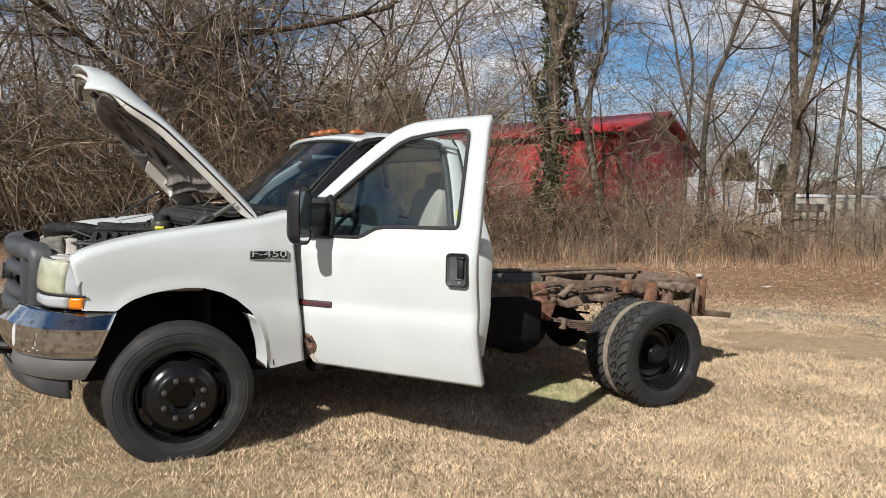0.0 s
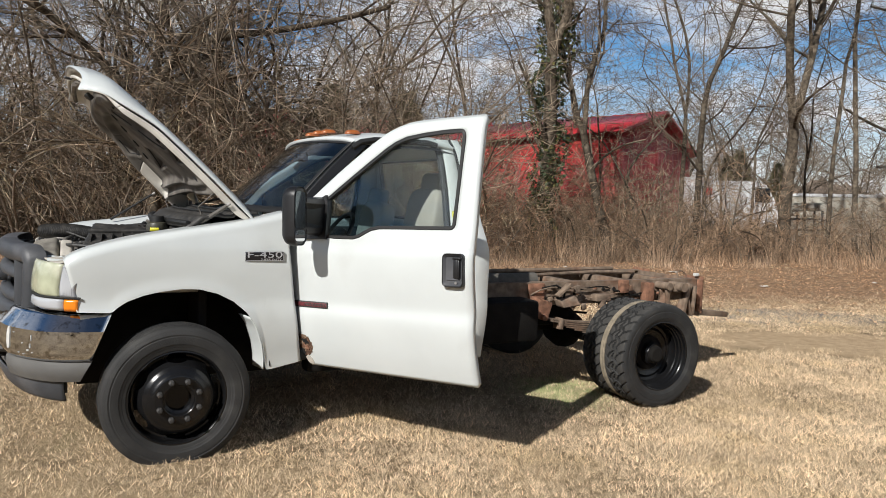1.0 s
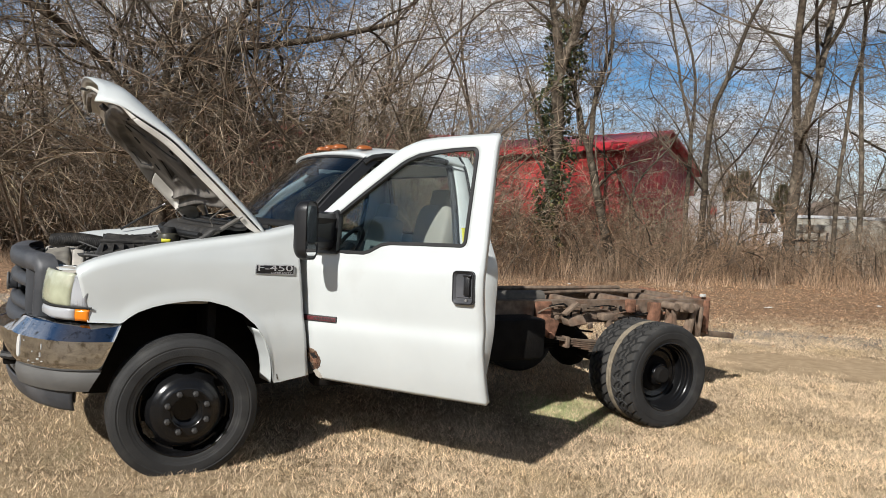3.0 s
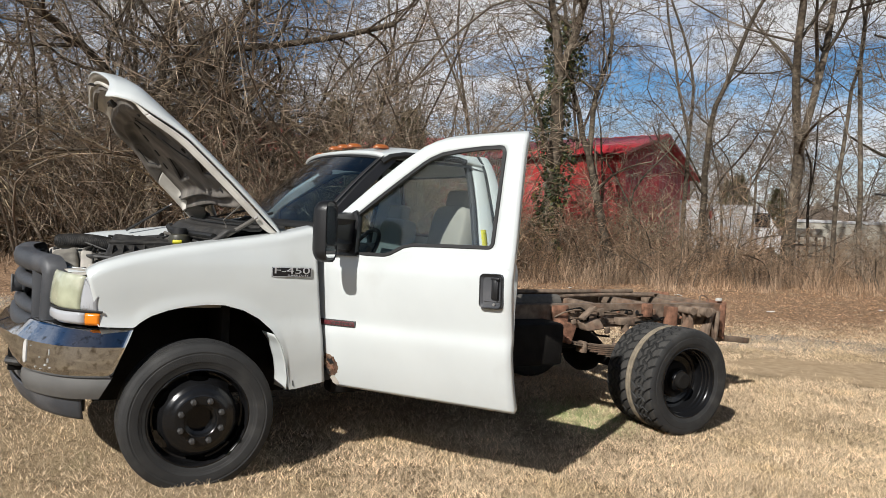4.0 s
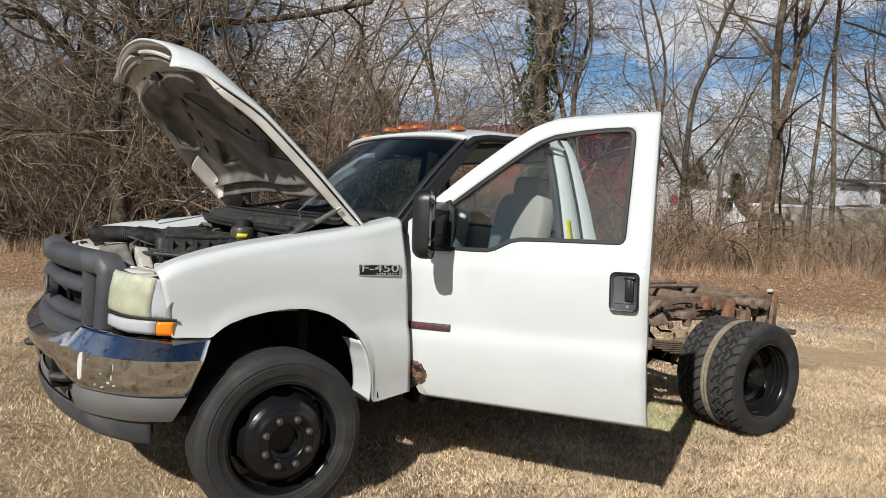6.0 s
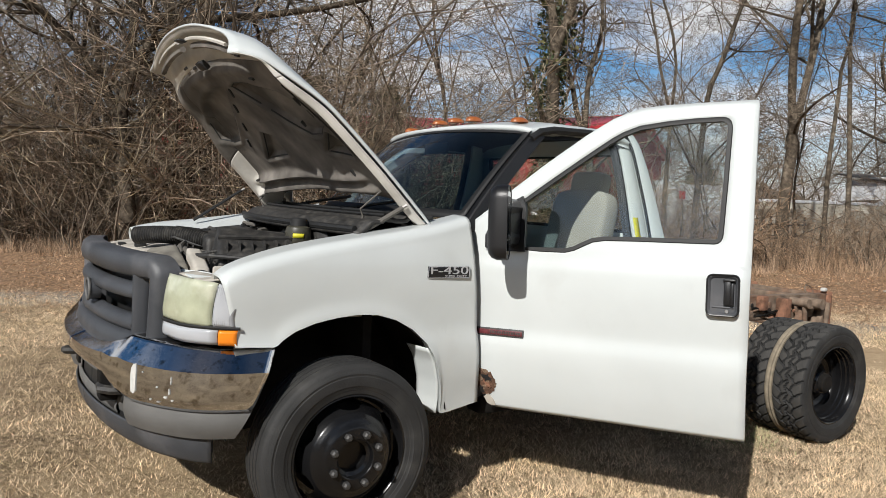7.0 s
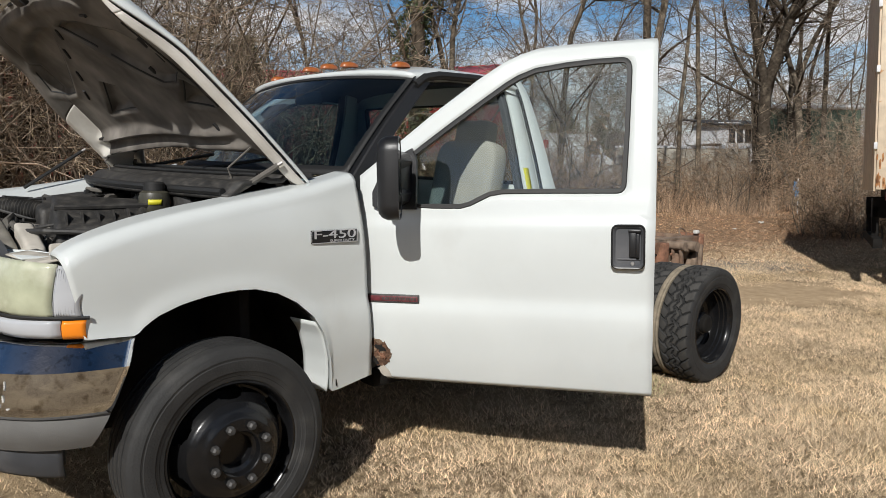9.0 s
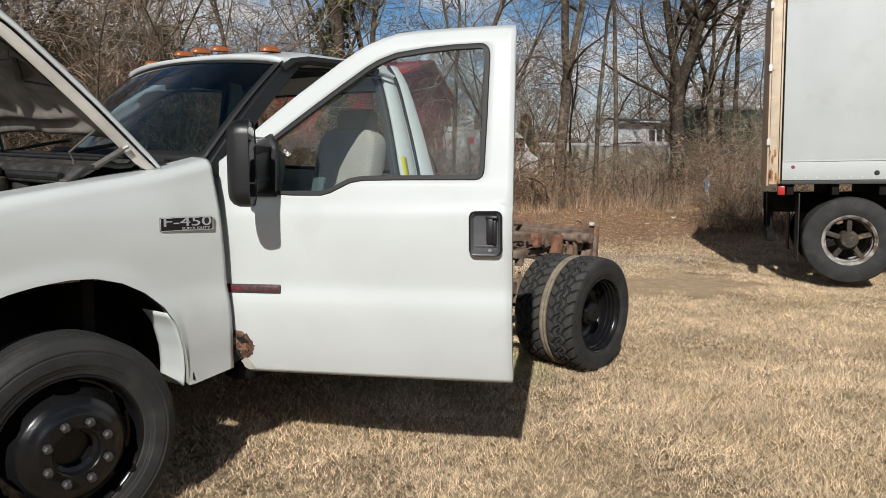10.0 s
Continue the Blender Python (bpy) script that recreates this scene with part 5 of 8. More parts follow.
for i, (s, z, ds, dz) in enumerate(((0.60, 0.70, 0.004, 0.006), (0.632, 0.665, 0.009, 0.008), (0.645, 0.69, 0.004, 0.018), (0.655, 0.655, 0.006, 0.005), (0.575, 0.645, 0.004, 0.006), (0.605, 0.64, 0.008, 0.004), (0.65, 0.735, 0.003, 0.022), (0.54, 0.75, 0.003, 0.005))):
    part("flaked_patch", chip_shape(s + 0.035 - ds / 2, s + 0.035 + ds / 2, z - dz / 2, z + dz / 2, 20 + i, 0.5), M_CHIP, bumper)

# --- wheels ---
def rib_tyre():
    """A worn ribbed tyre about the y axis, outside towards -y."""
    out = [(0.250, -0.070), (0.256, -0.092), (0.268, -0.104), (0.285, -0.108), (0.287, -0.110), (0.300, -0.113), (0.303, -0.1155), (0.325, -0.118), (0.343, -0.1175), (0.346, -0.1155), (0.352, -0.1155), (0.355, -0.117), (0.368, -0.113), (0.371, -0.1105), (0.376, -0.1095), (0.380, -0.1065), (0.388, -0.102), (0.394, -0.094), (0.3965, -0.085)]
    tread = []
    for y in (-0.058, -0.020, 0.020, 0.058):
        tread += [(0.399, y - 0.006), (0.390, y - 0.004), (0.390, y + 0.004), (0.399, y + 0.006)]
    return lathe(out + tread + [(r, -y) for r, y in reversed(out)], 96)


def lug_tyre():
    """A drive tyre with zigzag tread blocks."""
    wall = [(0.250, -0.070), (0.256, -0.092), (0.268, -0.103), (0.287, -0.108), (0.290, -0.111), (0.315, -0.115), (0.335, -0.115), (0.338, -0.113), (0.346, -0.113), (0.350, -0.114), (0.366, -0.111), (0.378, -0.106)]
    across = np.linspace(-0.1, 0.1, 41)
    prof = wall + [(None, y) for y in across] + [(r, -y) for r, y in reversed(wall)]
    n_pitch, sides = 30, 420
    verts, faces, tops = [], [], []
    for i in range(sides):
        th = i / sides
        for r, y in prof:
            tops.append(False)
            if r is None:
                crown = 0.397 - 0.010 * (abs(y) / 0.1) ** 6
                saw = abs((th * n_pitch) % 1.0 - 0.5) * 2
                zz = 0.022 * (saw - 0.5)
                rib = 0 if y < -0.042 + zz else 1 if y < zz else 2 if y < 0.042 + zz else 3
                lat = (th * n_pitch + 0.5 * (rib % 2) + 9.0 * (y - 0.04 * rib) * (1 if rib % 2 else -1)) % 1.0
                cut = lat < 0.15 or min(abs(y - zz), abs(y - 0.042 - zz), abs(y + 0.042 - zz)) < 0.0055
                r = crown - (0.014 if cut else 0.0)
                tops[-1] = not cut
            verts.append((r * math.cos(2 * math.pi * th), y, r * math.sin(2 * math.pi * th)))
    n = len(prof)
    for i in range(sides):
        for j in range(n - 1):
            faces.append((i * n + j, i * n + j + 1, ((i + 1) % sides) * n + j + 1, ((i + 1) % sides) * n + j))
    me = mesh_from("tyre", verts, faces, M_TYRE, 30)
    # block tops take a paler rubber than grooves and walls
    me.materials.append(M_TREAD)
    me.polygons.foreach_set("material_index", [int(all(tops[q] for q in f)) for f in faces])
    return me


def vents(count, r0, r1, width):
    def keep(a, r):
        if not r0 < r < r1:
            return True
        k = (a / (2 * math.pi / count)) % 1.0 - 0.5
        e = (k / width) ** 2 + ((r - (r0 + r1) / 2) / ((r1 - r0) / 2)) ** 2
        return e > 1
    return keep


def finer(profile, step=0.006):
    out = []
    for (r0, y0), (r1, y1) in zip(profile, profile[1:]):
        k = max(1, int(math.hypot(r1 - r0, y1 - y0) / step))
        out += [(r0 + (r1 - r0) * i / k, y0 + (y1 - y0) * i / k) for i in range(k)]
    return out + [profile[-1]]


DISC = [(0.258, -0.080), (0.264, -0.090), (0.263, -0.100), (0.256, -0.102), (0.250, -0.096), (0.246, -0.080), (0.243, -0.055), (0.236, -0.042), (0.226, -0.040), (0.212, -0.060), (0.200, -0.088), (0.186, -0.112), (0.168, -0.128), (0.150, -0.137), (0.138, -0.146), (0.130, -0.150), (0.086, -0.152), (0.082, -0.148), (0.080, -0.120), (0.066, -0.112), (0.062, -0.085), (0.0, -0.085)]
DISH = [(0.258, -0.080), (0.264, -0.090), (0.263, -0.100), (0.256, -0.102), (0.250, -0.097), (0.246, -0.082), (0.243, -0.074), (0.238, -0.068), (0.237, -0.050), (0.230, -0.044), (0.229, -0.020), (0.224, -0.014), (0.222, 0.03), (0.214, 0.045), (0.195, 0.05), (0.175, 0.04), (0.15, 0.05), (0.13, 0.055), (0.090, 0.055), (0.084, 0.045), (0.082, -0.005), (0.070, -0.02), (0.0, -0.022)]
RIB_MESH = mesh_from("tyre", *rib_tyre(), M_TYRE, 30)
LUG_MESH = lug_tyre()
DISC_MESH = mesh_from("wheel", *lathe(finer(DISC), 120, vents(6, 0.196, 0.238, 0.24)), M_RIM, 40)
DISH_MESH = mesh_from("wheel", *lathe(finer(DISH, 0.012), 96), M_RIM, 35)
DRUM_MESH = mesh_from("brake_drum", *lathe([(0.0, -0.02), (0.205, -0.02), (0.21, 0.02), (0.21, 0.09), (0.0, 0.09)], 48), M_GREASESHADE, 35)


def nut_shape(r=0.0165, h=0.028):
    v = [(r * math.cos(math.pi * k / 3), y, r * math.sin(math.pi * k / 3)) for y in (0, -h * 0.7) for k in range(6)]
    v += [(0.6 * r * math.cos(math.pi * k / 3), -h, 0.6 * r * math.sin(math.pi * k / 3)) for k in range(6)]
    f = [(k, (k + 1) % 6, 6 + (k + 1) % 6, 6 + k) for k in range(6)] + [(6 + k, 6 + (k + 1) % 6, 12 + (k + 1) % 6, 12 + k) for k in range(6)] + [tuple(range(12, 18))]
    return v, [tuple(reversed(q)) for q in f]


NUT_MESH = mesh_from("lug_nut", *nut_shape(), M_LUG, 30)


def wheel(m, disc, tyre, nut_y, count=8, label=""):
    w = part("wheel", disc, None, truck, label)
    w.matrix_local = m
    part("tyre", tyre, None, w)
    if tyre is RIB_MESH:
        part("brake_drum", DRUM_MESH, None, w).matrix_local = Matrix.Translation((0, 0.02, 0))
    for k in range(count):
        a = 2 * math.pi * (k + 0.5) / count
        nb = part("lug_nut", NUT_MESH, None, w)
        nb.matrix_local = Matrix.Translation((0.110 * math.cos(a), nut_y, 0.110 * math.sin(a)))
    return w


for sy in (-1, 1):
    spin = pose(0, 0, 0, 0, 0, 0 if sy < 0 else 180)
    wheel(Matrix.Translation((-0.018, sy * (0.955 if sy < 0 else 0.918), 0.377)) @ spin @ Matrix.Diagonal((1.035, 1.0, 1.035, 1.0)), DISC_MESH, RIB_MESH, -0.151, label="black steel front wheel with worn tyre")
    rw = wheel(Matrix.Translation((3.497, sy * 1.13, 0.416)) @ spin @ pose(0, 0, 0, 0, 11, 0) @ Matrix.Diagonal((1.02, 1.0, 1.02, 1.0)), DISH_MESH, LUG_MESH, 0.055, 0, label="deep-dished black outer rear wheel")
    iw = wheel(Matrix.Translation((3.497, sy * 0.86, 0.416)) @ spin @ pose(0, 0, 0, 0, 25, 0), DISH_MESH, LUG_MESH, 0.055, 0, label="inner rear wheel")
    part("hub", lathe([(0.0, -0.055), (0.05, -0.055), (0.062, -0.045), (0.066, -0.01), (0.085, 0.0), (0.09, 0.03), (0.13, 0.04), (0.135, 0.056)], 32), M_GREASESHADE, rw, "greasy black hub")
    # added ring between the duals, coloured as the inner sidewall in sun
    part("dust_band", lathe([(0.30, -0.028), (0.383, -0.024), (0.391, -0.016), (0.386, -0.004), (0.391, 0.006), (0.389, 0.018), (0.383, 0.026), (0.30, 0.028)], 96), M_BAND, rw, "tan band added for the inner tyre's sunlit dusty sidewall").matrix_local = Matrix.Translation((0, 0.136, 0))

# --- chassis ---
RAIL_Z = 0.905


def channel(x0, x1, y, sy, z1=RAIL_Z, h=0.19, w=0.075, t=0.008):
    """A C-section rail, open to the inside."""
    prof = [(0, 0), (0, h), (w, h), (w, h - t), (t, h - t), (t, t), (w, t), (w, 0)]
    verts, faces = [], []
    xs = np.linspace(x0, x1, 24)
    for x in xs:
        for dy, dz in prof:
            verts.append((x, sy * (y - dy), z1 - h + dz))
    for i in range(len(xs) - 1):
        for k in range(8):
            a, b = i * 8, (i + 1) * 8
            faces.append((a + k, a + (k + 1) % 8, b + (k + 1) % 8, b + k))
    faces += [tuple(range(8)), tuple(reversed(range(len(verts) - 8, len(verts))))]
    return verts, faces if sy < 0 else [tuple(reversed(f)) for f in faces]


for sy in (-1, 1):
    rail = part("frame_rail", channel(2.0, 4.74, 0.435, sy), M_RUST, truck, "brown rusty C-section frame rail")
    part("front_rail", block(-0.95, 2.05, sy * 0.34, sy * 0.435, 0.55, 0.74, 0.01), M_GREASESHADE, rail)
    for x, z, r in ((2.95, 0.84, 0.011), (3.05, 0.77, 0.009), (3.15, 0.83, 0.012), (3.32, 0.79, 0.010), (3.47, 0.84, 0.018), (3.62, 0.85, 0.009), (4.05, 0.83, 0.012), (4.2, 0.79, 0.010), (4.42, 0.84, 0.009), (4.62, 0.80, 0.012)):
        part("rivet", lathe([(0.0, -0.009), (r * 0.7, -0.008), (r, -0.003), (r, 0.004)], 10), M_RUSTRED if r > 0.0105 else M_RUST, rail).matrix_local = pose(x, sy * 0.4365, z, 0, 0, 0 if sy < 0 else 180)
    # spring hangers, leaf pack, shackle
    part("spring_hanger", both(block(2.77, 2.93, sy * 0.436, sy * 0.46, 0.66, 0.90, 0.01), moved(block(-0.02, 0.16, -0.05, 0.05, -0.16, 0.0, 0.015), pose(2.80, sy * 0.505, 0.80, 0, 18, 0)), tube([(2.86, sy * 0.45, 0.64), (2.86, sy * 0.58, 0.64)], 0.028, 8)), M_RUSTRED, rail, "bright rusted spring hanger")
    for k in range(6):
        half = 0.66 - 0.085 * k
        pts = [(3.5 + dx, sy * 0.515, 0.565 - 0.016 * k + 0.075 * (dx / 0.66) ** 2) for dx in np.linspace(-half, half, 11)]
        vv, ff = [], []
        for x, y, z in pts:
            vv += [(x, y - 0.038, z - 0.006), (x, y + 0.038, z - 0.006), (x, y + 0.038, z + 0.006), (x, y - 0.038, z + 0.006)]
        for i in range(10):
            for q in range(4):
                ff.append((4 * i + q, 4 * i + (q + 1) % 4, 4 * i + 4 + (q + 1) % 4, 4 * i + 4 + q))
        part("spring_leaf", (vv, ff), M_RUST, rail)
    for x in (3.02, 3.86):
        part("spring_clip", both(block(x, x + 0.035, sy * 0.465, sy * 0.565, 0.53, 0.62, 0.004)), M_RUST, rail)
    part("axle_clamp", both(block(3.41, 3.57, sy * 0.45, sy * 0.58, 0.40, 0.58, 0.012), tube([(3.42, sy * 0.46, 0.36), (3.42, sy * 0.46, 0.62)], 0.012, 6), tube([(3.56, sy * 0.46, 0.36), (3.56, sy * 0.46, 0.62)], 0.012, 6), tube([(3.42, sy * 0.575, 0.36), (3.42, sy * 0.575, 0.62)], 0.012, 6), tube([(3.56, sy * 0.575, 0.36), (3.56, sy * 0.575, 0.62)], 0.012, 6)), M_RUST, rail)
    part("shackle", both(moved(block(-0.02, 0.02, -0.012, 0.012, -0.22, 0.02, 0.008), pose(4.18, sy * 0.49, 0.85, 0, -12, 0)), moved(block(-0.02, 0.02, -0.012, 0.012, -0.22, 0.02, 0.008), pose(4.18, sy * 0.56, 0.85, 0, -12, 0)), tube([(4.18, sy * 0.44, 0.86), (4.18, sy * 0.6, 0.86)], 0.035, 10)), M_RUST, rail)
    part("bump_stop", both(block(3.42, 3.58, sy * 0.437, sy * 0.53, 0.74, 0.80, 0.01), tube([(3.5, sy * 0.5, 0.75), (3.5, sy * 0.5, 0.68)], [0.04, 0.03], 10)), M_RUST, rail)
    part("bracket", block(3.72, 3.80, sy * 0.437, sy * 0.50, 0.80, 0.915, 0.012), M_RUSTRED, rail)
    part("bracket", block(3.98, 4.08, sy * 0.437, sy * 0.52, 0.70, 0.89, 0.014), M_RUSTRED, rail)
    part("damper", both(tube([(4.30, sy * 0.50, 0.87), (4.14, sy * 0.52, 0.66)], 0.034, 12), tube([(4.15, sy * 0.52, 0.68), (3.9, sy * 0.53, 0.40)], 0.02, 10)), M_RUST, rail)
    part("hanger_box", both(block(4.30, 4.44, sy * 0.437, sy * 0.56, 0.80, 0.88, 0.02), tube([(4.34, sy * 0.44, 0.85), (4.34, sy * 0.62, 0.85)], 0.042, 12), moved(block(-0.025, 0.025, -0.03, 0.03, -0.30, 0.0, 0.01), pose(4.50, sy * 0.52, 0.87, 0, 24, 0)), moved(block(-0.02, 0.02, -0.02, 0.02, -0.26, 0.0, 0.008), pose(4.44, sy * 0.56, 0.87, 0, 10, 0))), M_RUST, rail)
    part("end_plate", both(block(4.72, 4.735, sy * 0.24, sy * 0.47, 0.585, 0.925, 0.004), block(4.66, 4.735, sy * 0.455, sy * 0.47, 0.60, 0.90, 0.004)), M_RUSTRED, rail)
    part("brake_line", tube([(2.9, sy * 0.46, 0.86), (3.02, sy * 0.49, 0.885), (3.10, sy * 0.50, 0.84), (3.08, sy * 0.52, 0.74), (3.2, sy * 0.5, 0.66), (3.36, sy * 0.47, 0.64)], 0.009, 6), M_GREASESHADE, rail)
    part("cable", tube([(2.78, sy * 0.45, 0.80), (2.86, sy * 0.49, 0.85), (2.96, sy * 0.50, 0.87), (3.1, sy * 0.47, 0.86)], 0.007, 6), M_RUST, rail)

for x, z in ((2.2, 0.86), (2.72, 0.88), (3.35, 0.89), (4.0, 0.885), (4.55, 0.88)):
    part("cross_member", both(block(x - 0.045, x + 0.045, -0.40, 0.40, z - 0.075, z, 0.015)), M_RUST, truck)
part("rear_sill", block(4.70, 4.74, -0.43, 0.43, 0.70, 0.90, 0.008), M_RUST, truck, "rusty rear cross member")
part("tow_bar", both(moved(block(-0.1, 0.46, -0.04, 0.04, -0.026, 0.026, 0.006), pose(4.72, -0.40, 0.585, 0, 6, 6)), tube([(4.72, -0.44, 0.58), (4.72, 0.44, 0.58)], 0.03, 8)), M_RUST, truck, "rusty steel bar sticking out behind")
part("rear_axle", both(tube([(3.487, -0.85, 0.418), (3.487, 0.85, 0.418)], 0.055, 14), moved(lathe([(0.0, -0.17), (0.10, -0.16), (0.17, -0.06), (0.18, 0.0), (0.17, 0.06), (0.10, 0.16), (0.0, 0.17)], 24), pose(3.487, 0.0, 0.43, 0, 0, 90))), M_GREASESHADE, truck)
part("drive_shaft", tube([(1.2, 0, 0.62), (3.35, 0, 0.46)], 0.05, 12), M_GREASESHADE, truck)
part("gearbox_tank", block(2.78, 3.3, -0.34, 0.34, 0.52, 0.80, 0.05), M_GREASESHADE, truck)
part("fuel_tank", block(2.25, 2.75, -0.36, 0.36, 0.45, 0.78, 0.05), M_GREASESHADE, truck)
part("muffler", tube([(1.5, -0.1, 0.50), (2.1, -0.12, 0.50)], 0.13, 14), M_GREASESHADE, truck)
part("cab_floor", block(0.72, 2.04, -0.87, 0.87, 0.50, 0.57, 0.02), M_INTERIOR, truck, "grey cab floor")
part("battery_box", block(2.12, 2.70, -0.72, -0.44, 0.48, 0.80, 0.03), M_GREASESHADE, truck)
part("front_axle", tube([(-0.018, -0.80, 0.39), (-0.018, 0.80, 0.39)], 0.06, 12), M_GREASESHADE, truck)
part("air_tank", both(tube([(2.45, -0.28, 0.90), (2.95, -0.26, 0.90)], [0.07, 0.07], 14)), M_DUST, truck)
part("fuel_line", tube([(2.6, -0.1, 0.90), (3.0, 0.0, 0.905), (3.4, 0.15, 0.90), (4.0, 0.2, 0.91), (4.5, 0.22, 0.90)], 0.018, 8), M_RUST, truck)
part("harness", tube([(2.5, 0.3, 0.93), (2.9, 0.28, 0.925), (3.3, 0.25, 0.93), (3.6, 0.3, 0.925), (4.3, 0.31, 0.93)], 0.02, 8), M_RUST, truck)
part("harness_loop", tube([(4.56 + 0.055 * math.cos(a), -0.36 + 0.02 * math.sin(a), 0.93 + 0.04 * math.sin(a)) for a in np.linspace(0, 2 * math.pi, 16, endpoint=False)], 0.007, 6, closed=True), M_RUST, truck)
part("lamp_socket", block(4.66, 4.71, -0.44, -0.40, 0.925, 0.955, 0.008), M_CHIP, truck)

# brackets, valves and lines hung along the near rail
clut = random.Random(31)
for k in range(14):
    x = clut.uniform(2.98, 3.35) if k < 8 else clut.uniform(3.75, 4.6)
    y, z, s = -clut.uniform(0.455, 0.52), clut.uniform(0.70, 0.86), clut.uniform(0.012, 0.028)
    part("bracket", moved(block(-s, s, -s * 0.5, s * 0.5, -s * clut.uniform(0.5, 1.3), s, 0.007, seg=3), pose(x, y, z, clut.uniform(-6, 6), clut.uniform(-18, 18), clut.uniform(-12, 12))), (M_RUST, M_RUSTRED, M_RUST, M_GREASESHADE)[k % 4], truck)
for k in range(7):
    x, z, run = clut.uniform(2.9, 4.0), clut.uniform(0.70, 0.86), clut.uniform(0.25, 0.6)
    part("frame_line", tube([(x + run * f, -0.452 - 0.018 * math.sin(3.1 * f), z - 0.03 * math.sin(2.6 * f + k)) for f in np.linspace(0, 1, 9)], clut.choice((0.005, 0.006, 0.009)), 6), (M_RUST, M_GREASESHADE)[k % 2], truck)
part("cast_bracket", hull([(3.06, -0.56, 0.70), (3.24, -0.56, 0.72), (3.24, -0.44, 0.72), (3.06, -0.44, 0.70), (3.03, -0.53, 0.77), (3.20, -0.53, 0.80), (3.20, -0.44, 0.80), (3.03, -0.44, 0.77)], 0.02), M_RUST, truck, "dusty cast frame bracket")
for x in (3.56, 3.68):
    part("rail_hole", lathe([(0.0, -0.003), (0.017, -0.003), (0.019, 0.0)], 14), M_SEAL, truck).matrix_local = pose(x, -0.4365, 0.835, 0, 0, 0)
for x, z, dx, dz in ((3.0, 0.80, 0.13, 0.10), (4.42, 0.82, 0.10, -0.24), (4.55, 0.85, -0.02, -0.26)):
    part("strut_plate", moved(block(-0.012, 0.012, -0.03, 0.03, -0.5 * math.hypot(dx, dz), 0.5 * math.hypot(dx, dz), 0.004), pose(x + dx / 2, -0.53, z + dz / 2, 0, math.degrees(math.atan2(dx, dz)), 0)), M_RUST, truck)

# --- roof marker lamps ---
def dome():
    def fn(s, t):
        a, b = 2 * math.pi * s, 0.5 * math.pi * t
        r = math.cos(b) ** 0.7
        back = 1.35 if math.cos(a) > 0 else 0.9
        return (0.052 * r * math.cos(a) * back, 0.034 * r * math.sin(a), 0.029 * math.sin(b))
    return grid(fn, 20, 7, close_u=True)


DOME_MESH = mesh_from("marker_lamp", *dome(), M_CABLAMP, 50)
for y in (-0.6, -0.19, 0.0, 0.19, 0.6):
    ob = part("marker_lamp", DOME_MESH, None, truck, "amber roof marker lamp")
    ob.matrix_local = pose(1.175 - 0.06 * (1 - (y / 0.8) ** 2), y, 1.978 + 0.03 * (1 - (y / 0.6) ** 2), 0, -3, 0)

# --- cabin ---
def cushion(w, d, h, bulge):
    def fn(s, t):
        a, b = 2 * math.pi * s, math.pi * (t - 0.5)
        ca, sa, cb, sb = math.cos(a), math.sin(a), math.cos(b), math.sin(b)
        e = lambda q, p: math.copysign(abs(q) ** p, q)
        return (d / 2 * e(ca, 0.35) * e(cb, 0.35), w / 2 * e(sa, 0.35) * e(cb, 0.35), h / 2 * e(sb, 0.35))
    return grid(fn, 32, 16, close_u=True)


for y0, w, tall, head in ((-0.46, 0.50, 0.66, -0.46), (0.49, 0.50, 0.54, 0.57)):
    seat = part("seat", moved(cushion(w, 0.52, 0.16, 0), pose(1.52, y0, 0.98, 0, -6, 0)), M_SEAT, truck, "tan cloth bucket seat")
    part("backrest", moved(cushion(w, 0.15, tall, 0), pose(1.785, y0, 0.97 + tall / 2, 0, 11, 0)), M_SEAT, seat)
    part("headrest", moved(cushion(0.28, 0.10, 0.17, 0), pose(1.865 - 0.1 * (0.66 - tall), head, 1.0 + tall, 0, 10, 0)), M_SEAT, seat)
    part("seat_base", block(1.30, 1.75, y0 - w * 0.45, y0 + w * 0.45, 0.55, 0.92, 0.02), M_INTERIOR, seat)
part("dashboard", both(block(0.60, 0.90, -0.86, 0.86, 1.02, 1.34, 0.06), block(0.50, 0.78, -0.80, 0.80, 1.30, 1.39, 0.04), block(0.85, 0.93, -0.66, -0.26, 1.22, 1.40, 0.04)), M_INTERIOR, truck)
ring = [(Vector((0, 0.19 * math.cos(a), 0.19 * math.sin(a)))) for a in np.linspace(0, 2 * math.pi, 36, endpoint=False)]
WHEEL_M = pose(1.11, -0.46, 1.27, 0, 32, 0)
sw = part("steering_wheel", tube([WHEEL_M @ p for p in ring], 0.015, 8, closed=True), M_BLACK, truck)
part("wheel_hub", moved(block(-0.02, 0.03, -0.09, 0.09, -0.09, 0.07, 0.03), WHEEL_M), M_BLACK, sw)
for a in (0, 180, 250, 290):
    part("spoke", tube([WHEEL_M @ Vector((0, 0, -0.01)), WHEEL_M @ Vector((0, 0.185 * math.cos(radians(a)), 0.185 * math.sin(radians(a))))], 0.014, 6), M_BLACK, sw)
part("steering_column", tube([WHEEL_M @ Vector((0.0, 0, 0)), (0.80, -0.46, 1.08)], 0.035, 10), M_BLACK, sw)
part("inside_mirror", block(0.98, 1.0, -0.13, 0.13, 1.80, 1.87, 0.015), M_BLACK, truck)
for y0 in (-0.35, 0.35):
    part("wiper", tube([(0.30, y0 + 0.18, 1.44), (0.37, y0 - 0.05, 1.475), (0.43, y0 - 0.33, 1.51)], 0.008, 6), M_SEAL, truck)

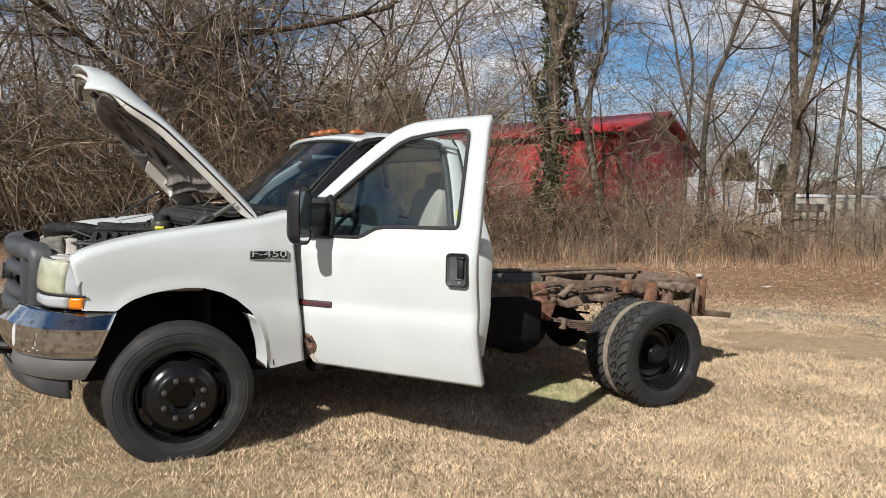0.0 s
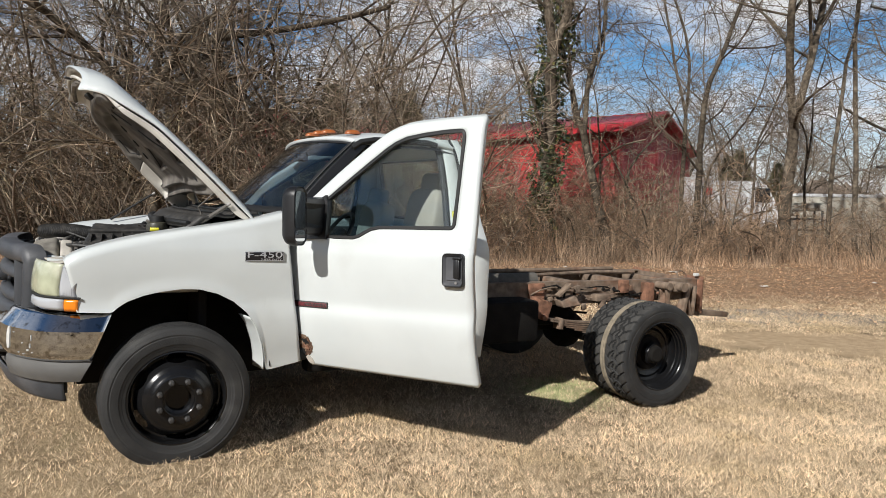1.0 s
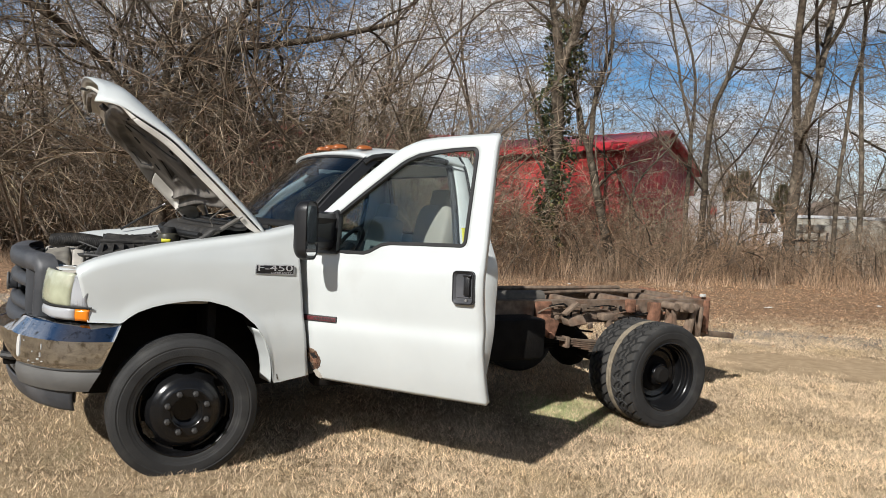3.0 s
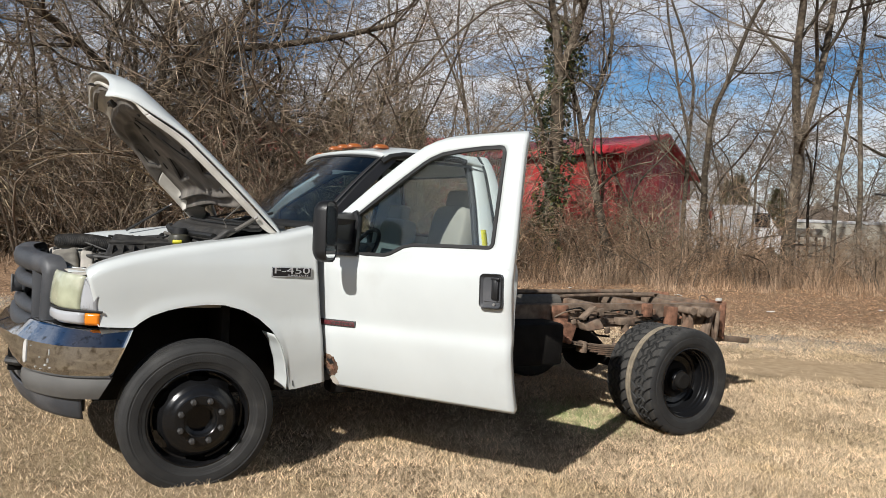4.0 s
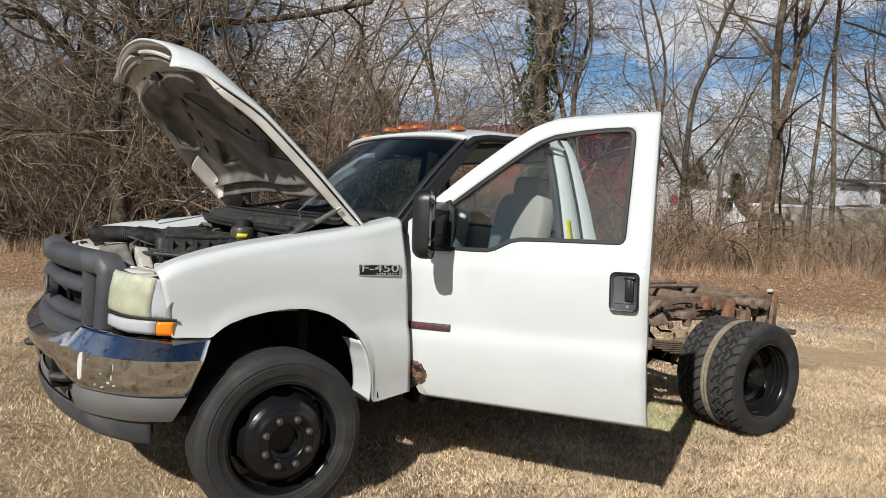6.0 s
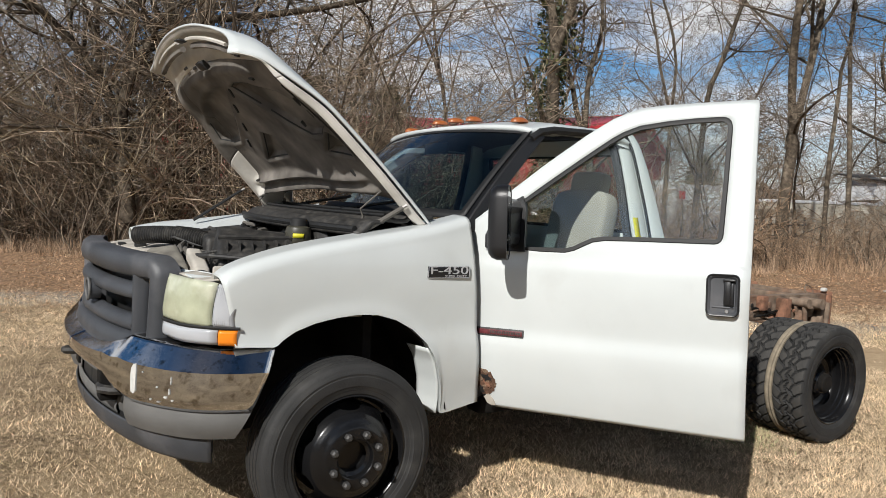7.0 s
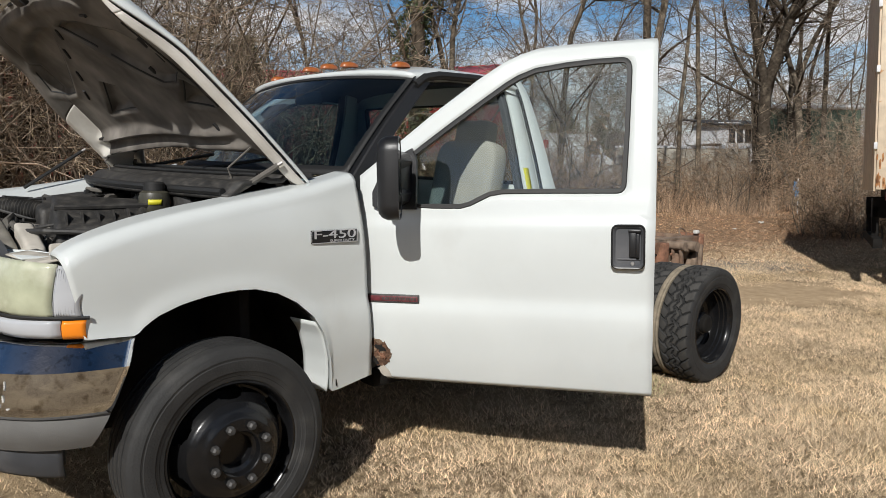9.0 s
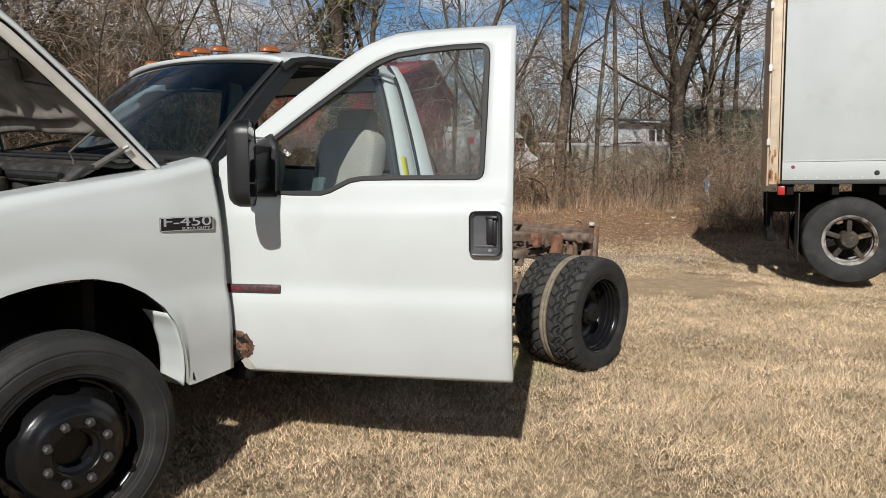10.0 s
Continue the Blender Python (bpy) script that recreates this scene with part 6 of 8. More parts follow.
# --- under the hood ---
def cowl_point(s, t):
    """The plenum cover in front of the windscreen, stepped by long ridges."""
    k = 2 * t - 1
    x = 0.06 + 0.40 * s - 0.11 * (1 - k * k) * (1 - 0.2 * s)
    z = 1.352 + 0.052 * ease(0.0, 0.22, s) + 0.012 * ease(0.30, 0.34, s) - 0.010 * ease(0.46, 0.50, s) + 0.014 * ease(0.62, 0.66, s) + 0.02 * s
    return (x, k * 0.86, z)


part("cowl", grid(cowl_point, 40, 24), M_COWL, truck, "dusty black cowl panel", thick=0.02)
for s0, r in ((0.02, 0.017), (0.40, 0.008), (0.72, 0.009)):
    part("cowl_seal", tube([(Vector(cowl_point(s0, t)) + Vector((0, 0, 0.008))) for t in np.linspace(0.02, 0.98, 24)], r, 8), M_SEAL, truck)
for k in range(18):
    p = Vector(cowl_point(0.55, 0.10 + 0.045 * k))
    part("cowl_slot", block(p.x - 0.022, p.x + 0.022, p.y - 0.006, p.y + 0.006, p.z + 0.001, p.z + 0.006, 0.001), M_SEAL, truck)
part("bulkhead", block(0.12, 0.17, -0.84, 0.84, 0.70, 1.33, 0.01), M_GREASESHADE, truck)
part("engine_block", block(-0.40, 0.12, -0.38, 0.38, 0.55, 1.10, 0.05), M_GREASESHADE, truck)
for sy in (-1, 1):
    part("inner_fender", both(block(-0.58, 0.36, sy * 0.80, sy * 0.825, 0.95, 1.19, 0.01), block(-0.55, 0.15, sy * 0.62, sy * 0.81, 1.0, 1.02, 0.005)), M_TANPART, truck)
support = part("radiator_support", both(block(-0.78, -0.66, -0.66, 0.66, 1.085, 1.13, 0.012), block(-0.665, -0.55, -0.88, -0.56, 1.095, 1.145, 0.012), block(-0.665, -0.55, 0.56, 0.88, 1.095, 1.145, 0.012), block(-0.70, -0.64, -0.62, 0.62, 0.70, 1.09, 0.01)), M_TANPART, truck, "dusty beige radiator support panel")
part("support_lip", both(block(-0.675, -0.56, -0.84, -0.60, 1.144, 1.150, 0.002), tube([(-0.67, -0.60, 1.150), (-0.60, -0.74, 1.154), (-0.55, -0.84, 1.150)], 0.006, 6)), M_JAMB, support, "white painted flange")
for y in (-0.1, 0.1, 0.3, 0.5):
    part("bolt", NUT_MESH, None, support).matrix_local = pose(-0.70, y, 1.145 if abs(y) > 0.56 else 1.13, -90, 0, 0)


part("coolant_tank", hull([(-0.79, -0.56, 1.07), (-0.60, -0.60, 1.07), (-0.58, -0.28, 1.07), (-0.77, -0.26, 1.07), (-0.775, -0.53, 1.155), (-0.63, -0.575, 1.185), (-0.615, -0.33, 1.25), (-0.745, -0.29, 1.225)], 0.03), M_DUSTTANK, truck, "dusty grey plastic tank")
part("tank_seam", tube([(-0.795, -0.55, 1.12), (-0.69, -0.60, 1.125), (-0.60, -0.61, 1.13)], 0.006, 6), M_DUST, truck)
part("duct_strip", hull([(-0.615, -0.66, 1.08), (-0.535, -0.67, 1.08), (-0.515, -0.44, 1.08), (-0.60, -0.43, 1.08), (-0.61, -0.65, 1.165), (-0.55, -0.66, 1.165), (-0.54, -0.46, 1.235), (-0.605, -0.45, 1.24)], 0.016), M_TANPART, truck, "pale beige plastic strip")


def ribbed():
    pts, rs = [], []
    for i in range(61):
        s = i / 60
        pts.append((-0.71 + 0.30 * s, 0.20 - 0.26 * s, 1.245 + 0.015 * math.sin(math.pi * s)))
        rs.append((0.041, 0.047)[i % 2])
    return tube(pts, rs, 14)


part("intake_duct", ribbed(), M_COWL, truck, "ribbed black intake hose")
part("top_panel", hull([(-0.77, 0.80, 1.10), (-0.60, 0.84, 1.10), (-0.50, 0.14, 1.10), (-0.72, 0.02, 1.10), (-0.76, 0.78, 1.165), (-0.60, 0.82, 1.19), (-0.51, 0.15, 1.205), (-0.70, 0.04, 1.175)], 0.02), M_TANPART, truck, "dusty beige panel beside the far headlight")
part("panel_clamp", both(tube([(-0.66, 0.30, 1.16), (-0.645, 0.32, 1.23), (-0.60, 0.36, 1.262), (-0.55, 0.40, 1.25)], 0.016, 8), block(-0.69, -0.64, 0.26, 0.34, 1.15, 1.20, 0.008)), M_SEAL, truck)
part("panel_slot", block(-0.735, -0.70, 0.50, 0.58, 1.165, 1.182, 0.004), M_SEAL, truck)
part("duct_elbow", hull([(-0.45, -0.20, 1.10), (-0.32, -0.20, 1.10), (-0.30, 0.04, 1.10), (-0.44, 0.04, 1.10), (-0.44, -0.18, 1.265), (-0.33, -0.18, 1.275), (-0.32, 0.02, 1.295), (-0.43, 0.02, 1.295)], 0.025), M_COWL, truck)
AIRBOX = [(-0.52, -0.64, 1.05), (-0.12, -0.70, 1.05), (-0.06, -0.30, 1.05), (-0.46, -0.24, 1.05), (-0.50, -0.62, 1.215), (-0.13, -0.66, 1.25), (-0.10, -0.36, 1.315), (-0.42, -0.28, 1.335)]
box = part("air_box", hull(AIRBOX, 0.02), M_COWL, truck, "black air filter box with fins")
near_a, near_b, far_a, far_b = (Vector(AIRBOX[i]) for i in (4, 5, 7, 6))
for k in range(6):
    f = 0.10 + 0.155 * k
    p, q = near_a.lerp(near_b, f), far_a.lerp(far_b, f)
    a, b = p.lerp(q, 0.10), p.lerp(q, 0.46)
    up = Vector((0, 0, 0.03))
    sx = Vector((0.004, 0, 0))
    part("box_fin", ([a - sx, b - sx, a.lerp(b, 0.35) + up - sx, a + sx, b + sx, a.lerp(b, 0.35) + up + sx], [(0, 1, 2), (5, 4, 3), (0, 3, 4, 1), (1, 4, 5, 2), (2, 5, 3, 0)]), M_COWL, box)
part("box_rail", tube([near_a.lerp(far_a, 0.55) + Vector((0, 0, 0.006)), near_b.lerp(far_b, 0.55) + Vector((0, 0, 0.006))], 0.011, 6), M_COWL, box)
for f in (0.12, 0.5, 0.88):
    p = near_a.lerp(near_b, f)
    part("box_clip", block(p.x - 0.012, p.x + 0.012, p.y - 0.022, p.y + 0.004, p.z - 0.06, p.z + 0.004, 0.003), M_LUG, box)
part("long_pipe", tube([(-0.58, -0.50, 1.205), (-0.54, -0.62, 1.215), (-0.40, -0.70, 1.21), (-0.22, -0.735, 1.225), (-0.05, -0.70, 1.25), (0.05, -0.62, 1.28)], 0.011, 8), M_COWL, truck)

RES_M = material("stained_translucent_plastic", (0.055, 0.052, 0.038), 0.4, var=0.3, var_scale=15)
res = part("brake_reservoir", lathe([(0.0, -0.11), (0.052, -0.108), (0.062, -0.095), (0.064, -0.02), (0.058, 0.0), (0.034, 0.012), (0.0, 0.012)], 24), RES_M, truck, "dark fluid reservoir with a yellow label")
res.matrix_local = pose(-0.07, -0.46, 1.345, 90, 0, 0)
cap = part("cap", lathe([(0.0, 0.045), (0.036, 0.044), (0.043, 0.036), (0.044, 0.008), (0.036, 0.0)], 24), M_SEAL, res)
part("reservoir_label", moved(grid(lambda s, t: (0.0655 * math.cos(radians(-25 + 50 * s)), 0.0655 * math.sin(radians(-25 + 50 * s)), -0.012 + 0.022 * t), 10, 1), pose(-0.07, -0.46, 1.307, 0, 0, -110)), M_YELLOW, truck, thick=0.0015, label="small yellow warning label")
part("brake_booster", moved(lathe([(0.0, -0.05), (0.05, -0.05), (0.09, -0.03), (0.10, 0.0), (0.10, 0.03), (0.06, 0.06), (0.0, 0.06)], 24), pose(0.06, -0.50, 1.27, 0, 0, 90)), M_COWL, truck)
part("master_cylinder", tube([(-0.10, -0.50, 1.235), (0.05, -0.50, 1.26)], 0.028, 12), M_DUST, truck)
part("steering_reservoir", moved(lathe([(0.0, -0.04), (0.034, -0.04), (0.042, -0.03), (0.045, 0.05), (0.0, 0.06)], 20), pose(0.0, -0.26, 1.29, 90, 0, 0)), M_COWL, truck)
part("battery", block(-0.56, -0.28, 0.42, 0.74, 1.0, 1.21, 0.015), M_COWL, truck)
part("battery", hull([(-0.30, 0.30, 1.1), (0.0, 0.30, 1.1), (0.0, 0.62, 1.1), (-0.30, 0.62, 1.1), (-0.28, 0.32, 1.265), (-0.02, 0.32, 1.295), (-0.02, 0.60, 1.30), (-0.28, 0.60, 1.27)], 0.03), M_COWL, truck)
part("engine_cover", hull([(-0.36, -0.26, 1.0), (0.08, -0.26, 1.0), (0.08, 0.28, 1.0), (-0.36, 0.28, 1.0), (-0.33, -0.22, 1.20), (0.06, -0.22, 1.25), (0.06, 0.24, 1.25), (-0.33, 0.24, 1.20)], 0.04), M_COWL, truck)
part("fan_shroud", block(-0.62, -0.52, -0.45, 0.45, 0.75, 1.14, 0.03), M_COWL, truck)
rng = random.Random(12)
for k in range(44):
    x, y = rng.uniform(-0.55, 0.05), rng.uniform(-0.72, 0.65)
    pts = [(x, y, 1.10)]
    for j in range(5):
        x += rng.uniform(-0.10, 0.14); y += rng.uniform(-0.12, 0.12)
        x, y = max(-0.58, min(0.10, x)), max(-0.76, min(0.75, y))
        pts.append((x, y, 1.185 + rng.uniform(-0.03, 0.045) + 0.13 * max(0, x + 0.35) + 0.04 * max(0, y + 0.6)))
    part("hose", tube(pts, rng.choice((0.005, 0.007, 0.010, 0.013, 0.017)), 7), (M_COWL, M_COWL, M_DUST, M_SEAL)[k % 4], truck)
for k in range(60):
    x, y, s = rng.uniform(-0.56, 0.10), rng.uniform(-0.76, 0.72), rng.uniform(0.014, 0.05)
    part("engine_part", moved(block(-s, s, -s * 0.7, s * 0.7, -0.07, 0.025, 0.006), pose(x, y, 1.165 + 0.12 * max(0, x + 0.3) + 0.03 * max(0, y + 0.6), rng.uniform(-10, 10), rng.uniform(-10, 10), rng.uniform(0, 90))), (M_COWL, M_DUST, M_GREASESHADE, M_TANPART, M_DUSTTANK, M_NUT, M_COWL)[k % 7], truck)

# ---- trees and brush ----
M_BARK = material("grey_brown_bark", (0.080, 0.064, 0.048), 0.95, var=0.45, var_scale=13, bump=1.0, bump_scale=30, second=(0.17, 0.14, 0.105), second_scale=4, each=0.4, spec=0.1)
M_TWIG = material("bare_twigs", (0.215, 0.175, 0.135), 0.95, var=0.3, var_scale=1.2, island=0.45, each=0.25, spec=0.15)
M_THICKET = material("thicket_twigs", (0.34, 0.272, 0.205), 0.95, var=0.45, var_scale=0.9, second=(0.25, 0.205, 0.135), second_scale=0.5, island=0.7, spec=0.15)
M_STEM = material("dark_shrub_stems", (0.16, 0.13, 0.10), 0.95, var=0.3, var_scale=3, each=0.4, spec=0.1)
M_IVY = material("ivy_leaves", (0.035, 0.05, 0.018), 0.5, var=0.3, var_scale=3, island=0.5)
M_IVYLIGHT = material("pale_ivy_leaves", (0.14, 0.13, 0.04), 0.6, island=0.4)


def tubes_np(segs, sides, shown=None):
    """Tapered prisms from rows of x0 y0 z0 x1 y1 z1 r0 r1; shown: how many of their sides are built."""
    s = np.asarray(segs, dtype=float)
    p0, p1, r0, r1 = s[:, 0:3], s[:, 3:6], s[:, 6], s[:, 7]
    d = p1 - p0
    d /= np.linalg.norm(d, axis=1)[:, None] + 1e-9
    ref = np.where(np.abs(d[:, 2:3]) > 0.9, np.array([[1.0, 0, 0]]), np.array([[0, 0, 1.0]]))
    a = np.cross(d, ref); a /= np.linalg.norm(a, axis=1)[:, None] + 1e-9
    b = np.cross(d, a)
    th = 2 * np.pi * np.arange(sides) / sides
    ring = a[:, None, :] * np.cos(th)[None, :, None] + b[:, None, :] * np.sin(th)[None, :, None]
    v = np.concatenate([p0[:, None] + ring * r0[:, None, None], p1[:, None] + ring * r1[:, None, None]], 1)
    k = np.arange(shown or sides); k2 = (k + 1) % sides
    one = np.concatenate([np.stack([k, k2, k2 + sides], 1), np.stack([k, k2 + sides, k + sides], 1)])
    tri = (one[None] + (np.arange(len(s)) * 2 * sides)[:, None, None]).reshape(-1, 3)
    return v.reshape(-1, 3), tri


def limb(rng, out, p, d, length, r, level, top, spread, steps_n, wob, gravity, fine=0.0035):
    """Grow one limb as a smooth crooked curve of short segments, with side limbs along it."""
    seg = length / steps_n
    bend = Vector((rng.gauss(0, wob), rng.gauss(0, wob), rng.gauss(0, wob * 0.7)))
    for i in range(steps_n):
        r2 = max(fine, r * (1 - 0.66 / steps_n))
        bend = bend * 0.55 + Vector((rng.gauss(0, wob), rng.gauss(0, wob), rng.gauss(0, wob * 0.7))) * 0.75
        d = (d + bend + Vector((0, 0, gravity))).normalized()
        q = p + d * seg
        out.append((p.x, p.y, p.z, q.x, q.y, q.z, r, r2))
        p, r = q, r2
        if level < top and (i >= 1 or level > 0):
            for _ in range(2 if level == 0 or i == steps_n - 1 else rng.choice((1, 1, 2))):
                if rng.random() < 0.80:
                    side = Vector((rng.gauss(0, 1), rng.gauss(0, 1), rng.gauss(0.1, 0.6)))
                    side = (side - d * side.dot(d)).normalized()
                    nd = (d * rng.uniform(0.35, 0.9) + side * spread * rng.uniform(0.6, 1.25)).normalized()
                    limb(rng, out, p, nd, length * rng.uniform(0.24, 0.48), max(fine, r * rng.uniform(0.34, 0.60)), level + 1, top, spread, max(3, steps_n - 3), wob * 1.35, gravity, fine)


def tree_meshes(seed, height, r, lean=(0, 0), forks=1, fork_at=0.4, top=3, spread=0.9, wob=0.075, bare=0.3, first=None, fine=0.0035):
    """Trunk and crown meshes of a leafless tree at the origin."""
    rng = random.Random(seed)
    segs = []
    p, d = Vector((0, 0, -0.15)), Vector((lean[0], lean[1], 1)).normalized()
    n = 7
    path_len = height * fork_at
    for i in range(n):
        r2 = r * (0.955 if i else 0.85)
        d = (d + Vector((rng.gauss(0, wob * 0.5), rng.gauss(0, wob * 0.5), 0.04))).normalized()
        q = p + d * path_len / n
        segs.append((*p, *q, r, r2))
        p, r = q, r2
        if i / n > bare and rng.random() < 0.7:
            side = Vector((rng.gauss(0, 1), rng.gauss(0, 1), 0.3)).normalized()
            limb(rng, segs, p, (side + Vector((0, 0, 0.4))).normalized(), height * rng.uniform(0.15, 0.3), r * 0.35, 1, top, spread, 6, wob * 1.9, 0.01, fine)
    for f in range(forks):
        a = rng.uniform(0, 6.28) if first is None else first + f * 6.28 / forks
        tilt = 0.20 if forks > 1 else 0.05
        nd = (d + Vector((math.cos(a) * tilt, math.sin(a) * tilt, 0))).normalized()
        limb(rng, segs, p, nd, height * (1 - fork_at), r * (0.80 if forks > 1 else 0.96), 0, top, spread, 10, wob * 1.45, 0.035, fine)
    big = [s for s in segs if s[6] > 0.028]
    small = [s for s in segs if s[6] <= 0.028]
    tv, tt = tubes_np(big, 8)
    cv, ct = tubes_np(small, 3, 2)
    tm = raw_mesh("trunk", tv, tt, M_BARK)
    tm.shade_smooth()
    return tm, raw_mesh("crown", cv, ct, M_TWIG)


def tree(meshes, m, label, name="tree", group="trees along the lawn's edge"):
    t = thing(name, label, "tree", m, group)
    for me in meshes:
        ob = new(me.name.split(".")[0], me)
        ob.parent = t
    return t


def at_site(u, v, turn=0.0, size=1.0):
    return Matrix.Translation(site(u, v)) @ pose(0, 0, 0, 0, 0, turn) @ Matrix.Scale(size, 4)


SITE_TURN = -27.8
# the trees that stand out, from one end of the lawn's edge to the other
lean_meshes = tree_meshes(21, 9.5, 0.15, lean=(-0.28, 0.05), forks=2, fork_at=0.36, first=2.6, wob=0.1, top=4)
tree(lean_meshes, at_site(4.45, 19.0, SITE_TURN), "bare leaning tree with forked grey trunk")
tree(tree_meshes(33, 10, 0.115, lean=(0.10, 0), forks=1, fork_at=0.42, wob=0.12, top=4), at_site(6.75, 19.6, SITE_TURN), "bare tree with crooked slender trunk")
tree(tree_meshes(5, 13, 0.21, lean=(0.0, 0), forks=2, fork_at=0.27, first=0.0, wob=0.05, bare=0.6, top=4), at_site(8.95, 19.2, SITE_TURN), "tall bare tree splitting into two trunks")
tree(tree_meshes(8, 11, 0.075, lean=(0.05, 0), fork_at=0.5, wob=0.08), at_site(10.0, 19.0, SITE_TURN), "thin straight bare young tree")
tree(tree_meshes(12, 12, 0.085, lean=(0.03, 0), fork_at=0.5, wob=0.06), at_site(11.05, 19.6, SITE_TURN), "thin straight bare young tree")
tree(tree_meshes(44, 13, 0.25, lean=(0.02, 0), forks=3, fork_at=0.27, first=0.3, wob=0.08, bare=0.7, top=4), at_site(12.9, 19.2, SITE_TURN), "stout bare tree with several heavy limbs")
tree(tree_meshes(47, 12, 0.15, lean=(0.12, 0), forks=2, fork_at=0.3, wob=0.1), at_site(14.6, 19.8, SITE_TURN), "bare tree with forked trunk")
ivy_tree = tree(tree_meshes(14, 10, 0.24, lean=(0.04, 0), forks=2, fork_at=0.5, wob=0.08, top=4), at_site(2.65, 19.2, SITE_TURN), "bare tree clad in dark ivy")
tree(tree_meshes(71, 9, 0.25, lean=(0.22, 0), forks=3, fork_at=0.20, first=0.1, wob=0.22, top=4, spread=1.3), at_site(-7.2, 20.6, SITE_TURN, 1.12), "gnarled dark bare tree with crooked limbs")
tree(tree_meshes(73, 8, 0.20, lean=(-0.2, 0), forks=2, fork_at=0.22, first=3.0, wob=0.2, top=4, spread=1.3), at_site(-5.2, 20.8, SITE_TURN, 1.12), "gnarled dark bare tree with crooked limbs")
for u, v, s, seed in ((3.6, 20.5, 0.9, 81), (5.7, 21.5, 0.8, 82), (7.8, 22.0, 0.85, 83), (10.6, 21.5, 0.8, 84)):
    tree(tree_meshes(seed, 9, 0.075, lean=(0.06 * (seed % 3 - 1), 0), forks=2, fork_at=0.3, wob=0.13, top=4, spread=1.2), at_site(u, v, SITE_TURN, s), "young bare tree full of fine twigs")
for u, v, s, seed in ((13.7, 20.6, 1.0, 91), (14.9, 21.6, 1.05, 92), (16.4, 22.8, 1.1, 93), (17.6, 23.6, 1.0, 94)):
    tree(tree_meshes(seed, 11, 0.10 + 0.02 * (seed % 2), lean=(0.16 * (1 - seed % 3), 0), forks=2, fork_at=0.3, wob=0.11, top=3, spread=1.15), at_site(u, v, SITE_TURN, s), "leaning bare tree among the brush")
tree(tree_meshes(61, 11, 0.26, lean=(0.05, 0), forks=3, fork_at=0.25, first=0.2, wob=0.14, top=4, spread=1.1), at_site(-7.2, 18.6, SITE_TURN), "spreading bare tree above the thicket")


def ivy_leaves(seed, n, height, r0, r1):
    rng = np.random.default_rng(seed)
    z = rng.uniform(0.1, height, n)
    a = rng.uniform(0, 2 * np.pi, n)
    lump = 0.62 + 0.6 * np.sin(z * 1.7 + 2 * a) * np.sin(z * 3.9 + a)
    rad = (r0 + (r1 - r0) * z / height) * lump * rng.uniform(0.7, 1.15, n)
    c = np.stack([rad * np.cos(a) + 0.04 * z, rad * np.sin(a), z], 1)
    s = rng.uniform(0.03, 0.065, n)[:, None]
    t1 = rng.normal(size=(n, 3)); t1 /= np.linalg.norm(t1, axis=1)[:, None]
    t2 = rng.normal(size=(n, 3)); t2 /= np.linalg.norm(t2, axis=1)[:, None]
    co = np.stack([c - t1 * s, c + t2 * s, c + t1 * s, c - t2 * s], 1).reshape(-1, 3)
    k = np.arange(n)[:, None] * 4
    return co, np.concatenate([k + np.array([[0, 1, 2]]), k + np.array([[0, 2, 3]])])


for seed, count, mat, nm in ((1, 4200, M_IVY, "ivy"), (2, 1500, M_IVYLIGHT, "ivy")):
    ob = new(nm, raw_mesh(nm, *ivy_leaves(seed, count, 6.6, 0.40, 0.62), mat))
    ob.parent = ivy_tree

# the wood behind: a few kinds, many copies
kinds = [tree_meshes(100 + k, 9 + 1.2 * k, 0.055 + 0.013 * k, lean=(0.04 * (k % 3 - 1), 0.02), forks=1 + k % 2, fork_at=0.35, wob=0.075, spread=0.95, top=3) for k in range(5)]
rng = random.Random(77)
for k in range(32):
    u, v = rng.uniform(-17, 21), rng.uniform(21, 31)
    i = rng.randrange(5)
    if u > 4 and rng.random() < 0.3:
        continue
    if v < 22 and 3 < u < 14 and rng.random() < 0.6:
        v += 6
    tree(kinds[i], at_site(u, v, rng.uniform(0, 360), rng.uniform(0.75, 1.15)), "bare tree in the wood behind")


def shrub_mesh(seed, stems, height, spread, mat, name="shrub"):
    rng = random.Random(seed)
    segs = []
    for _ in range(stems):
        a, rr = rng.uniform(0, 6.28), spread * math.sqrt(rng.random()) * 0.6
        p = Vector((rr * math.cos(a), rr * math.sin(a), -0.1))
        d = Vector((math.cos(a) * rng.uniform(0, 0.6), math.sin(a) * rng.uniform(0, 0.6), 1)).normalized()
        r = rng.uniform(0.009, 0.022)
        segs.append((0, 0, -0.06, *p, r * 1.5, r))
        limb(rng, segs, p, d, height * rng.uniform(0.55, 1.0), r, 2, 4, 1.2, 8, 0.16, -0.012, 0.0028)
    thick = [q for q in segs if q[6] > 0.0085]
    fine = [q for q in segs if q[6] <= 0.0085]
    return raw_mesh("trunk", *tubes_np(thick, 4), M_STEM), raw_mesh("crown", *tubes_np(fine, 3, 2), mat)


def shrub(meshes, m, label, group):
    t = thing("shrub", label, "shrub", m, group)
    for me in meshes:
        new(me.name.split(".")[0], me).parent = t
    return t


shrubs = [shrub_mesh(300 + k, 11, 3.2 + 0.5 * k, 1.2, M_THICKET) for k in range(4)]
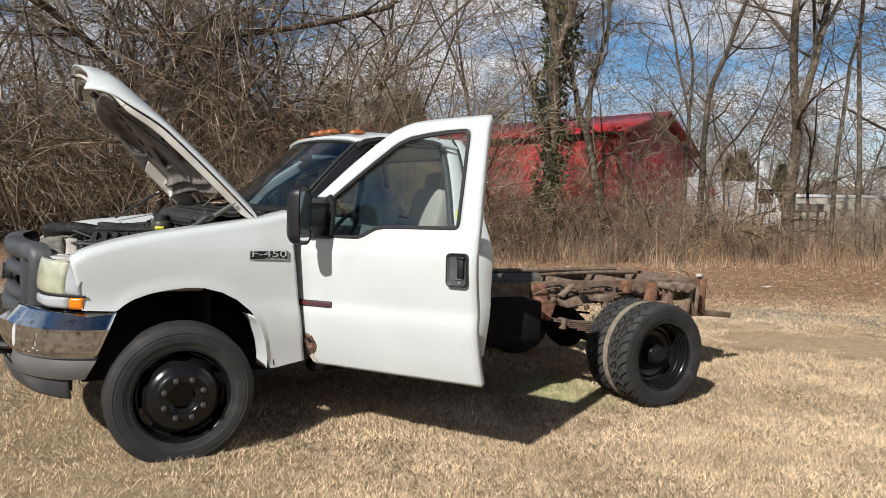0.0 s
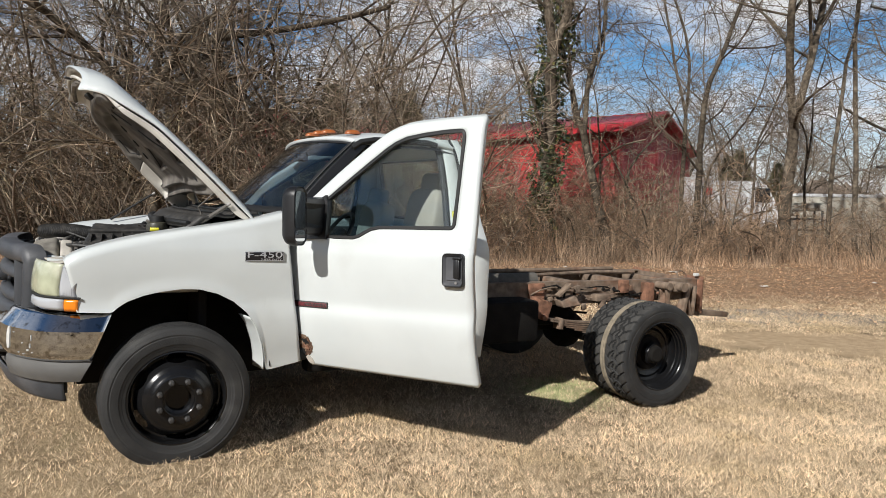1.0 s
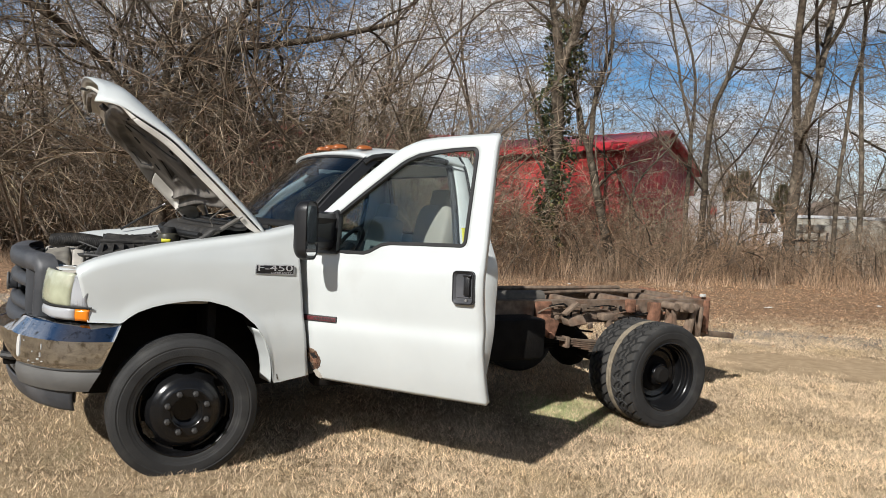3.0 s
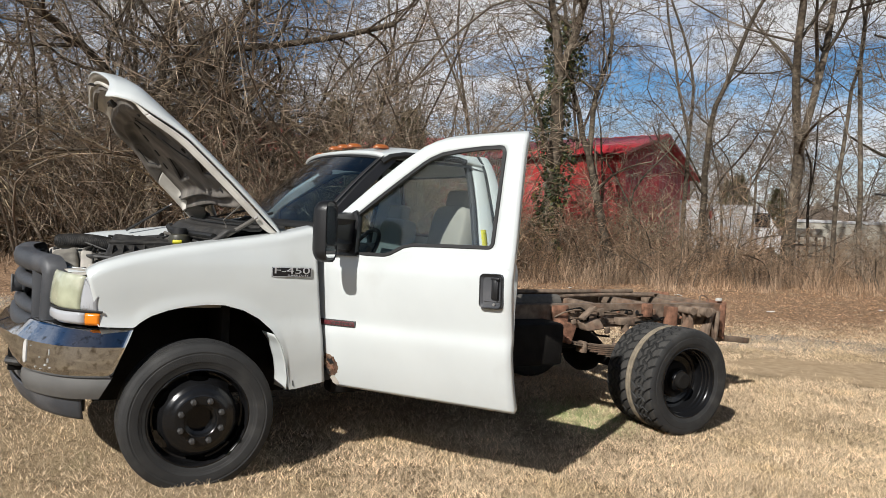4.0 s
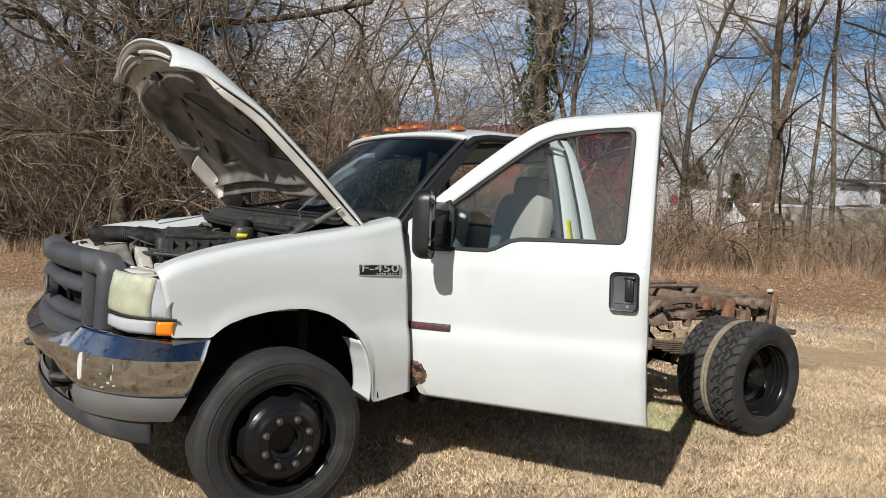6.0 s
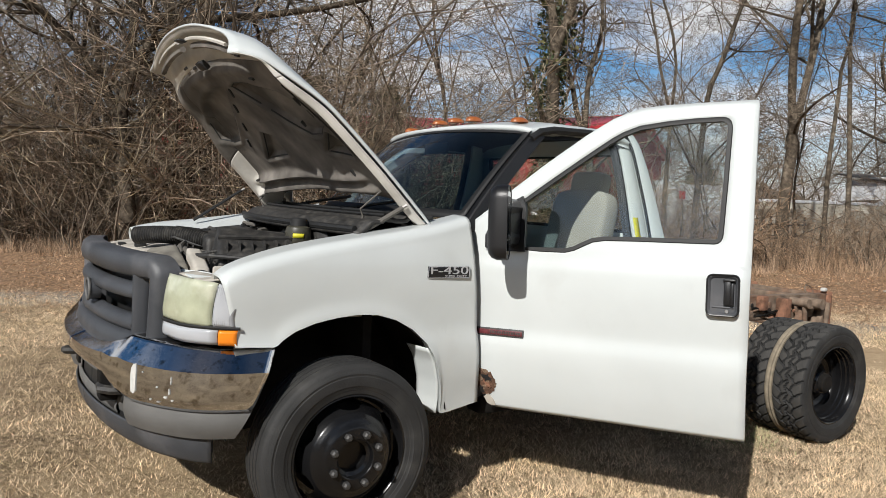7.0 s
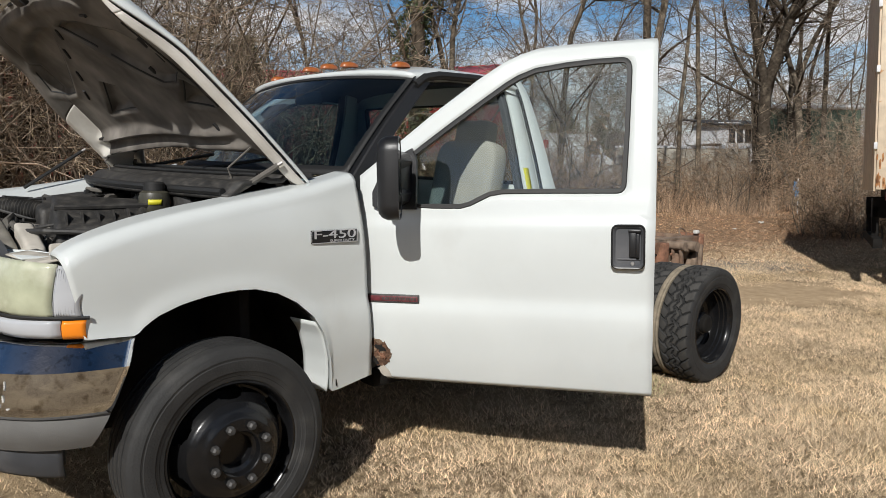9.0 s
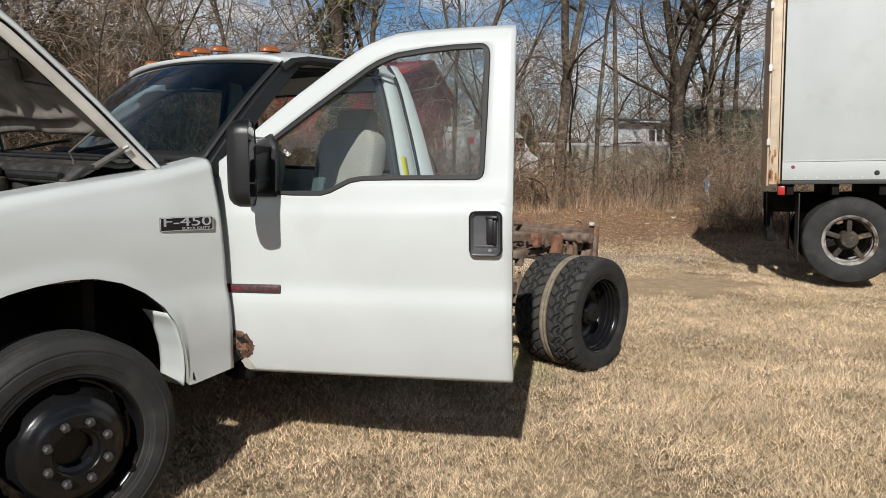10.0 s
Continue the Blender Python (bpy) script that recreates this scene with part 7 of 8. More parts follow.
for k in range(40):
    u, v = -16.5 + 18.0 * (k + rng.random()) / 40, rng.choice((18.9, 20.0, 21.2)) + rng.uniform(-0.6, 0.6)
    shrub(shrubs[k % 4], at_site(u, v, rng.uniform(0, 360), rng.uniform(0.9, 1.9)), "tangled leafless thicket shrub of fine twigs", "thicket beside the lawn")
for k in range(22):
    u = -17.5 + 16.0 * (k + rng.random()) / 22
    shrub(shrubs[k % 4], at_site(u, 20.6 + rng.uniform(-0.8, 2.2), rng.uniform(0, 360), rng.uniform(1.0, 1.3) if -7.0 < u < -4.3 else rng.uniform(2.0, 2.9) if u < -4 else rng.uniform(1.7, 2.1)), "tall tangled leafless thicket shrub", "thicket beside the lawn")
for k in range(9):
    u = 4.5 + 17.5 * (k + rng.random()) / 9
    if 9.0 < u < 12.5:
        continue
    shrub(shrubs[k % 4], at_site(u, 22.5 + rng.uniform(-1.5, 2.0), rng.uniform(0, 360), rng.uniform(0.75, 1.2)), "grey-brown leafless brush behind the trunks", "brush along the lawn's edge")
low = [shrub_mesh(400 + k, 9, 2.0, 1.1, M_WEED) for k in range(3)]
for k in range(66):
    u, v = 0.8 + 19.5 * (k + rng.random()) / 66, rng.uniform(18.2, 21.3)
    shrub((low + low + shrubs[:1])[k % 7], at_site(u, v, rng.uniform(0, 360), rng.uniform(0.75, 1.2) * (0.80 if 5.5 < u < 12.5 else 1.0)), "low reddish-brown leafless brush clump", "brush along the lawn's edge")

for k in range(20):
    u, v = 0.5 + 7.8 * (k + rng.random()) / 20, rng.uniform(19.2, 21.5)
    shrub(low[k % 3], at_site(u, v, rng.uniform(0, 360), rng.uniform(1.0, 1.45)), "reddish-brown leafless brush before the barn", "brush along the lawn's edge")
for k in range(14):
    along, deep = -0.75 + 1.5 * rng.random(), 6.5 + 2.4 * (k + rng.random()) / 14
    spot = Vector((8.485, -0.745, 0)) + Vector((0.344, -0.939, 0)) * along + Vector((0.939, 0.344, 0)) * deep
    shrub((low + shrubs[:1])[k % 4], at_site(*site_uv(spot.x, spot.y), rng.uniform(0, 360), rng.uniform(0.7, 0.95)), "brown leafless brush behind the box truck", "brush along the lawn's edge")
for k in range(8):
    u = 12.3 + 5.5 * (k + rng.random()) / 8
    shrub((low + shrubs[:2])[k % 5], at_site(u, 18.6 + rng.uniform(-0.5, 1.2), rng.uniform(0, 360), rng.uniform(0.85, 1.25)), "brown leafless brush clump under the trees", "brush along the lawn's edge")
n = 60000
u = rg_np.uniform(-17, 22, n)
v = 17.4 + 0.7 * np.sin(u * 0.9) * np.sin(u * 2.3 + 1) + 4.6 * rg_np.random(n) ** 1.3
patch = 0.5 + 0.5 * np.sin(u * 1.3 + np.sin(v * 2)) * np.sin(u * 0.47 + 1.0)
tall = 0.42 + 0.45 * patch + 0.25 * np.sin(u * 4.7 + v) * np.sin(u * 9.1 - v)
tall *= np.where(u < -4, 0.36, np.where(u < 0.5, 0.6, np.where(u > 7.5, 0.66, 1.0))) * np.clip((26 - u) / 12, 0.55, 1)
h = rg_np.uniform(0.25, 1.0, n) ** 1.4 * 1.75 * tall * np.clip((v - 17.1) / 1.0, 0.18, 1)
co, tr = blades(rg_np, u, v, h, rg_np.uniform(0.006, 0.014, n), rg_np.uniform(0.05, 0.8, n), rise_np)
weeds = new("weeds", raw_mesh("weeds", co, tr, M_WEED))
weeds.matrix_world = SITE_M
tagged(weeds, "tall dead tan weeds", "weeds", kind="stuff")

# dry tufts between the lawn and the brush
n = 15000
u = rg_np.uniform(-12, 16, n)
v = 10.5 + 7.5 * rg_np.random(n)
keep = np.sin(u * 2.1 + np.sin(v * 1.7)) * np.sin(v * 2.9 + u) > rg_np.uniform(-0.5, 0.9, n)
u, v = u[keep], v[keep]
co, tr = blades(rg_np, u, v, rg_np.uniform(0.03, 0.13, len(u)), rg_np.uniform(0.005, 0.010, len(u)), rg_np.uniform(0.2, 1.0, len(u)), rise_np)
tufts = new("grass_tufts", raw_mesh("grass_tufts", co, tr, M_WEED))
tufts.matrix_world = SITE_M
tagged(tufts, "sparse dry grass tufts in leaf litter", "grass", kind="stuff")

# dead leaves lying at the wood's edge
n = 70000
v = 9.5 + 9.5 * rg_np.random(n) ** 0.65
u = 17 - 26 * rg_np.random(n) ** 1.25
c = np.stack([u, v, rise_np(u, v) + 0.015], 1)
s = rg_np.uniform(0.012, 0.038, n)[:, None]
t1 = rg_np.normal(size=(n, 3)) * [1, 1, 0.35]; t2 = rg_np.normal(size=(n, 3)) * [1, 1, 0.35]
t1 /= np.linalg.norm(t1, axis=1)[:, None]; t2 /= np.linalg.norm(t2, axis=1)[:, None]
co = np.stack([c - t1 * s, c + t2 * s * 0.6, c + t1 * s], 1).reshape(-1, 3)
M_LEAF = material("dead_leaves", (0.45, 0.275, 0.16), 0.9, var=0.2, second=(0.42, 0.33, 0.22), second_scale=3, island=0.6, spec=0.2)
leaves = new("leaf_litter", raw_mesh("leaf_litter", co, np.arange(3 * n).reshape(-1, 3), M_LEAF))
leaves.matrix_world = SITE_M
tagged(leaves, "scattered dead brown leaves", "leaves", kind="stuff")


# evergreens with drooping needle sprays
M_NEEDLE = material("olive_needles", (0.155, 0.138, 0.075), 0.8, var=0.3, var_scale=2, island=0.5, spec=0.2)


def evergreen(seed, height, radius, n):
    rng = np.random.default_rng(seed)
    z = height * (0.08 + 0.92 * rng.random(n) ** 0.8)
    a = rng.uniform(0, 2 * np.pi, n)
    tier = 0.75 + 0.35 * np.sin(z * 4.2 + 3 * np.sin(a * 3))
    rad = radius * (1.02 - z / height) ** 0.8 * tier * rng.uniform(0.35, 1.0, n) ** 0.6
    c = np.stack([rad * np.cos(a), rad * np.sin(a), z], 1)
    out = np.stack([np.cos(a), np.sin(a), rng.normal(0, 0.35, n)], 1) + rng.normal(0, 0.4, (n, 3))
    side = rng.normal(size=(n, 3))
    side /= np.linalg.norm(side, axis=1)[:, None]
    ln = rng.uniform(0.12, 0.34, n)[:, None]
    co = np.stack([c - side * 0.014, c + side * 0.014, c + out * ln], 1).reshape(-1, 3)
    return co, np.arange(3 * n).reshape(-1, 3)


EVER = raw_mesh("foliage", *evergreen(3, 5.0, 1.5, 11000), M_NEEDLE)
EVER_TRUNK = raw_mesh("trunk", *tubes_np([(0, 0, -0.1, 0, 0, 4.6, 0.10, 0.02)], 8), M_BARK)
for u, v, size in ((-3.4, 23.0, 1.0), (-1.2, 25.5, 1.05), (14.6, 37.5, 0.85), (16.0, 39.5, 0.95), (17.6, 38.5, 0.8)):
    tree((EVER_TRUNK, EVER), at_site(u, v, u * 50, size), "olive-brown evergreen among the bare trees", name="evergreen")

# pale scraps lying in the leaf litter
M_SCRAP = material("pale_scrap", (0.62, 0.60, 0.56), 0.7, var=0.15, var_scale=20)
for k, (u, v, s) in enumerate(((6.4, 14.5, 0.07), (10.3, 16.0, 0.10), (5.2, 16.4, 0.08), (9.0, 15.2, 0.06), (2.9, 17.0, 0.06))):
    rngk = random.Random(k)
    sh = grid(lambda a, b: (s * (a - 0.5) * 2, s * 1.2 * (b - 0.5), s * 0.5 * noise.noise(Vector((a * 3, b * 3, k * 7))) + s * 0.3), 5, 4)
    ob = part("scrap", moved(sh, Matrix.Translation(site(u, v, 0.01)) @ pose(0, 0, 0, 0, 0, rngk.uniform(0, 180))), M_SCRAP, None, thick=0.006)
    tagged(ob, "small pale crumpled scrap among dead leaves", "litter", "scraps in the leaf litter")

# ---- buildings and vehicles beyond the trees ----
M_REDROOF = material("red_metal_roof", (0.50, 0.036, 0.045), 0.4, var=0.12, var_scale=1.2, spec=0.5)
M_REDWALL = material("red_metal_siding", (0.40, 0.034, 0.032), 0.5, var=0.15, var_scale=1.0)
M_PALE = material("pale_painted_metal", (0.68, 0.69, 0.70), 0.5, var=0.1, var_scale=1.5, second=(0.5, 0.5, 0.5), second_scale=2)
M_DARKMETAL = material("dark_weathered_metal", (0.05, 0.05, 0.052), 0.6, var=0.25)
M_PALEWALL = material("stained_pale_wall", (0.50, 0.47, 0.40), 0.9, var=0.2, var_scale=1.5, second=(0.34, 0.31, 0.25), second_scale=1.2)


def corrugated(fn, n, m, amp, normal):
    """A ribbed metal sheet: fn(s, t) in the plane, pushed along normal."""
    def g(s, t):
        p = Vector(fn(s, t)) + Vector(normal) * (amp * (1 if (round(s * n) % 4) in (0, 1) else 0))
        return tuple(p)
    return grid(g, n, m)


def barn(m, length, width, eave, ridge, label, roof_mat=M_REDROOF, wall_mat=M_REDWALL):
    """Ridge along -x from the gable at x = 0; the near eave towards -y."""
    b = thing("barn", label, "barn", m)
    h = width / 2
    for sy in (-1, 1):
        part("roof", corrugated(lambda s, t, sy=sy: (0.35 - (length + 0.7) * s, sy * (h + 0.4) * t, ridge - (ridge - eave) * t * (h + 0.4) / h), int(length * 8), 1, 0.025, (0, 0, 1)), roof_mat, b, thick=0.03)
        part("wall", corrugated(lambda s, t, sy=sy: (-length * s, sy * h, (eave - 0.02) * t - 0.4 * (1 - t)), int(length * 8), 1, 0.03, (0, sy, 0)), wall_mat, b, thick=0.04)
    for x, nx in ((0.0, 1), (-length, -1)):
        n = int(width * 8)
        verts, faces = [], []
        for i in range(n + 1):
            y = -h + width * i / n
            zt = ridge - 0.03 - (ridge - eave) * abs(y) / h
            bump = 0.03 * nx * (1 if i % 4 in (0, 1) else 0)
            verts += [(x + bump, y, -0.4), (x + bump, y, zt)]
        faces = [(2 * i, 2 * i + 2, 2 * i + 3, 2 * i + 1) for i in range(n)]
        part("gable", (verts, faces), wall_mat, b, thick=0.04)
        for sy in (-1, 1):
            part("rake_trim", tube([(x + 0.33 * nx, 0, ridge - 0.02), (x + 0.33 * nx, sy * (h + 0.4), eave - 0.02 - (ridge - eave) * 0.4 / h)], 0.07, 4), wall_mat, b)
    return b


def site_pose(u, v, turn, z=0.0):
    return Matrix.Translation(site(u, v, z)) @ pose(0, 0, 0, 0, 0, SITE_TURN + turn)


barn(site_pose(8.8, 30.0, -33.7), 15, 9.4, 4.1, 5.35, "red metal barn with ribbed roof behind the trees")
barn(site_pose(2.4, 41, -4), 12, 10, 4.6, 6.4, "long red metal barn behind the trees")
barn(site_pose(-7.2, 33, 0), 3.0, 5, 4.3, 5.6, "small red metal barn behind the trees")

# parked vehicles and sheds seen through the trunks
def trailer(m, length, h, label):
    t = thing("trailer", label, "trailer", m)
    part("body", block(-length / 2, length / 2, -1.1, 1.1, 0.75, 0.75 + h, 0.08), M_PALE, t)
    part("chassis", block(-length / 2 + 0.2, length / 2 - 0.1, -0.5, 0.5, 0.5, 0.75, 0.03), M_DARKMETAL, t)
    for x in (-length * 0.3, length * 0.3):
        for y in (-0.95, 0.95):
            part("wheel", moved(lathe([(0.0, -0.10), (0.22, -0.10), (0.24, -0.12), (0.38, -0.12), (0.42, -0.08), (0.42, 0.08), (0.38, 0.12), (0.0, 0.12)], 24), Matrix.Translation((x, y, 0.42))), M_TYRE, t)
    for k in range(int(length / 0.6)):
        part("rib", block(-length / 2 + 0.3 + 0.6 * k, -length / 2 + 0.34 + 0.6 * k, -1.115, -1.09, 0.8, 0.7 + h, 0.005), M_PALE, t)
    return t


trailer(site_pose(9.3, 33.6, 4, 0.2), 4.6, 1.95, "white box trailer behind the trees")
rack = thing("steel_rack", "dark open steel rack under a cream board", "rack", site_pose(11.75, 24.0, -4))
for x in (-0.55, 0.0, 0.55):
    for y in (-0.3, 0.3):
        part("post", block(x - 0.03, x + 0.03, y - 0.03, y + 0.03, -0.2, 1.35, 0.006), M_DARKMETAL, rack)
for z in (0.35, 0.72, 1.08):
    part("shelf", block(-0.6, 0.6, -0.34, 0.34, z - 0.03, z + 0.03, 0.006), M_DARKMETAL, rack)
part("board", block(-0.66, 0.66, -0.36, 0.36, 1.35, 1.60, 0.015), M_PALEWALL, rack, "cream painted board")


def van(m):
    t = thing("van", "white delivery van with a red mark behind the trees", "van", m)
    prof = [(-2.6, 0.45), (-2.65, 1.1), (-2.1, 1.35), (-1.55, 1.95), (-1.2, 2.08), (2.5, 2.1), (2.65, 1.95), (2.68, 0.45)]
    n = len(prof)
    verts = [(x, -0.95 + 0.06 * max(0, z - 1.2), z) for x, z in prof] + [(x, 0.95 - 0.06 * max(0, z - 1.2), z) for x, z in prof]
    part("body", (verts, [tuple(range(n)), tuple(reversed(range(n, 2 * n)))] + [(i, n + i, n + (i + 1) % n, (i + 1) % n) for i in range(n)]), M_PALE, t)
    for sy in (-1, 1):
        part("side_window", block(-1.75, -0.9, sy * 0.955, sy * 0.90, 1.35, 1.85, 0.03), M_SEAL, t)
    part("windscreen", moved(block(-0.02, 0.02, -0.8, 0.8, -0.36, 0.36, 0.02), pose(-1.85, 0, 1.66, 0, 42, 0)), M_SEAL, t)
    part("red_mark", block(1.5, 1.85, 0.93, 0.958, 1.58, 1.85, 0.02), M_REDROOF, t)
    for x in (-1.8, 1.75):
        for y in (-0.85, 0.85):
            part("wheel", moved(lathe([(0.0, -0.10), (0.2, -0.10), (0.22, -0.12), (0.32, -0.12), (0.35, -0.08), (0.35, 0.08), (0.32, 0.12), (0.0, 0.12)], 24), Matrix.Translation((x, y, 0.35))), M_TYRE, t)
    return t


van(site_pose(12.8, 33, 184, 0.1) @ Matrix.Diagonal((0.8, 1.25, 1.25, 1)))

# a long pale wall with posts and a shed with a lean-to roof
wall = thing("yard_wall", "long low pale yard wall behind the trees", "wall", site_pose(17.1, 29.5, 2))
part("wall_panel", block(-3.3, 3.3, -0.08, 0.08, -0.3, 2.0, 0.02), M_PALEWALL, wall)
part("coping", block(-3.35, 3.35, -0.12, 0.12, 2.0, 2.12, 0.02), M_PALE, wall)
for k in range(4):
    part("wall_post", block(-3.2 + 2.13 * k - 0.08, -3.2 + 2.13 * k + 0.08, -0.14, 0.14, -0.3, 2.05, 0.02), M_PALEWALL, wall)
shed = thing("shed", "white shed with a dark lean-to roof behind the trees", "shed", site_pose(23.6, 34, 4, 1.2) @ Matrix.Scale(0.72, 4))
part("wall", block(-2.2, 3.4, -0.1, 3.0, -0.3, 3.2, 0.03), M_PALE, shed)
part("roof", (lambda v=[(-2.8, -0.5, 3.05), (3.9, -0.5, 3.05), (3.9, 3.4, 3.7), (-2.8, 3.4, 3.7)]: (v, [(0, 1, 2, 3)]))(), M_DARKMETAL, shed, thick=0.12)
gable = [(-2.9, 1.7), (-2.2, 3.15), (-2.2, 1.7)]
part("side_slope", ([(x, -0.12, z) for x, z in gable] + [(x, 2.9, z) for x, z in gable], [(0, 1, 2), (5, 4, 3), (0, 3, 4, 1), (1, 4, 5, 2), (2, 5, 3, 0)]), M_PALE, shed)
part("lean_to", (lambda v=[(-0.6, -2.2, 2.75), (4.2, -2.2, 2.75), (4.2, -0.1, 3.2), (-0.6, -0.1, 3.2)]: (v, [(0, 1, 2, 3)]))(), M_DARKMETAL, shed, thick=0.1)
for x in (-0.4, 1.0, 2.4, 4.0):
    part("post", block(x - 0.06, x + 0.06, -2.1, -1.98, -0.3, 2.8, 0.01), M_DARKMETAL, shed)
for x in (-1.6, -0.9, -0.2, 0.5, 1.2, 1.9):
    part("window", block(x, x + 0.5, -0.13, -0.09, 1.75, 2.7, 0.01), M_DARKMETAL, shed)
M_TARP = material("green_tarp", (0.045, 0.075, 0.05), 0.7, var=0.2, var_scale=2, bump=0.4, bump_scale=5)
tarp = thing("tarp_screen", "dark green tarp screen under a pale rail", "screen", site_pose(19.2, 24.5, 0))
part("sheet", grid(lambda s, t: (-2.2 + 4.4 * s, 0.06 * math.sin(9 * s * 6.28) * (1 - t), 0.2 + 3.1 * t), 60, 4), M_TARP, tarp, thick=0.01)
part("rail", tube([(-2.3, 0, 3.38), (2.3, 0, 3.42)], 0.07, 8), M_PALE, tarp)
for x in (-2.2, 0, 2.2):
    part("post", tube([(x, 0.06, -0.3), (x, 0.06, 3.38)], 0.05, 8), M_DARKMETAL, tarp)

# far wood that closes the view
far_rng = random.Random(9)
far_kinds = [tree_meshes(140 + k, 8.5 + k, 0.10, forks=2, fork_at=0.28, wob=0.1, spread=1.05, top=2, fine=0.011) for k in range(3)]
for k in range(16):
    u, v = far_rng.uniform(-20, 60), far_rng.uniform(40, 60)
    tree(far_kinds[k % 3], at_site(u, v, far_rng.uniform(0, 360), far_rng.uniform(0.8, 1.2)), "bare tree in the far wood", group="far wood")
for k in range(30):
    u, v = 9 + 36 * (k + far_rng.random()) / 30, far_rng.uniform(35.5, 46)
    tree(far_kinds[k % 3], at_site(u, v, far_rng.uniform(0, 360), far_rng.uniform(0.6, 0.95)), "bare tree in the far wood", group="far wood")
for k in range(70):
    u, v = -18 + 78 * (k + far_rng.random()) / 70, far_rng.uniform(46, 66)
    tree(far_kinds[k % 3], at_site(u, v, far_rng.uniform(0, 360), far_rng.uniform(0.65, 1.0)), "bare tree in the far wood", group="far wood")
M_FARWOOD = material("far_wood", (0.15, 0.12, 0.10), 1.0, var=0.35, var_scale=0.6, bump=1.0, bump_scale=2)
def far_ridge(s, t):
    a = 2 * math.pi * s
    top = 8.0 + 3.0 * noise.noise(Vector((14 * math.sin(a), 14 * math.cos(a), 0))) + 1.1 * noise.noise(Vector((60 * math.sin(a), 60 * math.cos(a), 4))) + 0.7 * noise.noise(Vector((220 * math.sin(a), 220 * math.cos(a), 7)))
    return (110 * math.sin(a), 110 * math.cos(a), top * t - 1)
ridge = new("backdrop", mesh_from("backdrop", *grid(far_ridge, 3600, 2, close_u=True), M_FARWOOD, 60))
ridge.matrix_world = SITE_M
tagged(ridge, "distant grey-brown winter woodland", "woodland", kind="structure")

# unseen woodland added behind the camera; it dims sky reflections in glass
def unseen_wood(s, t):
    a = math.pi * (0.62 + 0.76 * s)
    r = 34 + 5 * noise.noise(Vector((9 * s, 2, 0)))
    top = 9.0 + 3.0 * noise.noise(Vector((14 * s, 0, 1))) + 2.0 * noise.noise(Vector((60 * s, 0, 5))) + 1.0 * noise.noise(Vector((190 * s, 0, 9)))
    return (r * math.sin(a), r * math.cos(a) + 1.5 * noise.noise(Vector((50 * s, 8 * t, 3))), top * t - 0.5)


wood = new("backdrop_wood", mesh_from("backdrop_wood", *grid(unseen_wood, 500, 10), M_FARWOOD, 60))
wood.matrix_world = SITE_M
tagged(wood, "unseen woodland added behind the camera to dim reflections", "woodland", kind="structure")

# ---- box truck at the lawn's edge ----
BOX_A, BOX_B = Vector((0.3438, -0.939, 0)).normalized(), Vector((0.939, 0.3438, 0)).normalized()
BOX_O = Vector((8.485, -0.745, 0))
bz = 0.09
BOX_M = Matrix(((BOX_A.x, BOX_B.x, 0, BOX_O.x), (BOX_A.y, BOX_B.y, 0, BOX_O.y), (0, 0, 1, bz), (0, 0, 0, 1)))
M_BOX = material("aged_white_panel", (0.48, 0.508, 0.503), 0.55, var=0.06, var_scale=1.5, second=(0.43, 0.43, 0.41), second_scale=2.5, second_at=(0.55, 0.8))
M_POST = material("rust_streaked_cream_paint", (0.55, 0.45, 0.33), 0.6, var=0.15, var_scale=8, second=(0.40, 0.20, 0.08), second_scale=7, second_at=(0.64, 0.70))
M_MARKER = material("red_marker", (0.4, 0.03, 0.03), 0.3)
box_truck = thing("box_truck", "tall white box truck body on large black wheels", "truck", BOX_M)
FLOOR = 1.24
body = part("body", block(0.10, 6.6, 0.0, 2.4, FLOOR, FLOOR + 2.5, 0.01), M_BOX, box_truck, "aged white side panels")
part("rub_rail", block(0.10, 6.6, -0.018, 0.02, FLOOR + 0.02, FLOOR + 0.25, 0.006), M_BOX, body)
part("rail_lip", tube([(0.10, -0.02, FLOOR + 0.25), (6.6, -0.02, FLOOR + 0.25)], 0.008, 6), M_BOX, body)
part("floor_lip", block(0.10, 6.6, -0.012, 0.05, FLOOR - 0.03, FLOOR + 0.01, 0.004), M_DARKMETAL, body)
part("corner_post", block(-0.05, 0.055, -0.02, 0.08, FLOOR - 0.03, FLOOR + 2.55, 0.012), M_POST, body, "cream corner post streaked with rust")
part("post_rib", block(0.06, 0.08, -0.028, 0.0, FLOOR - 0.02, FLOOR + 2.5, 0.006), M_POST, body)
part("rear_frame", block(-0.075, -0.045, 0.0, 2.4, FLOOR - 0.05, FLOOR + 2.55, 0.01), M_POST, body)
M_STREAK = material("orange_rust", (0.36, 0.17, 0.065), 0.9, var=0.4, var_scale=18, second=(0.20, 0.09, 0.04), second_scale=12)
streaks = random.Random(5)
for k in range(12):
    x, z0, h = streaks.uniform(-0.045, 0.05), FLOOR - 0.02 + streaks.random() ** 2 * 0.55, streaks.uniform(0.03, 0.16)
    w = streaks.uniform(0.004, 0.014)
    ring = [(x + w * math.cos(a) * streaks.uniform(0.6, 1.3), z0 + h / 2 + h / 2 * math.sin(a) * streaks.uniform(0.7, 1.2)) for a in np.linspace(0, 2 * math.pi, 12, endpoint=False)]
    part("rust_streak", ([(px, -0.0225, pz) for px, pz in ring] + [(px, -0.018, pz) for px, pz in ring], [tuple(range(12))] + [(i, (i + 1) % 12, 12 + (i + 1) % 12, 12 + i) for i in range(12)]), M_STREAK, body)
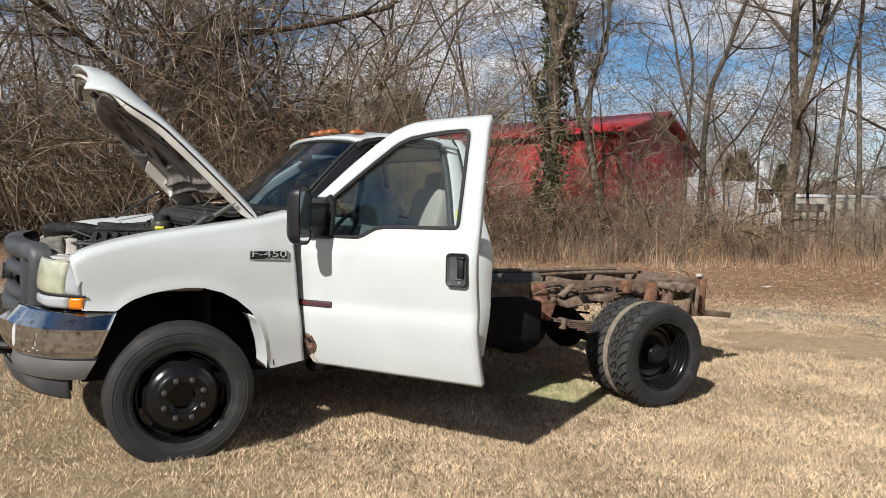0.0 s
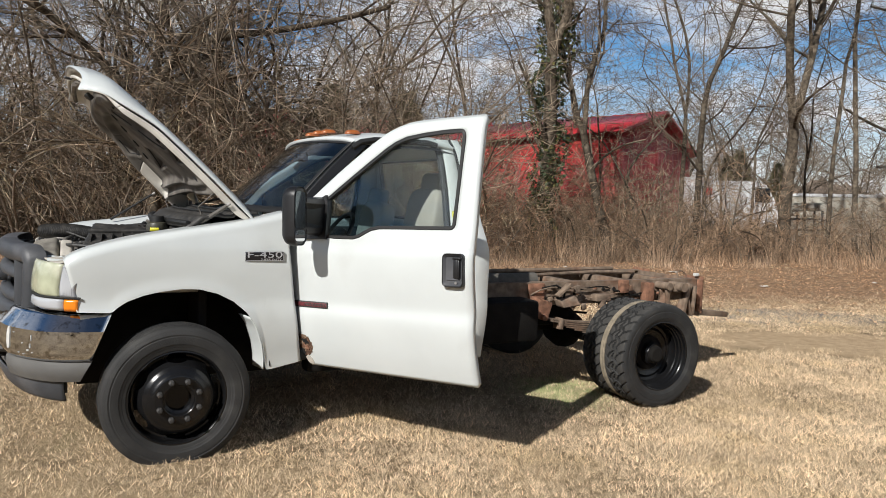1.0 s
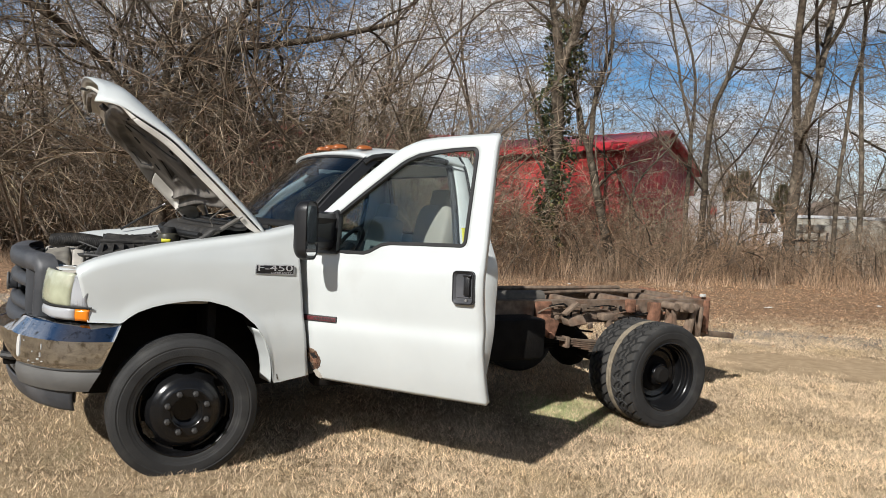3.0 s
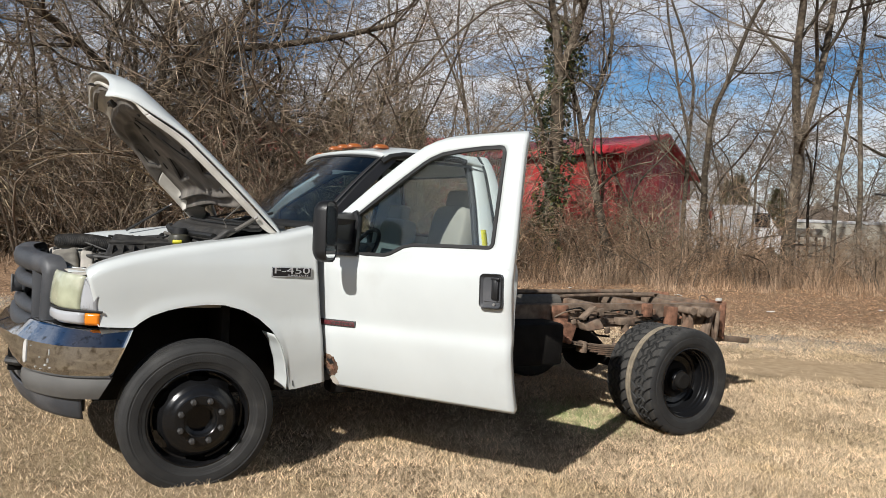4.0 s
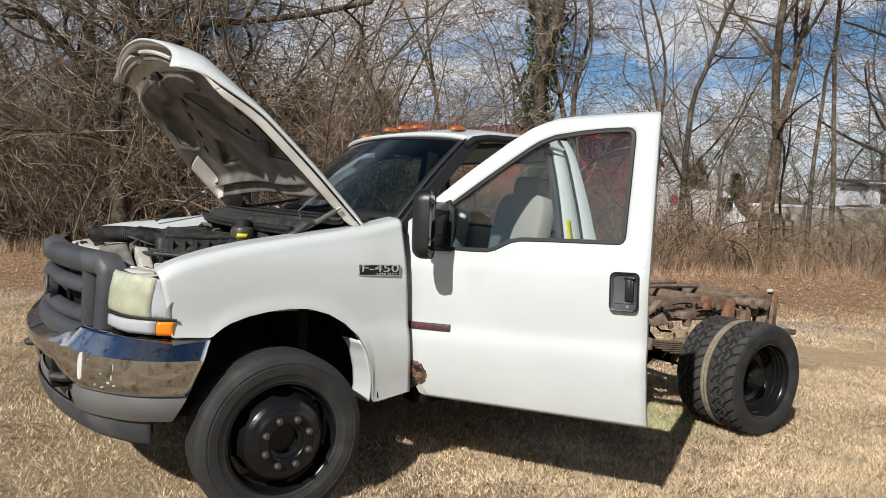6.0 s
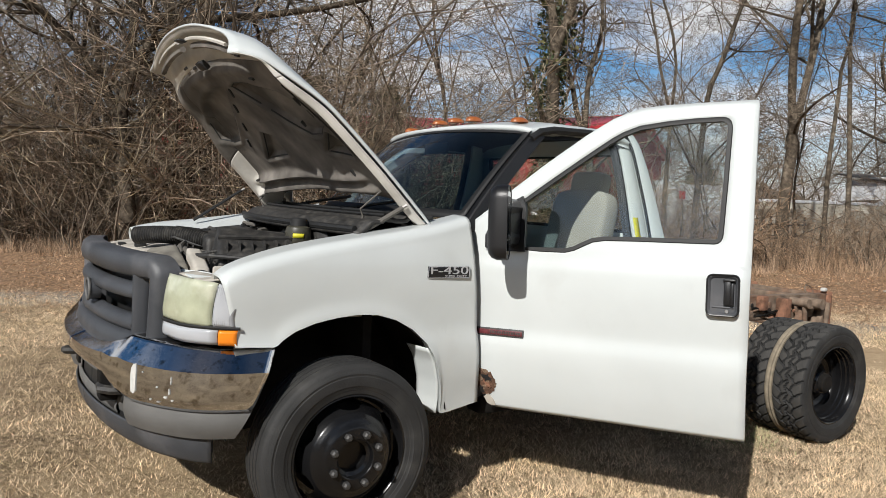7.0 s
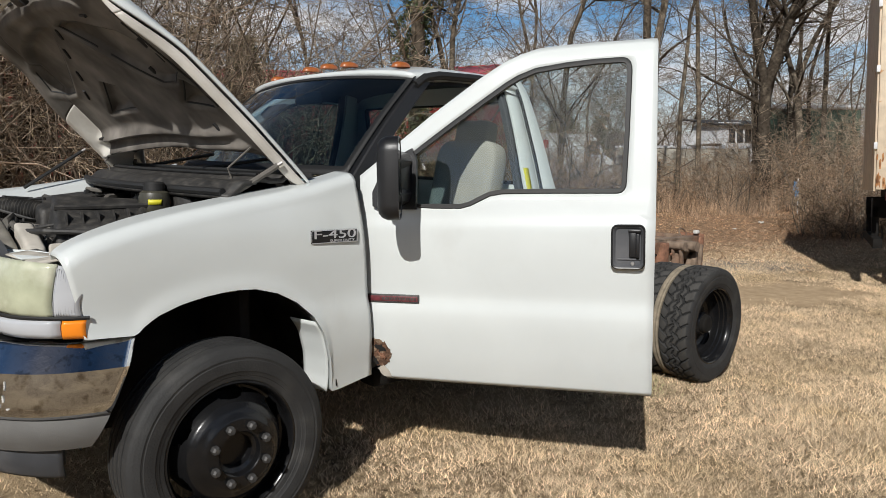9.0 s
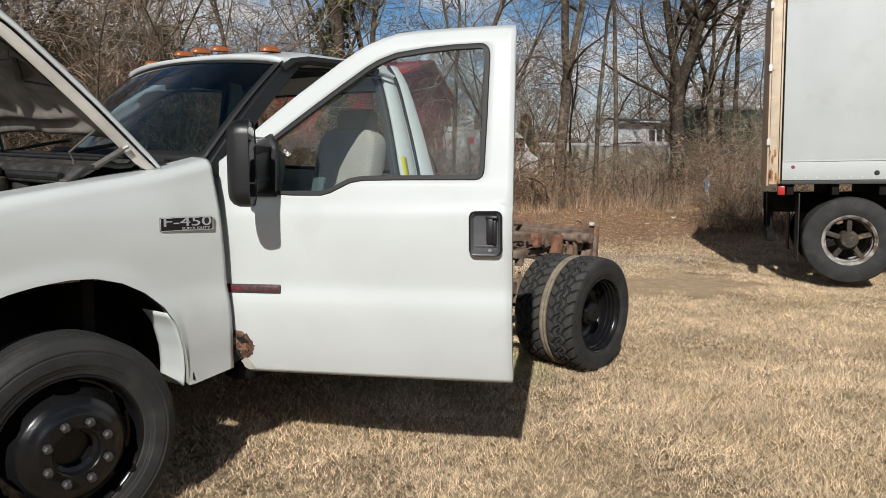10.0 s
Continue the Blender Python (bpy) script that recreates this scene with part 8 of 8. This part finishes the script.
for z in (0.45, 1.35, 2.1):
    part("door_hinge", block(-0.085, -0.045, -0.035, 0.01, FLOOR + z, FLOOR + z + 0.08, 0.006), M_PALE, body)
for x in np.arange(0.25, 6.4, 0.12):
    part("rivet", lathe([(0.0, -0.005), (0.007, -0.004), (0.009, 0.0)], 8), M_PALE, body).matrix_local = Matrix.Translation((float(x), -0.018, FLOOR + 0.05))
part("marker_light", moved(lathe([(0.0, -0.014), (0.016, -0.012), (0.022, 0.0)], 16), Matrix.Translation((0.22, -0.018, FLOOR + 0.18))), M_MARKER, body, "small round red marker")
part("marker_light", moved(lathe([(0.0, -0.012), (0.022, -0.01), (0.03, 0.0)], 16), Matrix.Translation((1.12, -0.018, FLOOR + 0.10))), M_SEAL, body)
part("tail_light", block(0.06, 0.14, -0.01, 0.03, FLOOR - 0.16, FLOOR - 0.05, 0.008), M_MARKER, body, "red tail light under the floor")
for y in (0.65, 1.75):
    part("chassis_rail", block(-0.05, 6.5, y - 0.05, y + 0.05, 0.85, 1.10, 0.01), M_GREASESHADE, box_truck)
for x in np.arange(0.2, 6.5, 0.5):
    part("cross_bearer", block(float(x) - 0.04, float(x) + 0.04, 0.04, 2.36, 1.08, FLOOR - 0.02, 0.006), M_GREASESHADE, box_truck)
part("rear_bumper", both(block(-0.05, 0.05, 0.1, 2.3, 0.50, 0.62, 0.01), block(-0.04, 0.04, 0.6, 0.7, 0.5, 1.0, 0.01), block(-0.04, 0.04, 1.7, 1.8, 0.5, 1.0, 0.01)), M_GREASESHADE, box_truck)
for y in (0.05, 1.78):
    part("mud_flap", block(0.30, 0.315, y, y + 0.57, 0.25, 1.10, 0.005), M_SEAL, box_truck)
M_OLDRIM = material("rust_pitted_rim", (0.30, 0.29, 0.27), 0.6, var=0.4, var_scale=14, second=(0.10, 0.06, 0.035), second_scale=9, second_at=(0.45, 0.6))
BIG_TYRE = mesh_from("tyre", *lathe([(0.29, -0.10), (0.30, -0.125), (0.33, -0.138), (0.40, -0.142), (0.46, -0.136), (0.505, -0.122), (0.522, -0.10), (0.525, -0.04), (0.515, -0.035), (0.515, -0.025), (0.525, -0.02), (0.525, 0.02), (0.515, 0.025), (0.515, 0.035), (0.525, 0.04), (0.522, 0.10), (0.505, 0.122), (0.40, 0.142), (0.30, 0.125), (0.29, 0.10)], 72), M_TYRE, 30)
RIM_RING = mesh_from("rim", *lathe([(0.285, -0.12), (0.305, -0.13), (0.30, -0.115), (0.27, -0.105), (0.262, -0.06), (0.25, -0.05), (0.25, 0.08)], 48), M_OLDRIM, 35)
def spoke_hub():
    shapes = [lathe([(0.0, -0.14), (0.085, -0.14), (0.10, -0.12), (0.105, -0.06), (0.12, 0.02), (0.12, 0.08)], 24)]
    for k in range(5):
        a = 2 * math.pi * k / 5 + 0.3
        shapes.append(moved(block(0.08, 0.27, -0.06, 0.02, -0.03, 0.03, 0.015), pose(0, 0, 0, 0, -math.degrees(a), 0)))
    return both(*shapes)
M_HUB = material("rusty_cast_hub", (0.05, 0.04, 0.032), 0.85, var=0.4, var_scale=14, second=(0.20, 0.14, 0.075), second_scale=11, second_at=(0.55, 0.7))
HUB_MESH = mesh_from("hub", *spoke_hub(), M_HUB, 35)
for x in (0.87, 5.6):
    for y, t in ((0.14, 0), (0.44, 0), (2.26, 180), (1.96, 180)):
        if x > 5 and y in (0.44, 1.96):
            continue
        w = part("wheel", RIM_RING, None, box_truck, "spoked truck wheel with black tyre")
        w.matrix_local = Matrix.Translation((x, y + 0.02, 0.53)) @ pose(0, 0, 0, 0, 0, t)
        part("tyre", BIG_TYRE, None, w)
        part("hub", HUB_MESH, None, w)
    part("axle", tube([(x, 0.2, 0.52), (x, 2.2, 0.52)], 0.07, 10), M_GREASESHADE, box_truck)

# a marker stake with a blue ribbon, and litter
stake = thing("marker_stake", "thin white stake with a blue ribbon", "stake", Matrix.Translation(site(12.35, 17.2)))
part("stake", tube([(0, 0, -0.1), (0.0, 0.0, 0.95)], 0.014, 6), M_CHIP, stake)
M_BLUE = material("blue_ribbon", (0.05, 0.30, 0.60), 0.5)
part("ribbon", grid(lambda s, t: (-0.02 - 0.22 * t, 0.03 * math.sin(5 * s), 0.86 - 0.30 * s - 0.14 * t * s), 8, 3), M_BLUE, stake, thick=0.004)
